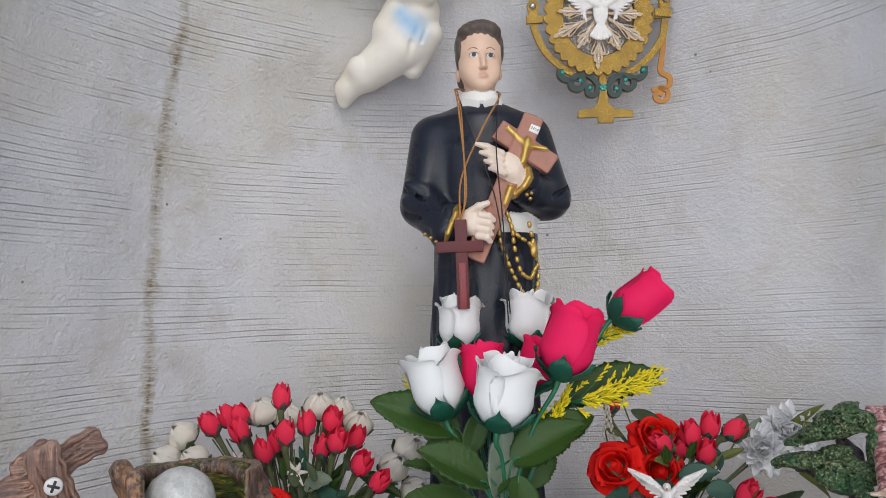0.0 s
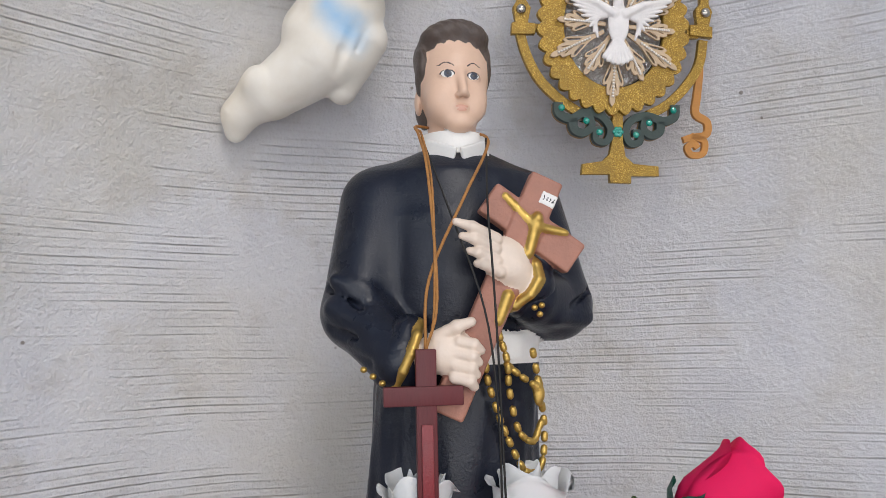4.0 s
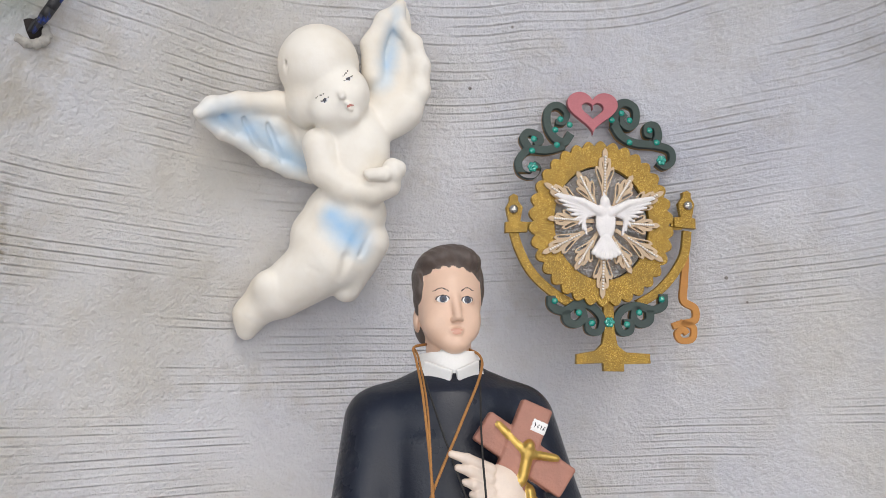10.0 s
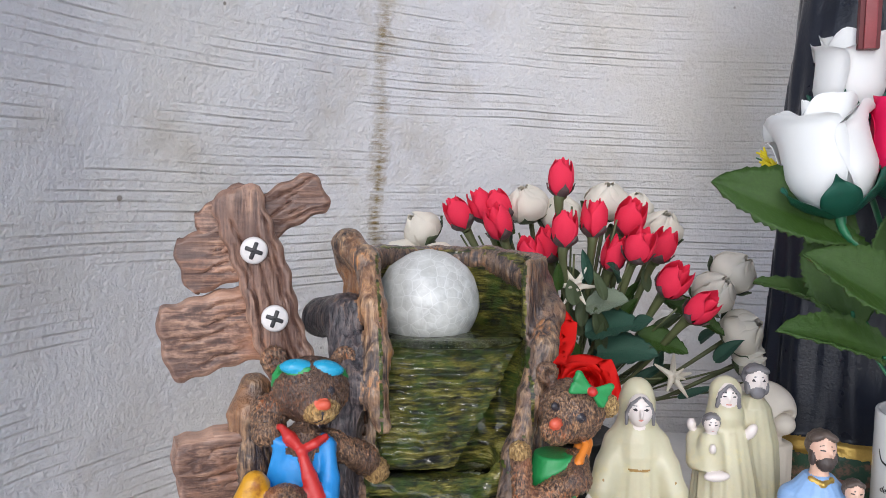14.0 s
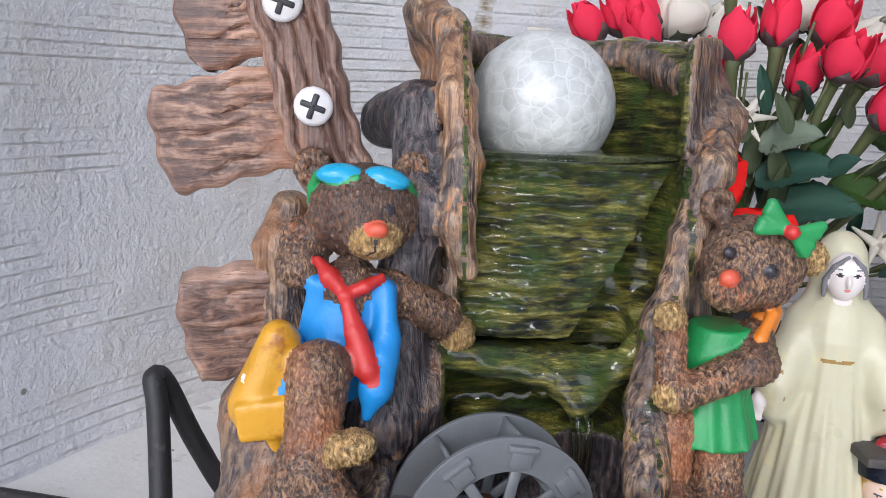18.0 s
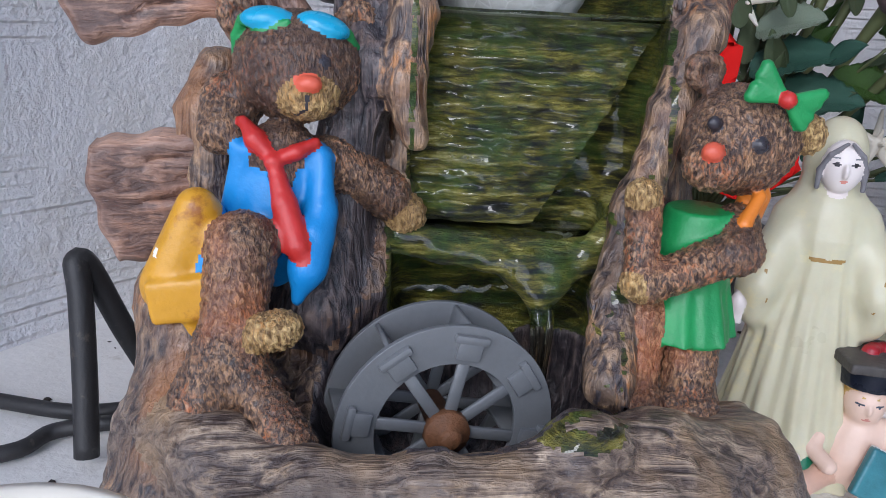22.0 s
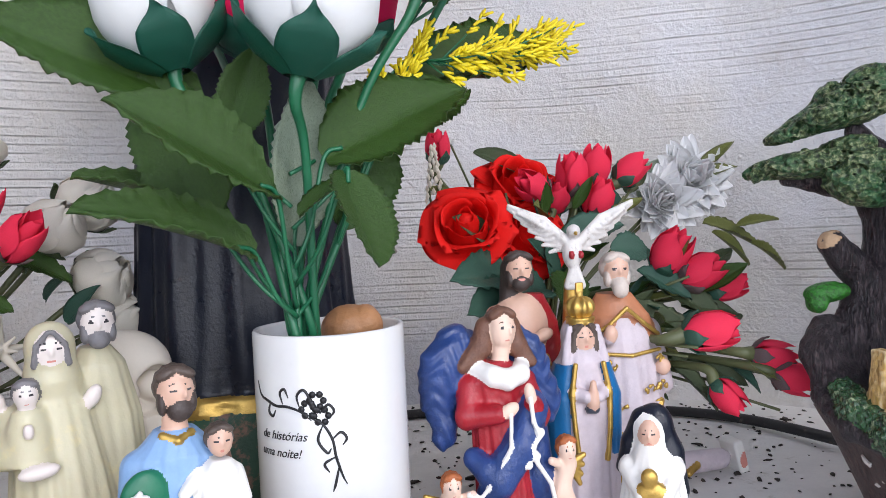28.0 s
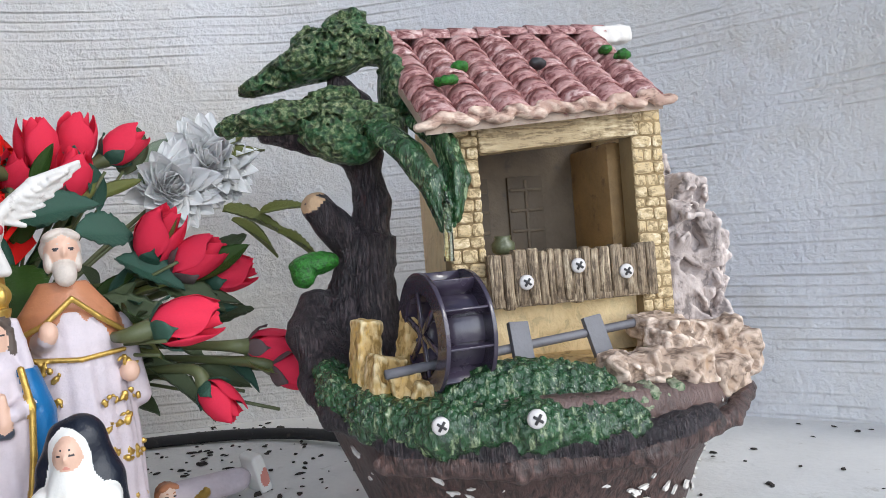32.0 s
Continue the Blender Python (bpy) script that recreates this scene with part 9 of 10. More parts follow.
def face(s, c, r, skin, hair, beard=None, eye=None, eyem=None, lip=None, veil=None, turn=0.0):
    """A small head: skull, hair or veil, nose, eyes, mouth and, if given, a beard."""
    x, y, z = c
    s.ell((x, y, z), (r * 0.80, r * 0.86, r * 1.05), skin, k=r * 0.2)
    tx = math.sin(radians(turn)) * r
    s.ell((x + tx * 0.9, y - r * 0.86, z - r * 0.08), (r * 0.10, r * 0.16, r * 0.22), skin, k=r * 0.15)
    if hair is not None:
        s.ell((x, y + r * 0.36, z + r * 0.22), (r * 0.96, r * 0.92, r * 0.98), hair, k=r * 0.08, wave=lambda q: 0.03 * r * np.sin(q[..., 0] * 14 / r + q[..., 2] * 5 / r))
        s.ell((x - r * 0.38, y - r * 0.22, z + r * 0.86), (r * 0.55, r * 0.5, r * 0.26), hair, (0, -25, 0), k=r * 0.1)
        s.ell((x + r * 0.38, y - r * 0.22, z + r * 0.86), (r * 0.55, r * 0.5, r * 0.26), hair, (0, 25, 0), k=r * 0.1)
    if beard is not None:
        s.ell((x + tx * 0.3, y - r * 0.52, z - r * 0.82), (r * 0.55, r * 0.42, r * 0.50), beard, k=r * 0.12)
        for sx in (-1, 1):
            s.ell((x + sx * r * 0.66, y - r * 0.2, z - r * 0.50), (r * 0.22, r * 0.4, r * 0.55), beard, k=r * 0.1)
        s.ell((x + tx * 0.4, y - r * 0.86, z - r * 0.44), (r * 0.36, r * 0.2, r * 0.10), beard, daub=True)
    if lip is not None:
        s.ell((x + tx * 0.5, y - r * 0.84, z - r * 0.55), (r * 0.20, r * 0.25, r * 0.08), lip, daub=True)
    for sx in (-1, 1):
        e = (x + tx * 0.5 + sx * r * 0.36, y - r * 0.74, z + r * 0.12)
        s.ell(e, (r * 0.14, r * 0.3, r * 0.065), eyem if eyem is not None else eye, daub=True)
        s.line([(e[0] - r * 0.2, e[1], e[2] + r * 0.24), (e[0], e[1], e[2] + r * 0.32), (e[0] + r * 0.2, e[1], e[2] + r * 0.24)], r * 0.034, beard if beard is not None else (hair if hair is not None else eye), daub=True)
    if veil is not None:
        s.ell((x, y + r * 0.52, z + r * 0.20), (r * 1.16, r * 1.05, r * 1.20), veil, k=r * 0.1)
        s.cap((x, y + r * 0.62, z), (x, y + r * 0.6, z - r * 1.6), r * 1.1, r * 1.4, veil, r * 0.4)


def hand(s, c, d, r, mat):
    c, d = Vector(c), Vector(d).normalized()
    s.ell(c, (r, r * 0.7, r * 1.1), mat, k=r * 0.4)
    side = d.cross(Vector((0, 1, 0)))
    for i in range(4):
        o = c + side * r * 0.5 * (i - 1.5)
        s.cap(o, o + d * r * 1.9, r * 0.32, r * 0.24, mat, r * 0.15)


def mary_glow():
    s = Sculpt()
    s.column([(0.0, 0, 0, 0.035, 0.027), (0.012, 0, 0, 0.034, 0.026), (0.03, 0, 0, 0.029, 0.022), (0.07, 0, 0, 0.0215, 0.017), (0.100, 0, 0, 0.0145, 0.0135), (0.117, 0, 0.001, 0.0145, 0.012), (0.124, 0, 0.001, 0.010, 0.009)], 0, 0.006, folds=11, depth=0.05)
    s.column([(0.090, 0, 0.002, 0.019, 0.012), (0.108, 0, 0, 0.0165, 0.0125), (0.122, 0, 0.002, 0.012, 0.011)], 0, 0.008)
    s.ell((0, 0.0035, 0.1415), (0.0112, 0.0120, 0.0145), 0, k=0.004)
    s.cap((0, 0.005, 0.134), (0, 0.004, 0.116), 0.0108, 0.0135, 0, 0.006)
    s.ell((0, -0.0085, 0.1375), (0.0078, 0.0060, 0.0105), 1, k=0.001)
    s.ell((0, -0.0145, 0.1365), (0.0012, 0.002, 0.003), 1, k=0.001)
    for sx in (-1, 1):
        s.line([(sx * 0.001, -0.0135, 0.1472), (sx * 0.006, -0.012, 0.1425), (sx * 0.0083, -0.0095, 0.136), (sx * 0.0085, -0.0100, 0.129)], (0.0008, 0.0010, 0.0013, 0.0010), 2, 0.0006)
        s.line([(sx * 0.0135, 0, 0.114), (sx * 0.0185, -0.006, 0.100), (sx * 0.0230, -0.010, 0.086)], (0.0075, 0.0075, 0.0085), 0, 0.005)
        s.ell((sx * 0.0240, -0.007, 0.078), (0.0070, 0.0085, 0.012), 0, (0, sx * 10, 0), k=0.005)
        s.ell((sx * 0.0305, -0.013, 0.0775), (0.0032, 0.0028, 0.0052), 1, k=0.001)
        for i in range(4):
            s.cap((sx * (0.0288 + 0.0014 * i), -0.0135, 0.074), (sx * (0.0288 + 0.0014 * i), -0.0137, 0.069), 0.0009, 0.0007, 1, 0.0006)
        s.ell((sx * 0.0034, -0.0142, 0.1392), (0.0016, 0.003, 0.0007), 3, daub=True)
        s.line([(sx * 0.0018, -0.0145, 0.1416), (sx * 0.0055, -0.0125, 0.1418)], 0.0004, 2, daub=True)
    s.ell((0, -0.0140, 0.1325), (0.0016, 0.003, 0.0006), 5, daub=True)
    s.line([(-0.0075, -0.012, 0.1235), (0, -0.0145, 0.1215), (0.0075, -0.012, 0.1235)], 0.0013, 4, daub=True)
    s.line([(-0.0075, -0.0145, 0.1005), (0, -0.0155, 0.1000), (0.0075, -0.0145, 0.1005)], 0.0010, 4, daub=True)
    s.line([(-0.0225, -0.016, 0.094), (-0.020, -0.017, 0.080), (-0.014, -0.017, 0.074)], 0.0005, 4, daub=True)
    s.line([(0.0225, -0.016, 0.094), (0.020, -0.017, 0.080), (0.014, -0.017, 0.074)], 0.0005, 4, daub=True)
    s.ell((-0.020, -0.022, 0.018), (0.009, 0.006, 0.0022), 6, (0, 6, 0), daub=True)
    s.ell((0.006, -0.027, 0.013), (0.0035, 0.006, 0.005), 6, daub=True)
    s.ell((0.002, -0.027, 0.008), (0.002, 0.006, 0.003), 6, daub=True)
    s.ell((-0.004, -0.028, 0.018), (0.006, 0.004, 0.003), 1, k=0.001)
    tagged(sculpted("lady_statue", [(s, 0.0006)], [GLOW, FACEW, GREYH, EYE, BROWNG, LIP, LEAFP], m=pose(-0.117, 0.775, 0, 0, 0, 10)), "pale cream plastic veiled lady statuette with open arms", "statue")


def family_glow():
    s = Sculpt()
    s.column([(0.0, 0.0, 0, 0.030, 0.024), (0.04, 0, 0, 0.026, 0.021), (0.085, -0.002, 0, 0.021, 0.016), (0.115, -0.004, 0.002, 0.017, 0.013), (0.126, -0.004, 0.003, 0.009, 0.009)], 0, 0.005, folds=10, depth=0.06)
    s.column([(0.0, 0.016, 0.012, 0.020, 0.022), (0.06, 0.019, 0.012, 0.019, 0.018), (0.105, 0.018, 0.013, 0.017, 0.014), (0.130, 0.016, 0.013, 0.013, 0.012), (0.138, 0.016, 0.013, 0.007, 0.008)], 0, 0.004, folds=8, depth=0.06)
    face(s, (-0.004, -0.004, 0.1405), 0.0088, 1, None, None, 3, 3, 5, 0)
    for sx in (-1, 1):
        s.line([(-0.004 + sx * 0.001, -0.0115, 0.1490), (-0.004 + sx * 0.006, -0.0095, 0.143), (-0.004 + sx * 0.0075, -0.008, 0.134)], 0.0012, 2, 0.0008)
    face(s, (0.017, 0.006, 0.1495), 0.0092, 1, 2, 2, 3, 3, None)
    face(s, (-0.015, -0.012, 0.1225), 0.0062, 1, 2, None, 3, 3, 5)
    s.column([(0.092, -0.015, -0.012, 0.010, 0.008), (0.108, -0.015, -0.011, 0.0085, 0.007), (0.116, -0.015, -0.010, 0.006, 0.005)], 0, 0.003)
    s.cap((-0.022, 0.0, 0.108), (-0.024, -0.008, 0.096), 0.007, 0.006, 0, 0.004)
    s.ell((-0.026, -0.001, 0.119), (0.0030, 0.003, 0.004), 1)
    s.ell((-0.012, -0.020, 0.090), (0.0085, 0.004, 0.0034), 1, (0, -6, 0), k=0.001)
    s.ell((-0.015, -0.019, 0.108), (0.0022, 0.002, 0.0034), 1, k=0.001)
    s.ell((0.012, -0.006, 0.117), (0.0035, 0.003, 0.006), 1, (0, 30, 0), k=0.001)
    s.line([(-0.011, -0.020, 0.083), (-0.010, -0.021, 0.070), (-0.008, -0.022, 0.062)], 0.0005, 4, daub=True)
    s.line([(0.006, -0.02, 0.100), (0.007, -0.02, 0.085)], 0.0005, 4, daub=True)
    tagged(sculpted("family_statue", [(s, 0.0009)], [GLOW, FACEW, GREYH, EYE, BROWNG, LIP], m=pose(-0.056, 0.815, 0, 0, 0, 8)), "pale cream plastic holy family statuette with grey painted hair", "statue")


def joseph():
    s = Sculpt()
    s.column([(0.0, 0, 0, 0.024, 0.020), (0.03, 0, 0, 0.020, 0.016), (0.07, 0, 0, 0.0175, 0.0135), (0.092, 0, 0, 0.0175, 0.012), (0.102, 0, 0.001, 0.008, 0.008)], 0, 0.004, folds=11, depth=0.06)
    s.column([(0.004, -0.012, 0.008, 0.017, 0.014), (0.05, -0.012, 0.006, 0.0165, 0.012), (0.073, -0.013, 0.004, 0.014, 0.011)], 1, 0.002, folds=7, depth=0.08)
    s.column([(0.004, 0.014, 0.008, 0.015, 0.013), (0.06, 0.016, 0.006, 0.012, 0.011), (0.095, 0.011, 0.006, 0.010, 0.009)], 1, 0.002, folds=7, depth=0.08)
    s.cap((0, 0, 0.098), (0, -0.001, 0.106), 0.0055, 0.005, 2, 0.001)
    s.line([(-0.0055, -0.005, 0.1005), (0, -0.0085, 0.0985), (0.0055, -0.005, 0.1005)], 0.0017, 6, 0.0005)
    face(s, (0.001, -0.001, 0.1175), 0.0090, 2, 3, 4, 5, 5, None, None, 20)
    s.cap((-0.015, 0, 0.088), (-0.018, -0.006, 0.072), 0.0068, 0.0062, 0, 0.003)
    s.cap((-0.018, -0.006, 0.072), (-0.002, -0.015, 0.066), 0.0055, 0.0042, 0, 0.003)
    s.ell((0.002, -0.016, 0.066), (0.005, 0.0035, 0.0035), 2, k=0.001)
    s.column([(0.060, 0.013, -0.014, 0.0085, 0.006), (0.072, 0.014, -0.014, 0.0095, 0.007), (0.086, 0.015, -0.013, 0.008, 0.006), (0.090, 0.015, -0.013, 0.004, 0.004)], 7, 0.003, folds=6, depth=0.08)
    s.cap((0.013, -0.013, 0.070), (0.006, -0.019, 0.060), 0.0055, 0.0042, 7, 0.003)
    s.cap((0.007, -0.012, 0.084), (0.000, -0.016, 0.079), 0.0034, 0.0024, 7, 0.002)
    s.cap((0.021, -0.012, 0.083), (0.023, -0.017, 0.074), 0.0034, 0.003, 7, 0.002)
    face(s, (0.015, -0.014, 0.0975), 0.0062, 2, 3, None, 5, 5, 8)
    s.ell((0.019, -0.020, 0.070), (0.0034, 0.0028, 0.003), 2, k=0.001)
    s.ell((-0.014, -0.011, 0.078), (0.0095, 0.004, 0.012), 9, (0, 10, 0), k=0.001)
    s.ell((-0.006, -0.013, 0.069), (0.0085, 0.004, 0.006), 9, (0, 30, 0), k=0.001)
    for x, z in ((-0.0165, 0.0800), (-0.0120, 0.0750), (-0.0080, 0.0730), (-0.0075, 0.0685)):
        for k in range(5):
            s.cap((x, -0.0150, z), (x + 0.0032 * math.cos(1.257 * k + x * 900), -0.0165, z + 0.0032 * math.sin(1.257 * k + x * 900)), 0.0011, 0.0009, 7, 0.0004)
        s.ell((x, -0.0168, z), (0.0007, 0.001, 0.0007), 6)
    tagged(sculpted("carpenter_statue", [(s, 0.00075)], [TUNIC, CLOAK, SKIN2, HAIR, BEARD, EYE, GOLD, WHITE, LIP, LEAFP], m=pose(-0.010, 0.765, 0.003, 0, 0, 6) @ Matrix.Scale(1.035, 4)), "painted statuette of bearded man in blue with child and lilies", "statue")


def graduate():
    s = Sculpt()
    s.ell((0, 0, 0.014), (0.017, 0.014, 0.016), 0, k=0.004)
    s.ell((0, -0.001, 0.0265), (0.011, 0.009, 0.009), 0, k=0.005)
    face(s, (0, -0.003, 0.0415), 0.0105, 0, 1, None, 3, 3, 4)
    s.cap((-0.010, -0.002, 0.029), (-0.019, -0.010, 0.020), 0.0045, 0.0036, 0, 0.003)
    s.cap((-0.019, -0.010, 0.020), (-0.012, -0.018, 0.016), 0.0036, 0.0034, 0, 0.002)
    s.cap((0.010, -0.002, 0.029), (0.018, -0.010, 0.018), 0.0045, 0.0036, 0, 0.003)
    s.ell((0.017, -0.017, 0.015), (0.004, 0.004, 0.0045), 5, k=0.001)
    s.cap((-0.011, -0.006, 0.008), (-0.020, -0.018, 0.006), 0.0070, 0.0052, 6, 0.003)
    s.cap((0.011, -0.006, 0.008), (0.020, -0.016, 0.006), 0.0070, 0.0052, 6, 0.003)
    s.slab((0.007, -0.019, 0.015), (0.0085, 0.0022, 0.0105), 7, (-18, 24, 8), 0.0008, 0.0004)
    s.slab((0.007, -0.0176, 0.015), (0.0080, 0.0020, 0.0108), 2, (-18, 24, 8), 0.0006, 0.0004)
    s.column([(0.0490, 0, -0.002, 0.0118, 0.0115), (0.0580, 0, -0.002, 0.0122, 0.0120)], 8, 0.0008)
    s.slab((0, -0.002, 0.0605), (0.0165, 0.0155, 0.0022), 9, (0, 3, 14), 0.0008, 0.0006)
    for x, y in ((0.0, 0.0), (0.004, 0.002), (-0.002, -0.003)):
        s.ell((x, y, 0.0640), (0.0034, 0.003, 0.0022), 10, k=0.001)
    for sx in (-1, 1):
        for i in range(5):
            s.cap((sx * 0.010, 0.009, 0.026 + 0.0012 * i), (sx * (0.026 - 0.002 * i), 0.013, 0.027 + 0.004 * i), 0.0030, 0.0016, 5, 0.001)
    cap = paint("worn_black_board", (0.075, 0.065, 0.058), 0.55, 0.5, 90, 500, 0.0008)
    tagged(sculpted("graduate_cherub", [(s, 0.0007)], [SKIN, BLONDE, WHITE, BLUEGREY, LIP, FACEW, SKIN2, TEAL, BLACK, cap, ROBER], m=pose(-0.090, 0.768, 0.001, 0, 0, 8)), "small cherub figurine in black graduation cap holding teal book", "figurine")


def flower_angel():
    s = Sculpt()
    s.column([(0.0, 0, 0, 0.022, 0.017), (0.02, 0, 0, 0.017, 0.013), (0.042, 0, 0, 0.011, 0.009), (0.048, 0, 0, 0.005, 0.005)], 2, 0.003, folds=9, depth=0.06)
    face(s, (0, -0.003, 0.0565), 0.0098, 0, 1, None, 3, 3, 4)
    s.ell((-0.0095, 0.001, 0.051), (0.0045, 0.005, 0.008), 1, k=0.002)
    s.ell((0.0095, 0.001, 0.051), (0.0045, 0.005, 0.008), 1, k=0.002)
    rr = random.Random(2)
    for i in range(9):
        a = math.pi * (1.05 + 0.9 * i / 8)
        c = (0.0105 * math.cos(a), -0.003 + 0.0105 * math.sin(a), 0.0655 - 0.001 * abs(i - 4) * 0.4)
        m = (5, 6, 7, 5, 6, 7, 5, 6, 5)[i]
        for k in range(3):
            s.ell((c[0] + rr.uniform(-0.001, 0.001), c[1] + rr.uniform(-0.001, 0.0), c[2] + rr.uniform(-0.001, 0.0012)), (0.0026, 0.0024, 0.0024), m, k=0.0006)
    for sx in (-1, 1):
        for i in range(7):
            s.cap((sx * 0.006, 0.010, 0.036 + 0.002 * i), (sx * (0.030 - 0.001 * abs(i - 5) * 1.6), 0.0125, 0.028 + 0.0072 * i), 0.0040, 0.0036, 8, 0.0020)
        s.cap((sx * 0.010, -0.002, 0.040), (sx * 0.014, -0.012, 0.030), 0.0045, 0.0035, 5, 0.003)
        s.ell((sx * 0.008, -0.016, 0.030), (0.004, 0.003, 0.003), 0, k=0.001)
    tagged(sculpted("flower_angel", [(s, 0.0007)], [SKIN, REDHAIR, WHITE, EYE, LIP, paint("rose_pink_paint", (0.60, 0.10, 0.13), 0.5), LEAFP, paint("peach_paint", (0.72, 0.40, 0.30), 0.5), GREENW], m=pose(0.066, 0.705, 0.001, 0, 0, -4)), "angel figurine with sage green wings and wreath of roses", "figurine")


def knot_lady():
    s = Sculpt()
    s.column([(0.0, 0, 0, 0.034, 0.026), (0.012, 0, 0, 0.034, 0.026), (0.020, 0, 0, 0.028, 0.022)], 9, 0.003)
    s.column([(0.016, 0, 0, 0.022, 0.018), (0.05, 0.002, 0, 0.0185, 0.015), (0.085, -0.001, 0, 0.017, 0.0125), (0.107, -0.003, 0, 0.0195, 0.0120), (0.117, -0.003, 0.001, 0.009, 0.008)], 0, 0.004, folds=10, depth=0.07)
    s.line([(0.016, -0.008, 0.092), (0.006, -0.014, 0.074), (-0.008, -0.014, 0.058), (-0.016, -0.010, 0.046)], (0.009, 0.010, 0.010, 0.006), 1, 0.002)
    s.line([(0.018, -0.004, 0.078), (0.020, -0.006, 0.055), (0.026, -0.004, 0.030)], (0.009, 0.009, 0.007), 1, 0.002)
    s.line([(-0.020, -0.006, 0.068), (-0.014, -0.013, 0.063), (-0.004, -0.017, 0.060)], (0.006, 0.007, 0.006), 1, 0.002)
    for c, r, rot in (((-0.030, 0.010, 0.112), (0.017, 0.012, 0.018), (0, 20, 0)), ((-0.036, 0.010, 0.098), (0.011, 0.010, 0.016), (0, -10, 0)), ((-0.022, 0.012, 0.122), (0.015, 0.011, 0.013), (0, 30, 0)), ((-0.033, 0.008, 0.083), (0.008, 0.008, 0.013), (0, 10, 0)), ((0.022, 0.010, 0.110), (0.013, 0.010, 0.020), (0, -10, 0)), ((0.030, 0.010, 0.094), (0.011, 0.009, 0.016), (0, -12, 0)), ((0.014, 0.012, 0.122), (0.010, 0.009, 0.012), (0, 0, 0))):
        s.ell(c, r, 1, rot, k=0.003, wave=lambda q: 0.0006 * np.sin(q[..., 2] * 620 + 3 * np.sin(q[..., 0] * 300)))
    face(s, (0.001, -0.003, 0.1335), 0.0098, 2, 3, None, 5, 5, 6, None, 20)
    for sx, L in ((-1, 0.022), (1, 0.016)):
        s.line([(sx * 0.008, 0.001, 0.134), (sx * 0.011, 0.001, 0.124), (sx * (0.010 + L * 0.6), -0.002, 0.115)], (0.0058, 0.0062, 0.0030), 3, 0.002)
    s.cap((0, -0.001, 0.116), (0.001, -0.002, 0.126), 0.0052, 0.0048, 2, 0.001)
    s.line([(-0.017, 0.001, 0.1145), (-0.008, -0.010, 0.1105), (0.001, -0.0125, 0.1085), (0.010, -0.009, 0.1105), (0.014, 0, 0.1145)], (0.0042, 0.0052, 0.0052, 0.005, 0.004), 4, 0.002)
    s.cap((-0.019, 0, 0.104), (-0.023, -0.006, 0.090), 0.0068, 0.0065, 0, 0.003)
    s.cap((-0.023, -0.006, 0.090), (-0.006, -0.016, 0.092), 0.0060, 0.0048, 0, 0.003)
    s.ell((-0.001, -0.0185, 0.094), (0.0062, 0.0035, 0.0036), 2, (0, -24, 0), k=0.001)
    s.cap((0.015, 0, 0.104), (0.021, -0.008, 0.088), 0.0065, 0.0060, 0, 0.003)
    s.cap((0.021, -0.008, 0.088), (0.014, -0.016, 0.096), 0.0052, 0.0042, 0, 0.003)
    s.ell((0.012, -0.018, 0.1010), (0.0034, 0.003, 0.0060), 2, (0, -12, 0), k=0.001)
    s.line([(-0.001, -0.0215, 0.092), (-0.002, -0.022, 0.076), (-0.010, -0.021, 0.062), (-0.020, -0.020, 0.052), (-0.027, -0.020, 0.054)], 0.0012, 4, 0.0005)
    s.line([(0.011, -0.021, 0.099), (0.012, -0.022, 0.088), (0.016, -0.021, 0.080), (0.010, -0.022, 0.074), (0.014, -0.021, 0.066), (0.022, -0.020, 0.055), (0.026, -0.018, 0.040)], 0.0014, 4, 0.0005)
    for x, z in ((0.016, 0.082), (0.010, 0.075), (0.013, 0.070), (0.008, 0.066)):
        s.ell((x, -0.0215, z), (0.0028, 0.002, 0.0024), 4, k=0.001)
    for sx, x, z in ((-1, -0.036, 0.058), (1, 0.034, 0.070)):
        face(s, (x, -0.016, z), 0.0065, 2, 7, None, 5, 5, 6)
        s.cap((x + sx * 0.001, -0.013, z - 0.008), (x - sx * 0.004, -0.013, z - 0.022), 0.0058, 0.0052, 2, 0.003)
        s.cap((x - sx * 0.003, -0.014, z - 0.008), (x - sx * 0.011, -0.019, z - 0.004), 0.0026, 0.0022, 2, 0.002)
        s.cap((x - sx * 0.002, -0.013, z - 0.022), (x + sx * 0.006, -0.013, z - 0.034), 0.0052, 0.003, 2, 0.003)
        for i in range(4):
            s.cap((x + sx * 0.004, -0.009, z - 0.010), (x + sx * (0.014 - 0.001 * i), -0.008, z - 0.006 - 0.005 * i), 0.0026, 0.0016, 8, 0.001)
    s.line([(-0.026, -0.018, 0.016), (-0.008, -0.026, 0.020), (0.014, -0.026, 0.018), (0.028, -0.018, 0.020)], 0.005, 10, 0.003)
    s.line([(-0.030, -0.014, 0.026), (-0.034, -0.012, 0.016), (-0.028, -0.016, 0.008)], 0.0028, 4, 0.002)
    s.line([(0.032, -0.014, 0.026), (0.036, -0.012, 0.016), (0.028, -0.016, 0.008)], 0.0028, 4, 0.002)
    tagged(sculpted("ribbon_lady_statue", [(s, 0.0008)], [ROBER, ROBEB, SKIN, paint("chestnut_hair_paint", (0.17, 0.075, 0.045), 0.5, 0.6, 200, 800, 0.0008), WHITE, EYE, LIP, REDHAIR, GOLD, DARKB, LEAFP], m=pose(0.152, 0.785, 0, 0, 0, -8) @ Matrix.Diagonal((0.88, 0.9, 1.0, 1))), "painted lady statuette in red robe and navy mantle untying white ribbon", "statue")


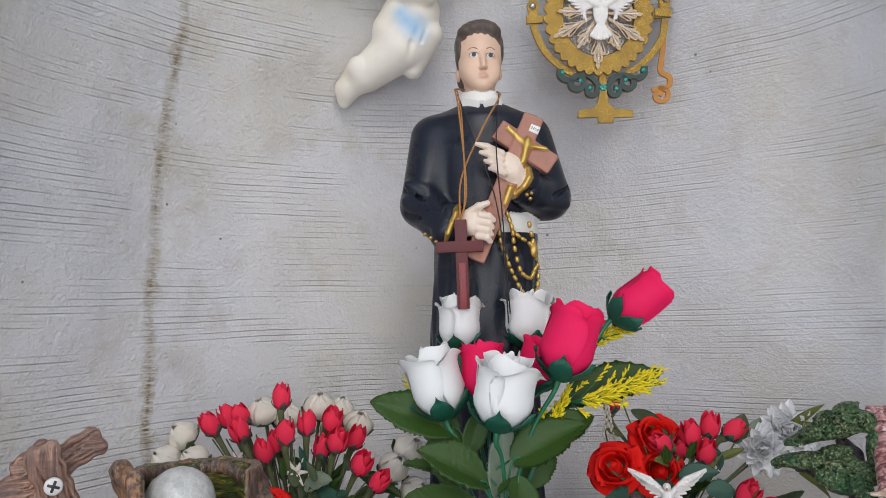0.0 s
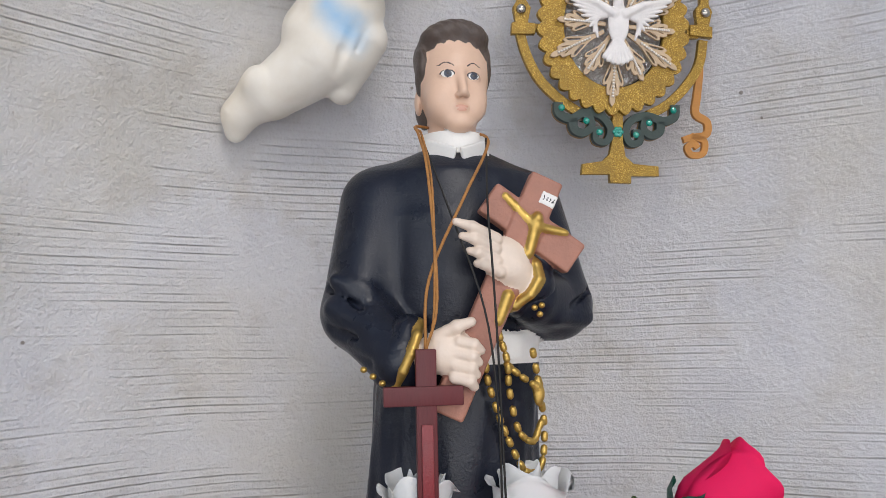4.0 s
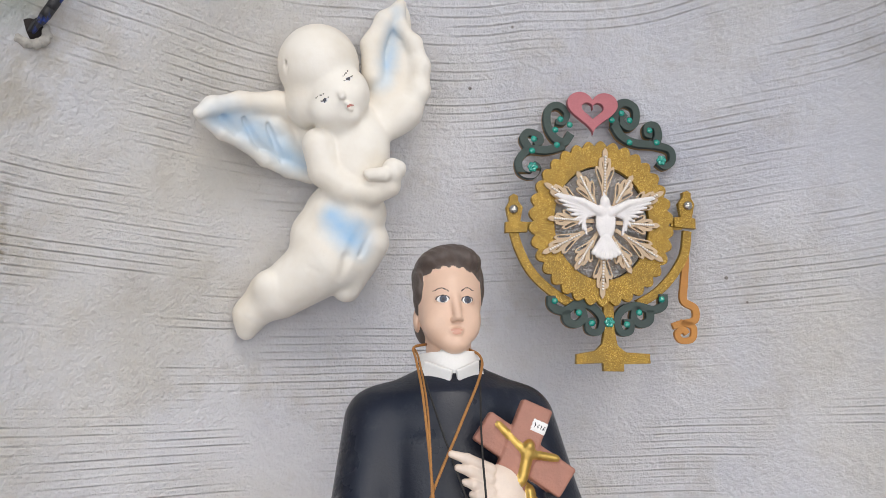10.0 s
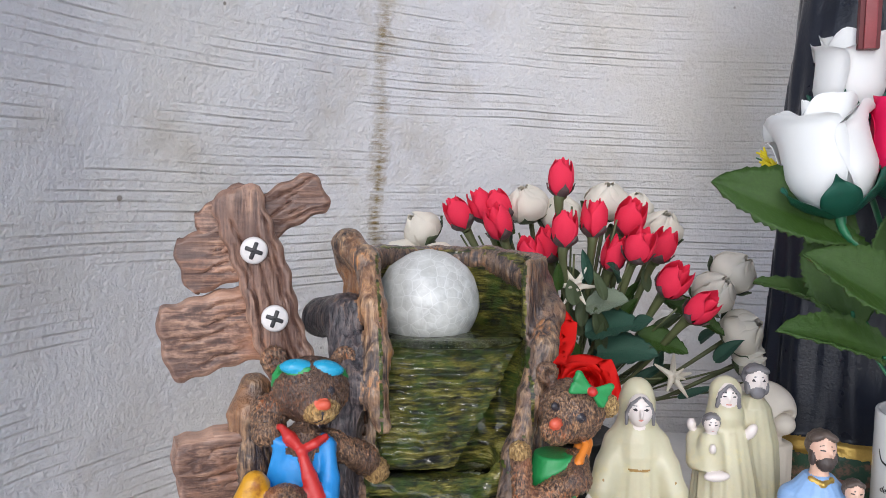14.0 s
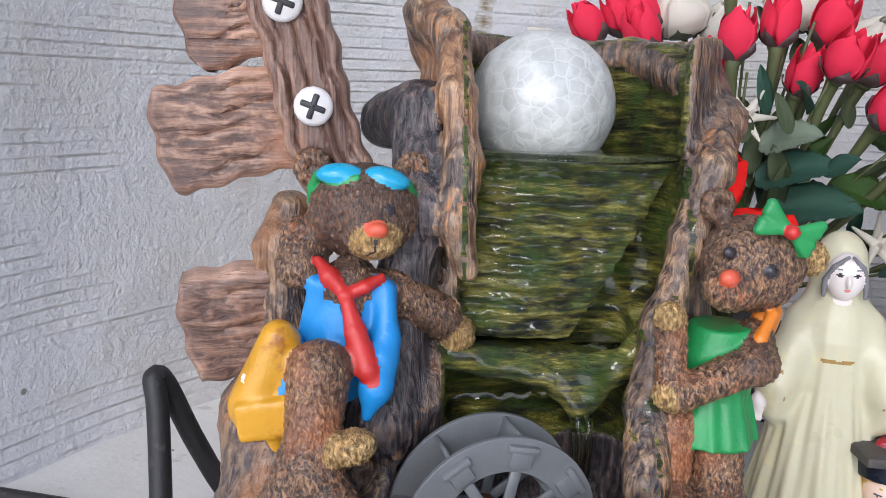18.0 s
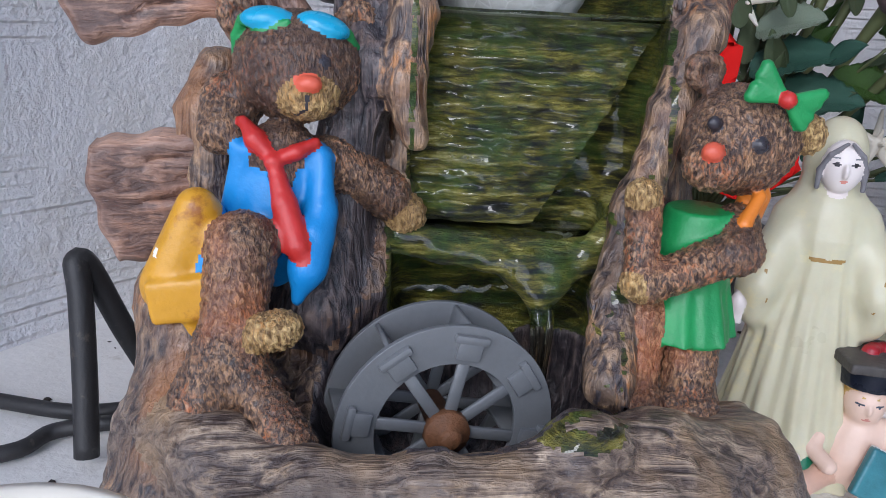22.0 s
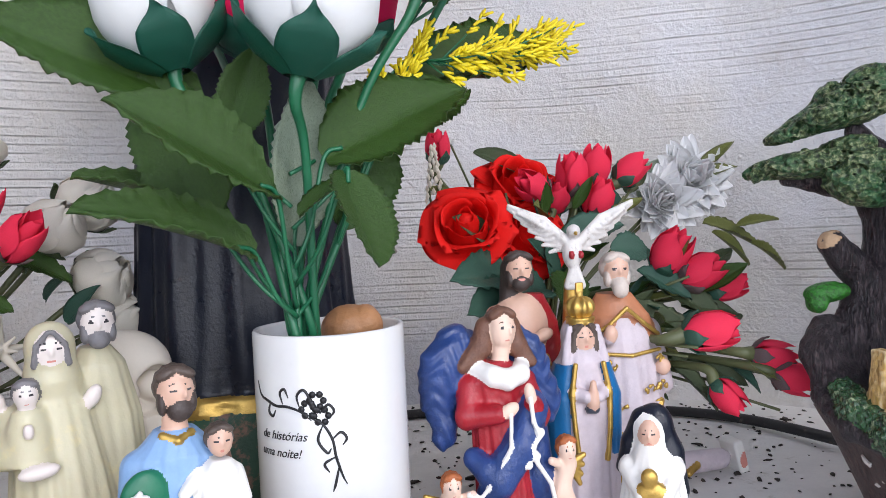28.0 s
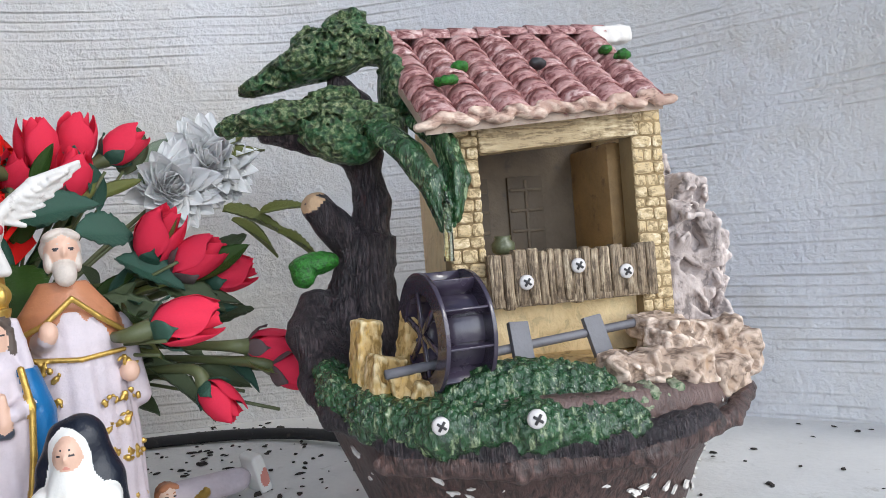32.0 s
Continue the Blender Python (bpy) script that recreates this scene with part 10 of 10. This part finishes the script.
def trinity():
    s = Sculpt()
    # base with gold clouds
    s.column([(0.0, 0.0, 0, 0.060, 0.026), (0.022, 0, 0, 0.060, 0.026)], 9, 0.002)
    for x, y, z, r in ((-0.034, -0.016, 0.034, 0.014), (0.028, -0.014, 0.040, 0.016), (0.034, -0.010, 0.060, 0.013), (-0.004, -0.018, 0.030, 0.014), (-0.026, -0.006, 0.055, 0.014), (0.012, -0.02, 0.050, 0.012)):
        s.ell((x, y, z), (r, r * 0.7, r), 5, k=0.004)
    s.line([(0.018, -0.026, 0.030), (0.026, -0.029, 0.036), (0.022, -0.030, 0.044), (0.014, -0.029, 0.040)], 0.0022, 5, 0.001)
    # seated man with bare chest and red cloak
    s.column([(0.02, -0.033, 0.004, 0.024, 0.018), (0.07, -0.032, 0.004, 0.023, 0.017), (0.10, -0.032, 0.004, 0.019, 0.014)], 1, 0.006, folds=8, depth=0.07)
    s.ell((-0.033, 0.001, 0.120), (0.0175, 0.0115, 0.023), 2, k=0.004)
    s.column([(0.08, -0.020, 0.006, 0.016, 0.013), (0.124, -0.019, 0.008, 0.012, 0.011), (0.142, -0.023, 0.008, 0.007, 0.008)], 1, 0.004)
    s.cap((-0.048, 0.002, 0.130), (-0.050, -0.008, 0.110), 0.0062, 0.0055, 2, 0.003)
    s.cap((-0.050, -0.008, 0.110), (-0.028, -0.015, 0.116), 0.0050, 0.0040, 2, 0.003)
    s.ell((-0.022, -0.015, 0.119), (0.006, 0.004, 0.004), 2, (0, -20, 0), k=0.001)
    face(s, (-0.033, -0.002, 0.1580), 0.0100, 2, 3, 3, 6, 6, 7)
    s.cap((-0.035, 0.004, 0.156), (-0.040, 0.004, 0.138), 0.0085, 0.005, 3, 0.003)
    s.line([(-0.020, -0.012, 0.105), (-0.016, -0.014, 0.085), (-0.024, -0.016, 0.070)], 0.0020, 5, 0.001)
    s.line([(-0.047, -0.008, 0.098), (-0.052, -0.008, 0.080)], 0.0015, 5, 0.001)
    # elder in apricot cape
    s.column([(0.02, 0.034, 0, 0.026, 0.020), (0.065, 0.033, 0, 0.0255, 0.0195), (0.10, 0.032, 0, 0.022, 0.016), (0.125, 0.030, 0.002, 0.018, 0.013)], 0, 0.005, folds=9, depth=0.05)
    s.column([(0.110, 0.031, 0.003, 0.0245, 0.0155), (0.125, 0.030, 0.003, 0.0215, 0.0140), (0.140, 0.029, 0.004, 0.011, 0.0095)], 8, 0.003)
    s.cap((0.012, 0.006, 0.118), (0.006, 0.006, 0.075), 0.006, 0.005, 8, 0.003)
    s.cap((0.054, 0.006, 0.116), (0.060, 0.002, 0.080), 0.006, 0.006, 0, 0.003)
    face(s, (0.029, -0.002, 0.1545), 0.0098, 2, 4, 4, 6, 6, None)
    s.ell((0.029, -0.010, 0.1435), (0.0052, 0.0042, 0.006), 4, k=0.002)
    s.cap((0.018, -0.008, 0.112), (0.018, -0.016, 0.114), 0.0058, 0.0042, 0, 0.002)
    s.ell((0.019, -0.018, 0.117), (0.0042, 0.0034, 0.0055), 2, k=0.001)
    s.ell((0.054, -0.012, 0.094), (0.0046, 0.004, 0.0055), 2, k=0.001)
    s.line([(0.006, -0.010, 0.115), (0.018, -0.015, 0.121), (0.030, -0.016, 0.132), (0.042, -0.013, 0.122), (0.053, -0.008, 0.114)], 0.0014, 5, 0.0006)
    s.line([(0.012, -0.012, 0.1045), (0.032, -0.018, 0.1030), (0.052, -0.012, 0.1050)], 0.0013, 5, 0.0006)
    rr = random.Random(4)
    for i in range(26):
        x0, z0 = rr.uniform(0.012, 0.057), (0.028, 0.042, 0.056, 0.070, 0.084, 0.097)[i % 6] + rr.uniform(-0.003, 0.003)
        for k in range(5):
            x, z = x0 + rr.uniform(-0.003, 0.003), z0 + rr.uniform(-0.003, 0.003)
            y = -math.sqrt(max(0.0, 1 - ((x - 0.0335) / 0.0262) ** 2)) * 0.0198
            s.ell((x, y, z), (rr.uniform(0.0008, 0.0022), 0.0009, rr.uniform(0.0007, 0.0016)), 5, (0, rr.uniform(0, 180), 0), k=0.0004)
    # dove over them
    s.ell((-0.001, -0.010, 0.168), (0.0062, 0.0055, 0.0110), 10, k=0.002)
    s.ell((-0.001, -0.014, 0.1805), (0.0042, 0.0045, 0.0042), 10, k=0.002)
    s.cap((-0.001, -0.018, 0.1795), (-0.001, -0.0205, 0.1780), 0.0012, 0.0005, 5, 0.0005)
    for sx in (-1, 1):
        for i in range(7):
            s.cap((sx * (0.004 + 0.002 * i), -0.008, 0.171 + 0.0015 * i), (sx * (0.014 + 0.0042 * i), -0.006, 0.168 + 0.0046 * i), 0.0024, 0.0012, 10, 0.0004)
            s.cap((sx * (0.005 + 0.0035 * i), -0.0105, 0.1755 + 0.0022 * i), (sx * (0.0095 + 0.0040 * i), -0.0085, 0.1710 + 0.0036 * i), 0.0018, 0.0010, 10, 0.0004)
        s.line([(sx * 0.004, -0.010, 0.174), (sx * 0.018, -0.009, 0.188), (sx * 0.039, -0.007, 0.1975)], (0.0032, 0.0024, 0.0012), 10, 0.0008)
    for i in range(5):
        s.cap((0, -0.010, 0.160), (0.0022 * (i - 2), -0.010, 0.147), 0.0026, 0.0026, 10, 0.0006)
    s.ell((-0.003, -0.0155, 0.166), (0.0016, 0.0016, 0.0025), 11, k=0.0005)
    s.ell((0.003, -0.0155, 0.166), (0.0016, 0.0016, 0.0025), 11, k=0.0005)
    s.cap((0, 0.0, 0.148), (0, 0.004, 0.05), 0.004, 0.010, 5, 0.003)
    tagged(sculpted("trinity_statue", [(s, 0.0008)], [ROBEL, ROBER, SKIN2, BEARD, paint("white_beard_paint", (0.60, 0.52, 0.46), 0.55, 0.8, 200, 800, 0.0005), GOLD, EYE, LIP, CAPE, DARKB, paint("aged_white_paint", (0.70, 0.67, 0.64), 0.5, 0.8, 90, 500, 0.0008, stain=(0.42, 0.38, 0.36), stain_at=0.60), ROBER], m=pose(0.230, 0.842, 0, 0, 0, -14)), "painted group of two seated holy figures under white dove", "statue")
    s = Sculpt()
    s.column([(0.0, 0, 0, 0.020, 0.014), (0.05, 0, 0, 0.021, 0.0135), (0.085, 0, 0, 0.0195, 0.0125), (0.106, 0, 0.001, 0.0145, 0.0105), (0.112, 0, 0.002, 0.007, 0.007)], 0, 0.003, folds=9, depth=0.05)
    for sx in (-1, 1):
        s.column([(0.052, sx * 0.014, 0.002, 0.0085, 0.012), (0.085, sx * 0.0145, 0.001, 0.0085, 0.012), (0.104, sx * 0.010, 0.001, 0.0065, 0.010)], 1, 0.003)
        s.line([(sx * 0.0085, -0.012, 0.105), (sx * 0.0115, -0.013, 0.088), (sx * 0.0105, -0.014, 0.068), (sx * 0.0085, -0.014, 0.050)], 0.0015, 2, 0.0006)
        s.cap((sx * 0.012, -0.006, 0.090), (sx * 0.004, -0.015, 0.087), 0.0045, 0.0035, 0, 0.002)
    s.cap((0, -0.016, 0.084), (0, -0.0165, 0.095), 0.0034, 0.0018, 3, 0.001)
    face(s, (0, -0.002, 0.1190), 0.0085, 3, 4, None, 5, 5, 6)
    s.ell((0, 0.0045, 0.1215), (0.0100, 0.0080, 0.0100), 0, k=0.001)
    for sx in (-1, 1):
        s.line([(sx * 0.0025, -0.0085, 0.1268), (sx * 0.0062, -0.0062, 0.1220), (sx * 0.0072, -0.0052, 0.1130)], (0.0010, 0.0013, 0.0014), 4, 0.0006)
        s.line([(sx * 0.0085, -0.0040, 0.1250), (sx * 0.0105, -0.0040, 0.1160), (sx * 0.0120, -0.0060, 0.1060)], (0.0018, 0.0022, 0.0026), 0, 0.001)
    s.cap((0, 0.004, 0.116), (0, 0.003, 0.104), 0.0098, 0.0125, 0, 0.004)
    s.column([(0.1270, 0, 0, 0.0080, 0.0078), (0.1310, 0, 0, 0.0088, 0.0086)], 2, 0.0006)
    s.ell((0, 0, 0.1365), (0.0085, 0.0083, 0.0065), 2, k=0.001, wave=lambda q: 0.0006 * np.sin(9 * np.arctan2(q[..., 1], q[..., 0])))
    s.ell((0, 0, 0.1440), (0.0022, 0.0022, 0.0022), 2, k=0.0006)
    s.slab((0, 0, 0.1480), (0.0024, 0.0010, 0.0030), 2, (0, 0, 0), 0.0006, 0.0005)
    for sx in (-1, 1):
        s.ell((sx * 0.002, -0.0150, 0.0795), (0.0018, 0.0018, 0.0018), 7)
    tagged(sculpted("crowned_lady_statue", [(s, 0.00075)], [ROBEL, SKYM, GOLD, SKIN2, HAIR, EYE, LIP, BLUEGREY], m=pose(0.218, 0.812, 0, 0, 0, -10)), "statuette of praying lady in blue mantle with golden crown", "statue")


def nun():
    s = Sculpt()
    s.column([(0.0, 0, 0, 0.022, 0.016), (0.03, 0, 0, 0.020, 0.014), (0.055, 0, 0, 0.016, 0.012), (0.066, 0, 0, 0.008, 0.008)], 0, 0.003, folds=8, depth=0.06)
    face(s, (-0.001, -0.003, 0.0735), 0.0078, 2, None, None, 3, 3, 4, 0)
    s.ell((0.002, 0.005, 0.0775), (0.0108, 0.0085, 0.0112), 1, k=0.001)
    s.line([(-0.006, 0.004, 0.080), (-0.012, 0.005, 0.066), (-0.018, 0.006, 0.052)], (0.006, 0.006, 0.004), 1, 0.003)
    s.line([(0.004, 0.007, 0.078), (0.010, 0.007, 0.060), (0.014, 0.007, 0.04)], (0.008, 0.009, 0.008), 1, 0.003)
    s.column([(0.004, 0.0, -0.013, 0.006, 0.003), (0.040, 0, -0.012, 0.006, 0.003)], 1, 0.001)
    s.ell((0, -0.015, 0.044), (0.009, 0.004, 0.007), 5, k=0.002)
    s.ell((-0.001, -0.017, 0.053), (0.005, 0.0035, 0.005), 5, k=0.002)
    s.slab((0.004, -0.017, 0.035), (0.006, 0.0022, 0.0045), 5, (0, 8, 0), 0.0008, 0.001)
    s.cap((-0.014, -0.002, 0.054), (-0.006, -0.014, 0.042), 0.0060, 0.0042, 0, 0.002)
    s.cap((0.014, -0.002, 0.054), (0.008, -0.014, 0.042), 0.0060, 0.0042, 0, 0.002)
    s.line([(0.014, -0.008, 0.030), (0.017, -0.010, 0.014)], 0.0016, 5, 0.001)
    tagged(sculpted("nun_statue", [(s, 0.00075)], [WHITE, BLACK, SKIN2, EYE, LIP, GOLD], m=pose(0.2305, 0.765, 0.001, 0, 0, -38) @ Matrix.Diagonal((0.88, 0.9, 0.97, 1))), "small nun statuette in white habit and black veil", "statue")


def cream_figure():
    s = Sculpt()
    s.column([(0.0, 0, 0, 0.026, 0.020), (0.06, 0, 0, 0.022, 0.017), (0.095, 0.002, 0, 0.020, 0.016)], 0, 0.006, folds=6, depth=0.06)
    s.ell((0.0, 0, 0.118), (0.024, 0.018, 0.022), 0, k=0.010)
    s.ell((0.012, -0.008, 0.112), (0.011, 0.010, 0.010), 0, k=-0.004)
    s.ell((0.013, -0.006, 0.110), (0.0095, 0.008, 0.008), 0, k=0.002)
    s.line([(-0.016, -0.012, 0.128), (0.0, -0.018, 0.108), (0.004, -0.018, 0.085)], 0.004, 0, 0.004)
    tagged(sculpted("plaster_figure", [(s, 0.0011)], [CREAMW], m=pose(-0.030, 0.865, 0, 0, 0, 4)), "worn cream plaster figure behind the small statues", "figurine")
    s = Sculpt()
    s.cap((-0.028, 0, 0.010), (0.010, 0, 0.010), 0.0085, 0.0075, 0, 0.003)
    face(s, (-0.034, -0.002, 0.012), 0.0068, 1, 2, None, 3, 3, None)
    s.slab((0.022, 0, 0.012), (0.004, 0.010, 0.012), 4, (0, -14, 0), 0.002, 0.002)
    s.cap((-0.014, -0.007, 0.010), (-0.022, -0.010, 0.006), 0.003, 0.0025, 5, 0.001)
    s.ell((0.0235, -0.010, 0.010), (0.003, 0.002, 0.006), 6, daub=True)
    tagged(sculpted("lying_figurine", [(s, 0.0009)], [ROBEL, SKIN, CAPE, EYE, WHITE, GOLD, LIP], m=pose(0.352, 0.866, 0, 0, 0, -6)), "small pale lying figurine on the dusty shelf", "figurine")
    for x, y in ((-0.030, 0.690), (-0.012, 0.688)):
        s = Sculpt()
        s.column([(0, 0, 0, 0.009, 0.008), (0.03, 0, 0, 0.007, 0.006), (0.038, 0, 0, 0.003, 0.003)], 0, 0.003)
        s.ell((0, 0, 0.0455), (0.0072, 0.007, 0.0075), 1, k=0.001)
        tagged(sculpted("tiny_figurine", [(s, 0.0009)], [CREAMW, CREAMW if x < -0.02 else paint("tan_cap", (0.50, 0.34, 0.20), 0.5)], m=pose(x, y, 0.001)), "tiny cream figurine in front of the statues", "figurine", "tiny figurines")


mary_glow()
family_glow()
joseph()
graduate()
flower_angel()
knot_lady()
trinity()
nun()
cream_figure()

# ---- cables, hole in the wall, dirt ----
RUB = paint("black_rubber", (0.022, 0.021, 0.022), 0.55, 0.6, 60, 400, 0.0005, stain=(0.10, 0.085, 0.07), stain_at=0.66)


def strap(th, pts, w=0.0055):
    return tube("cord", pts, w, RUB, th, 10)


th = thing("power_cable", pose(-0.39, 0.64, 0), "black rubber power cable looped on the shelf beside the fountain", "cable")
for pts, w in (([(0.011, -0.013, 0.006), (0.006, -0.006, 0.036), (0.0, 0.001, 0.070), (-0.004, 0.004, 0.083), (-0.003, 0.010, 0.078), (0.003, 0.022, 0.044), (0.006, 0.042, 0.008), (0.010, 0.060, 0.006)], 0.0050),
               ([(-0.110, -0.006, 0.005), (-0.058, 0.004, 0.005), (-0.024, 0.012, 0.005), (-0.004, 0.027, 0.005), (0.012, 0.050, 0.005)], 0.0036),
               ([(-0.060, -0.060, 0.005), (-0.021, -0.025, 0.005), (-0.018, -0.004, 0.005), (0.005, 0.011, 0.008), (0.024, 0.014, 0.006)], 0.0036)):
    strap(th, [Vector(p) for p in pts], w)

th = thing("pump_cable", pose(0.30, 1.06, 0), "thin black pump cable along the back of the shelf", "cable")
strap(th, [(-0.16, 0.072, 0.005), (-0.06, 0.055, 0.005), (0.05, 0.005, 0.005), (0.13, -0.055, 0.005), (0.165, -0.12, 0.006), (0.17, -0.22, 0.01)], 0.0045)


def wires():
    m = Vector((-0.273, 0.884, 0.889))
    n = Vector((0.55, -0.62, -0.5)).normalized()
    th = thing("wall_wiring", Matrix.Translation(m), "blue and black electric wires coming out of broken hole", "wiring")
    s = Sculpt()
    for i in range(11):
        a = 2 * math.pi * i / 11
        s.ell((0.012 * math.cos(a) * 0.9, 0.006 * math.cos(a), 0.0105 * math.sin(a)), (0.0045, 0.0045, 0.0040), 0, k=0.002)
    q = sculpted("broken_edge", [(s, 0.0009, 0.0008, 700.0)], [paint("broken_plaster", (0.50, 0.47, 0.42), 0.8, 0.6, 200, 700, 0.0012)], th)
    q["label"] = "chipped plaster rim of the hole"
    # black disc on the uncut wall: painted shade for the depth of the hole
    v, f = lathe([(0.0005, 0.0), (0.0105, 0.0), (0.0105, 0.003), (0.0005, 0.0032)], 20)
    mm = aim((0, 0, 0), n)
    part("hole_disc", mesh_of("hole_disc", [mm @ Vector(p) for p in v], f, paint("hole_dark", (0.02, 0.014, 0.012), 0.8)), None, th)
    blue = paint("blue_insulation", (0.02, 0.05, 0.28), 0.4, 0.7, 90, 500, 0.0003, stain=(0.03, 0.03, 0.035), stain_at=0.5)
    blk = paint("black_insulation", (0.025, 0.024, 0.026), 0.5, 0.7, 90, 500, 0.0003)
    brn = paint("dusty_brown_insulation", (0.22, 0.16, 0.11), 0.6, 0.6, 90, 500, 0.0003, stain=(0.45, 0.40, 0.34), stain_at=0.55)
    o = n * 0.008
    fk = Vector((0.032, -0.007, 0.055)) + o
    tw = [Vector((0, 0, 0)).lerp(fk, i / 8) + o * min(1, i / 2) for i in range(9)]
    side = Vector((0.7, 0.5, -0.3))
    for k, mt, end in ((0, blue, Vector((0.076, -0.007, 0.112))), (1, blk, Vector((0.058, -0.020, 0.104))), (2, blue, None)):
        pts = [p + side * 0.0022 * math.cos(i * 1.5 + k * 2.1) + n * 0.0022 * math.sin(i * 1.5 + k * 2.1) for i, p in enumerate(tw)]
        if end is not None:
            pts += [fk.lerp(end + o, 0.5) + Vector((0.002, 0, 0)), end + o, end + o + Vector((0.02, -0.01, 0.045))]
        tube("wire", pts, 0.0022, mt, th, 8)
    tube("wire", [tw[5], tw[7] + Vector((-0.003, -0.004, 0.004)), Vector((0.028, -0.018, 0.068)) + o, Vector((0.014, -0.036, 0.072)) + o, Vector((-0.02, -0.075, 0.075)) + o], 0.0019, brn, th, 8)
    for i in (2, 3):
        tube("tape", [tw[i], tw[i + 1]], 0.0044, blk, th, 10, n=2)


wires()


def jar():
    vv, ff = lathe([(0.002, 0), (0.022, 0), (0.026, 0.004), (0.0275, 0.04), (0.0255, 0.092), (0.0245, 0.096), (0.0225, 0.0962), (0.0215, 0.093), (0.022, 0.01), (0.002, 0.008)], 48, True)
    ob = part("cream_jar", mesh_of("cream_jar", vv, ff, paint("cream_glaze", (0.70, 0.64, 0.54), 0.35, 0.9, 20, 300, 0.0002)), None)
    ob.matrix_world = pose(-0.226, 0.474, 0) @ Matrix.Diagonal((1.15, 1.15, 1.21, 1))
    tagged(ob, "plain cream ceramic jar standing before the fountain", "jar")


jar()


def dirt():
    rr = random.Random(77)
    v, f = [], []
    for i in range(900):
        if rr.random() < 0.6:
            a = radians(rr.gauss(30, 26))
            r = R0 * rr.uniform(0.55, 0.985)
        else:
            a = radians(rr.uniform(-100, 100))
            r = R0 * math.sqrt(rr.uniform(0.25, 0.97))
        x, y = CX + r * math.sin(a), CY + r * math.cos(a)
        k = rr.uniform(0.0006, 0.0022) * (1.8 if rr.random() < 0.08 else 1)
        o = len(v)
        n = rr.randint(4, 6)
        st, sp = rr.uniform(1, 2.4), rr.uniform(0, 3.14)
        for lay, s in ((0.0, 1.0), (k * 0.5, 0.7)):
            for j in range(n):
                w = 2 * math.pi * j / n
                q = k * s * rr.uniform(0.6, 1.2)
                px, py = q * st * math.cos(w), q * math.sin(w)
                v.append((x + px * math.cos(sp) - py * math.sin(sp), y + px * math.sin(sp) + py * math.cos(sp), 0.0004 + lay))
        f.append(tuple(range(o + n, o + 2 * n)))
        for j in range(n):
            f.append((o + j, o + (j + 1) % n, o + n + (j + 1) % n, o + n + j))
    ob = part("dirt", mesh_of("dirt", v, f, paint("dirt_crumbs", (0.045, 0.035, 0.028), 0.9, 0.4, 90, 500, 0.0), smooth=False), None)
    tagged(ob, "dark crumbs and specks of dirt on the shelf", "dirt", kind="stuff")


dirt()
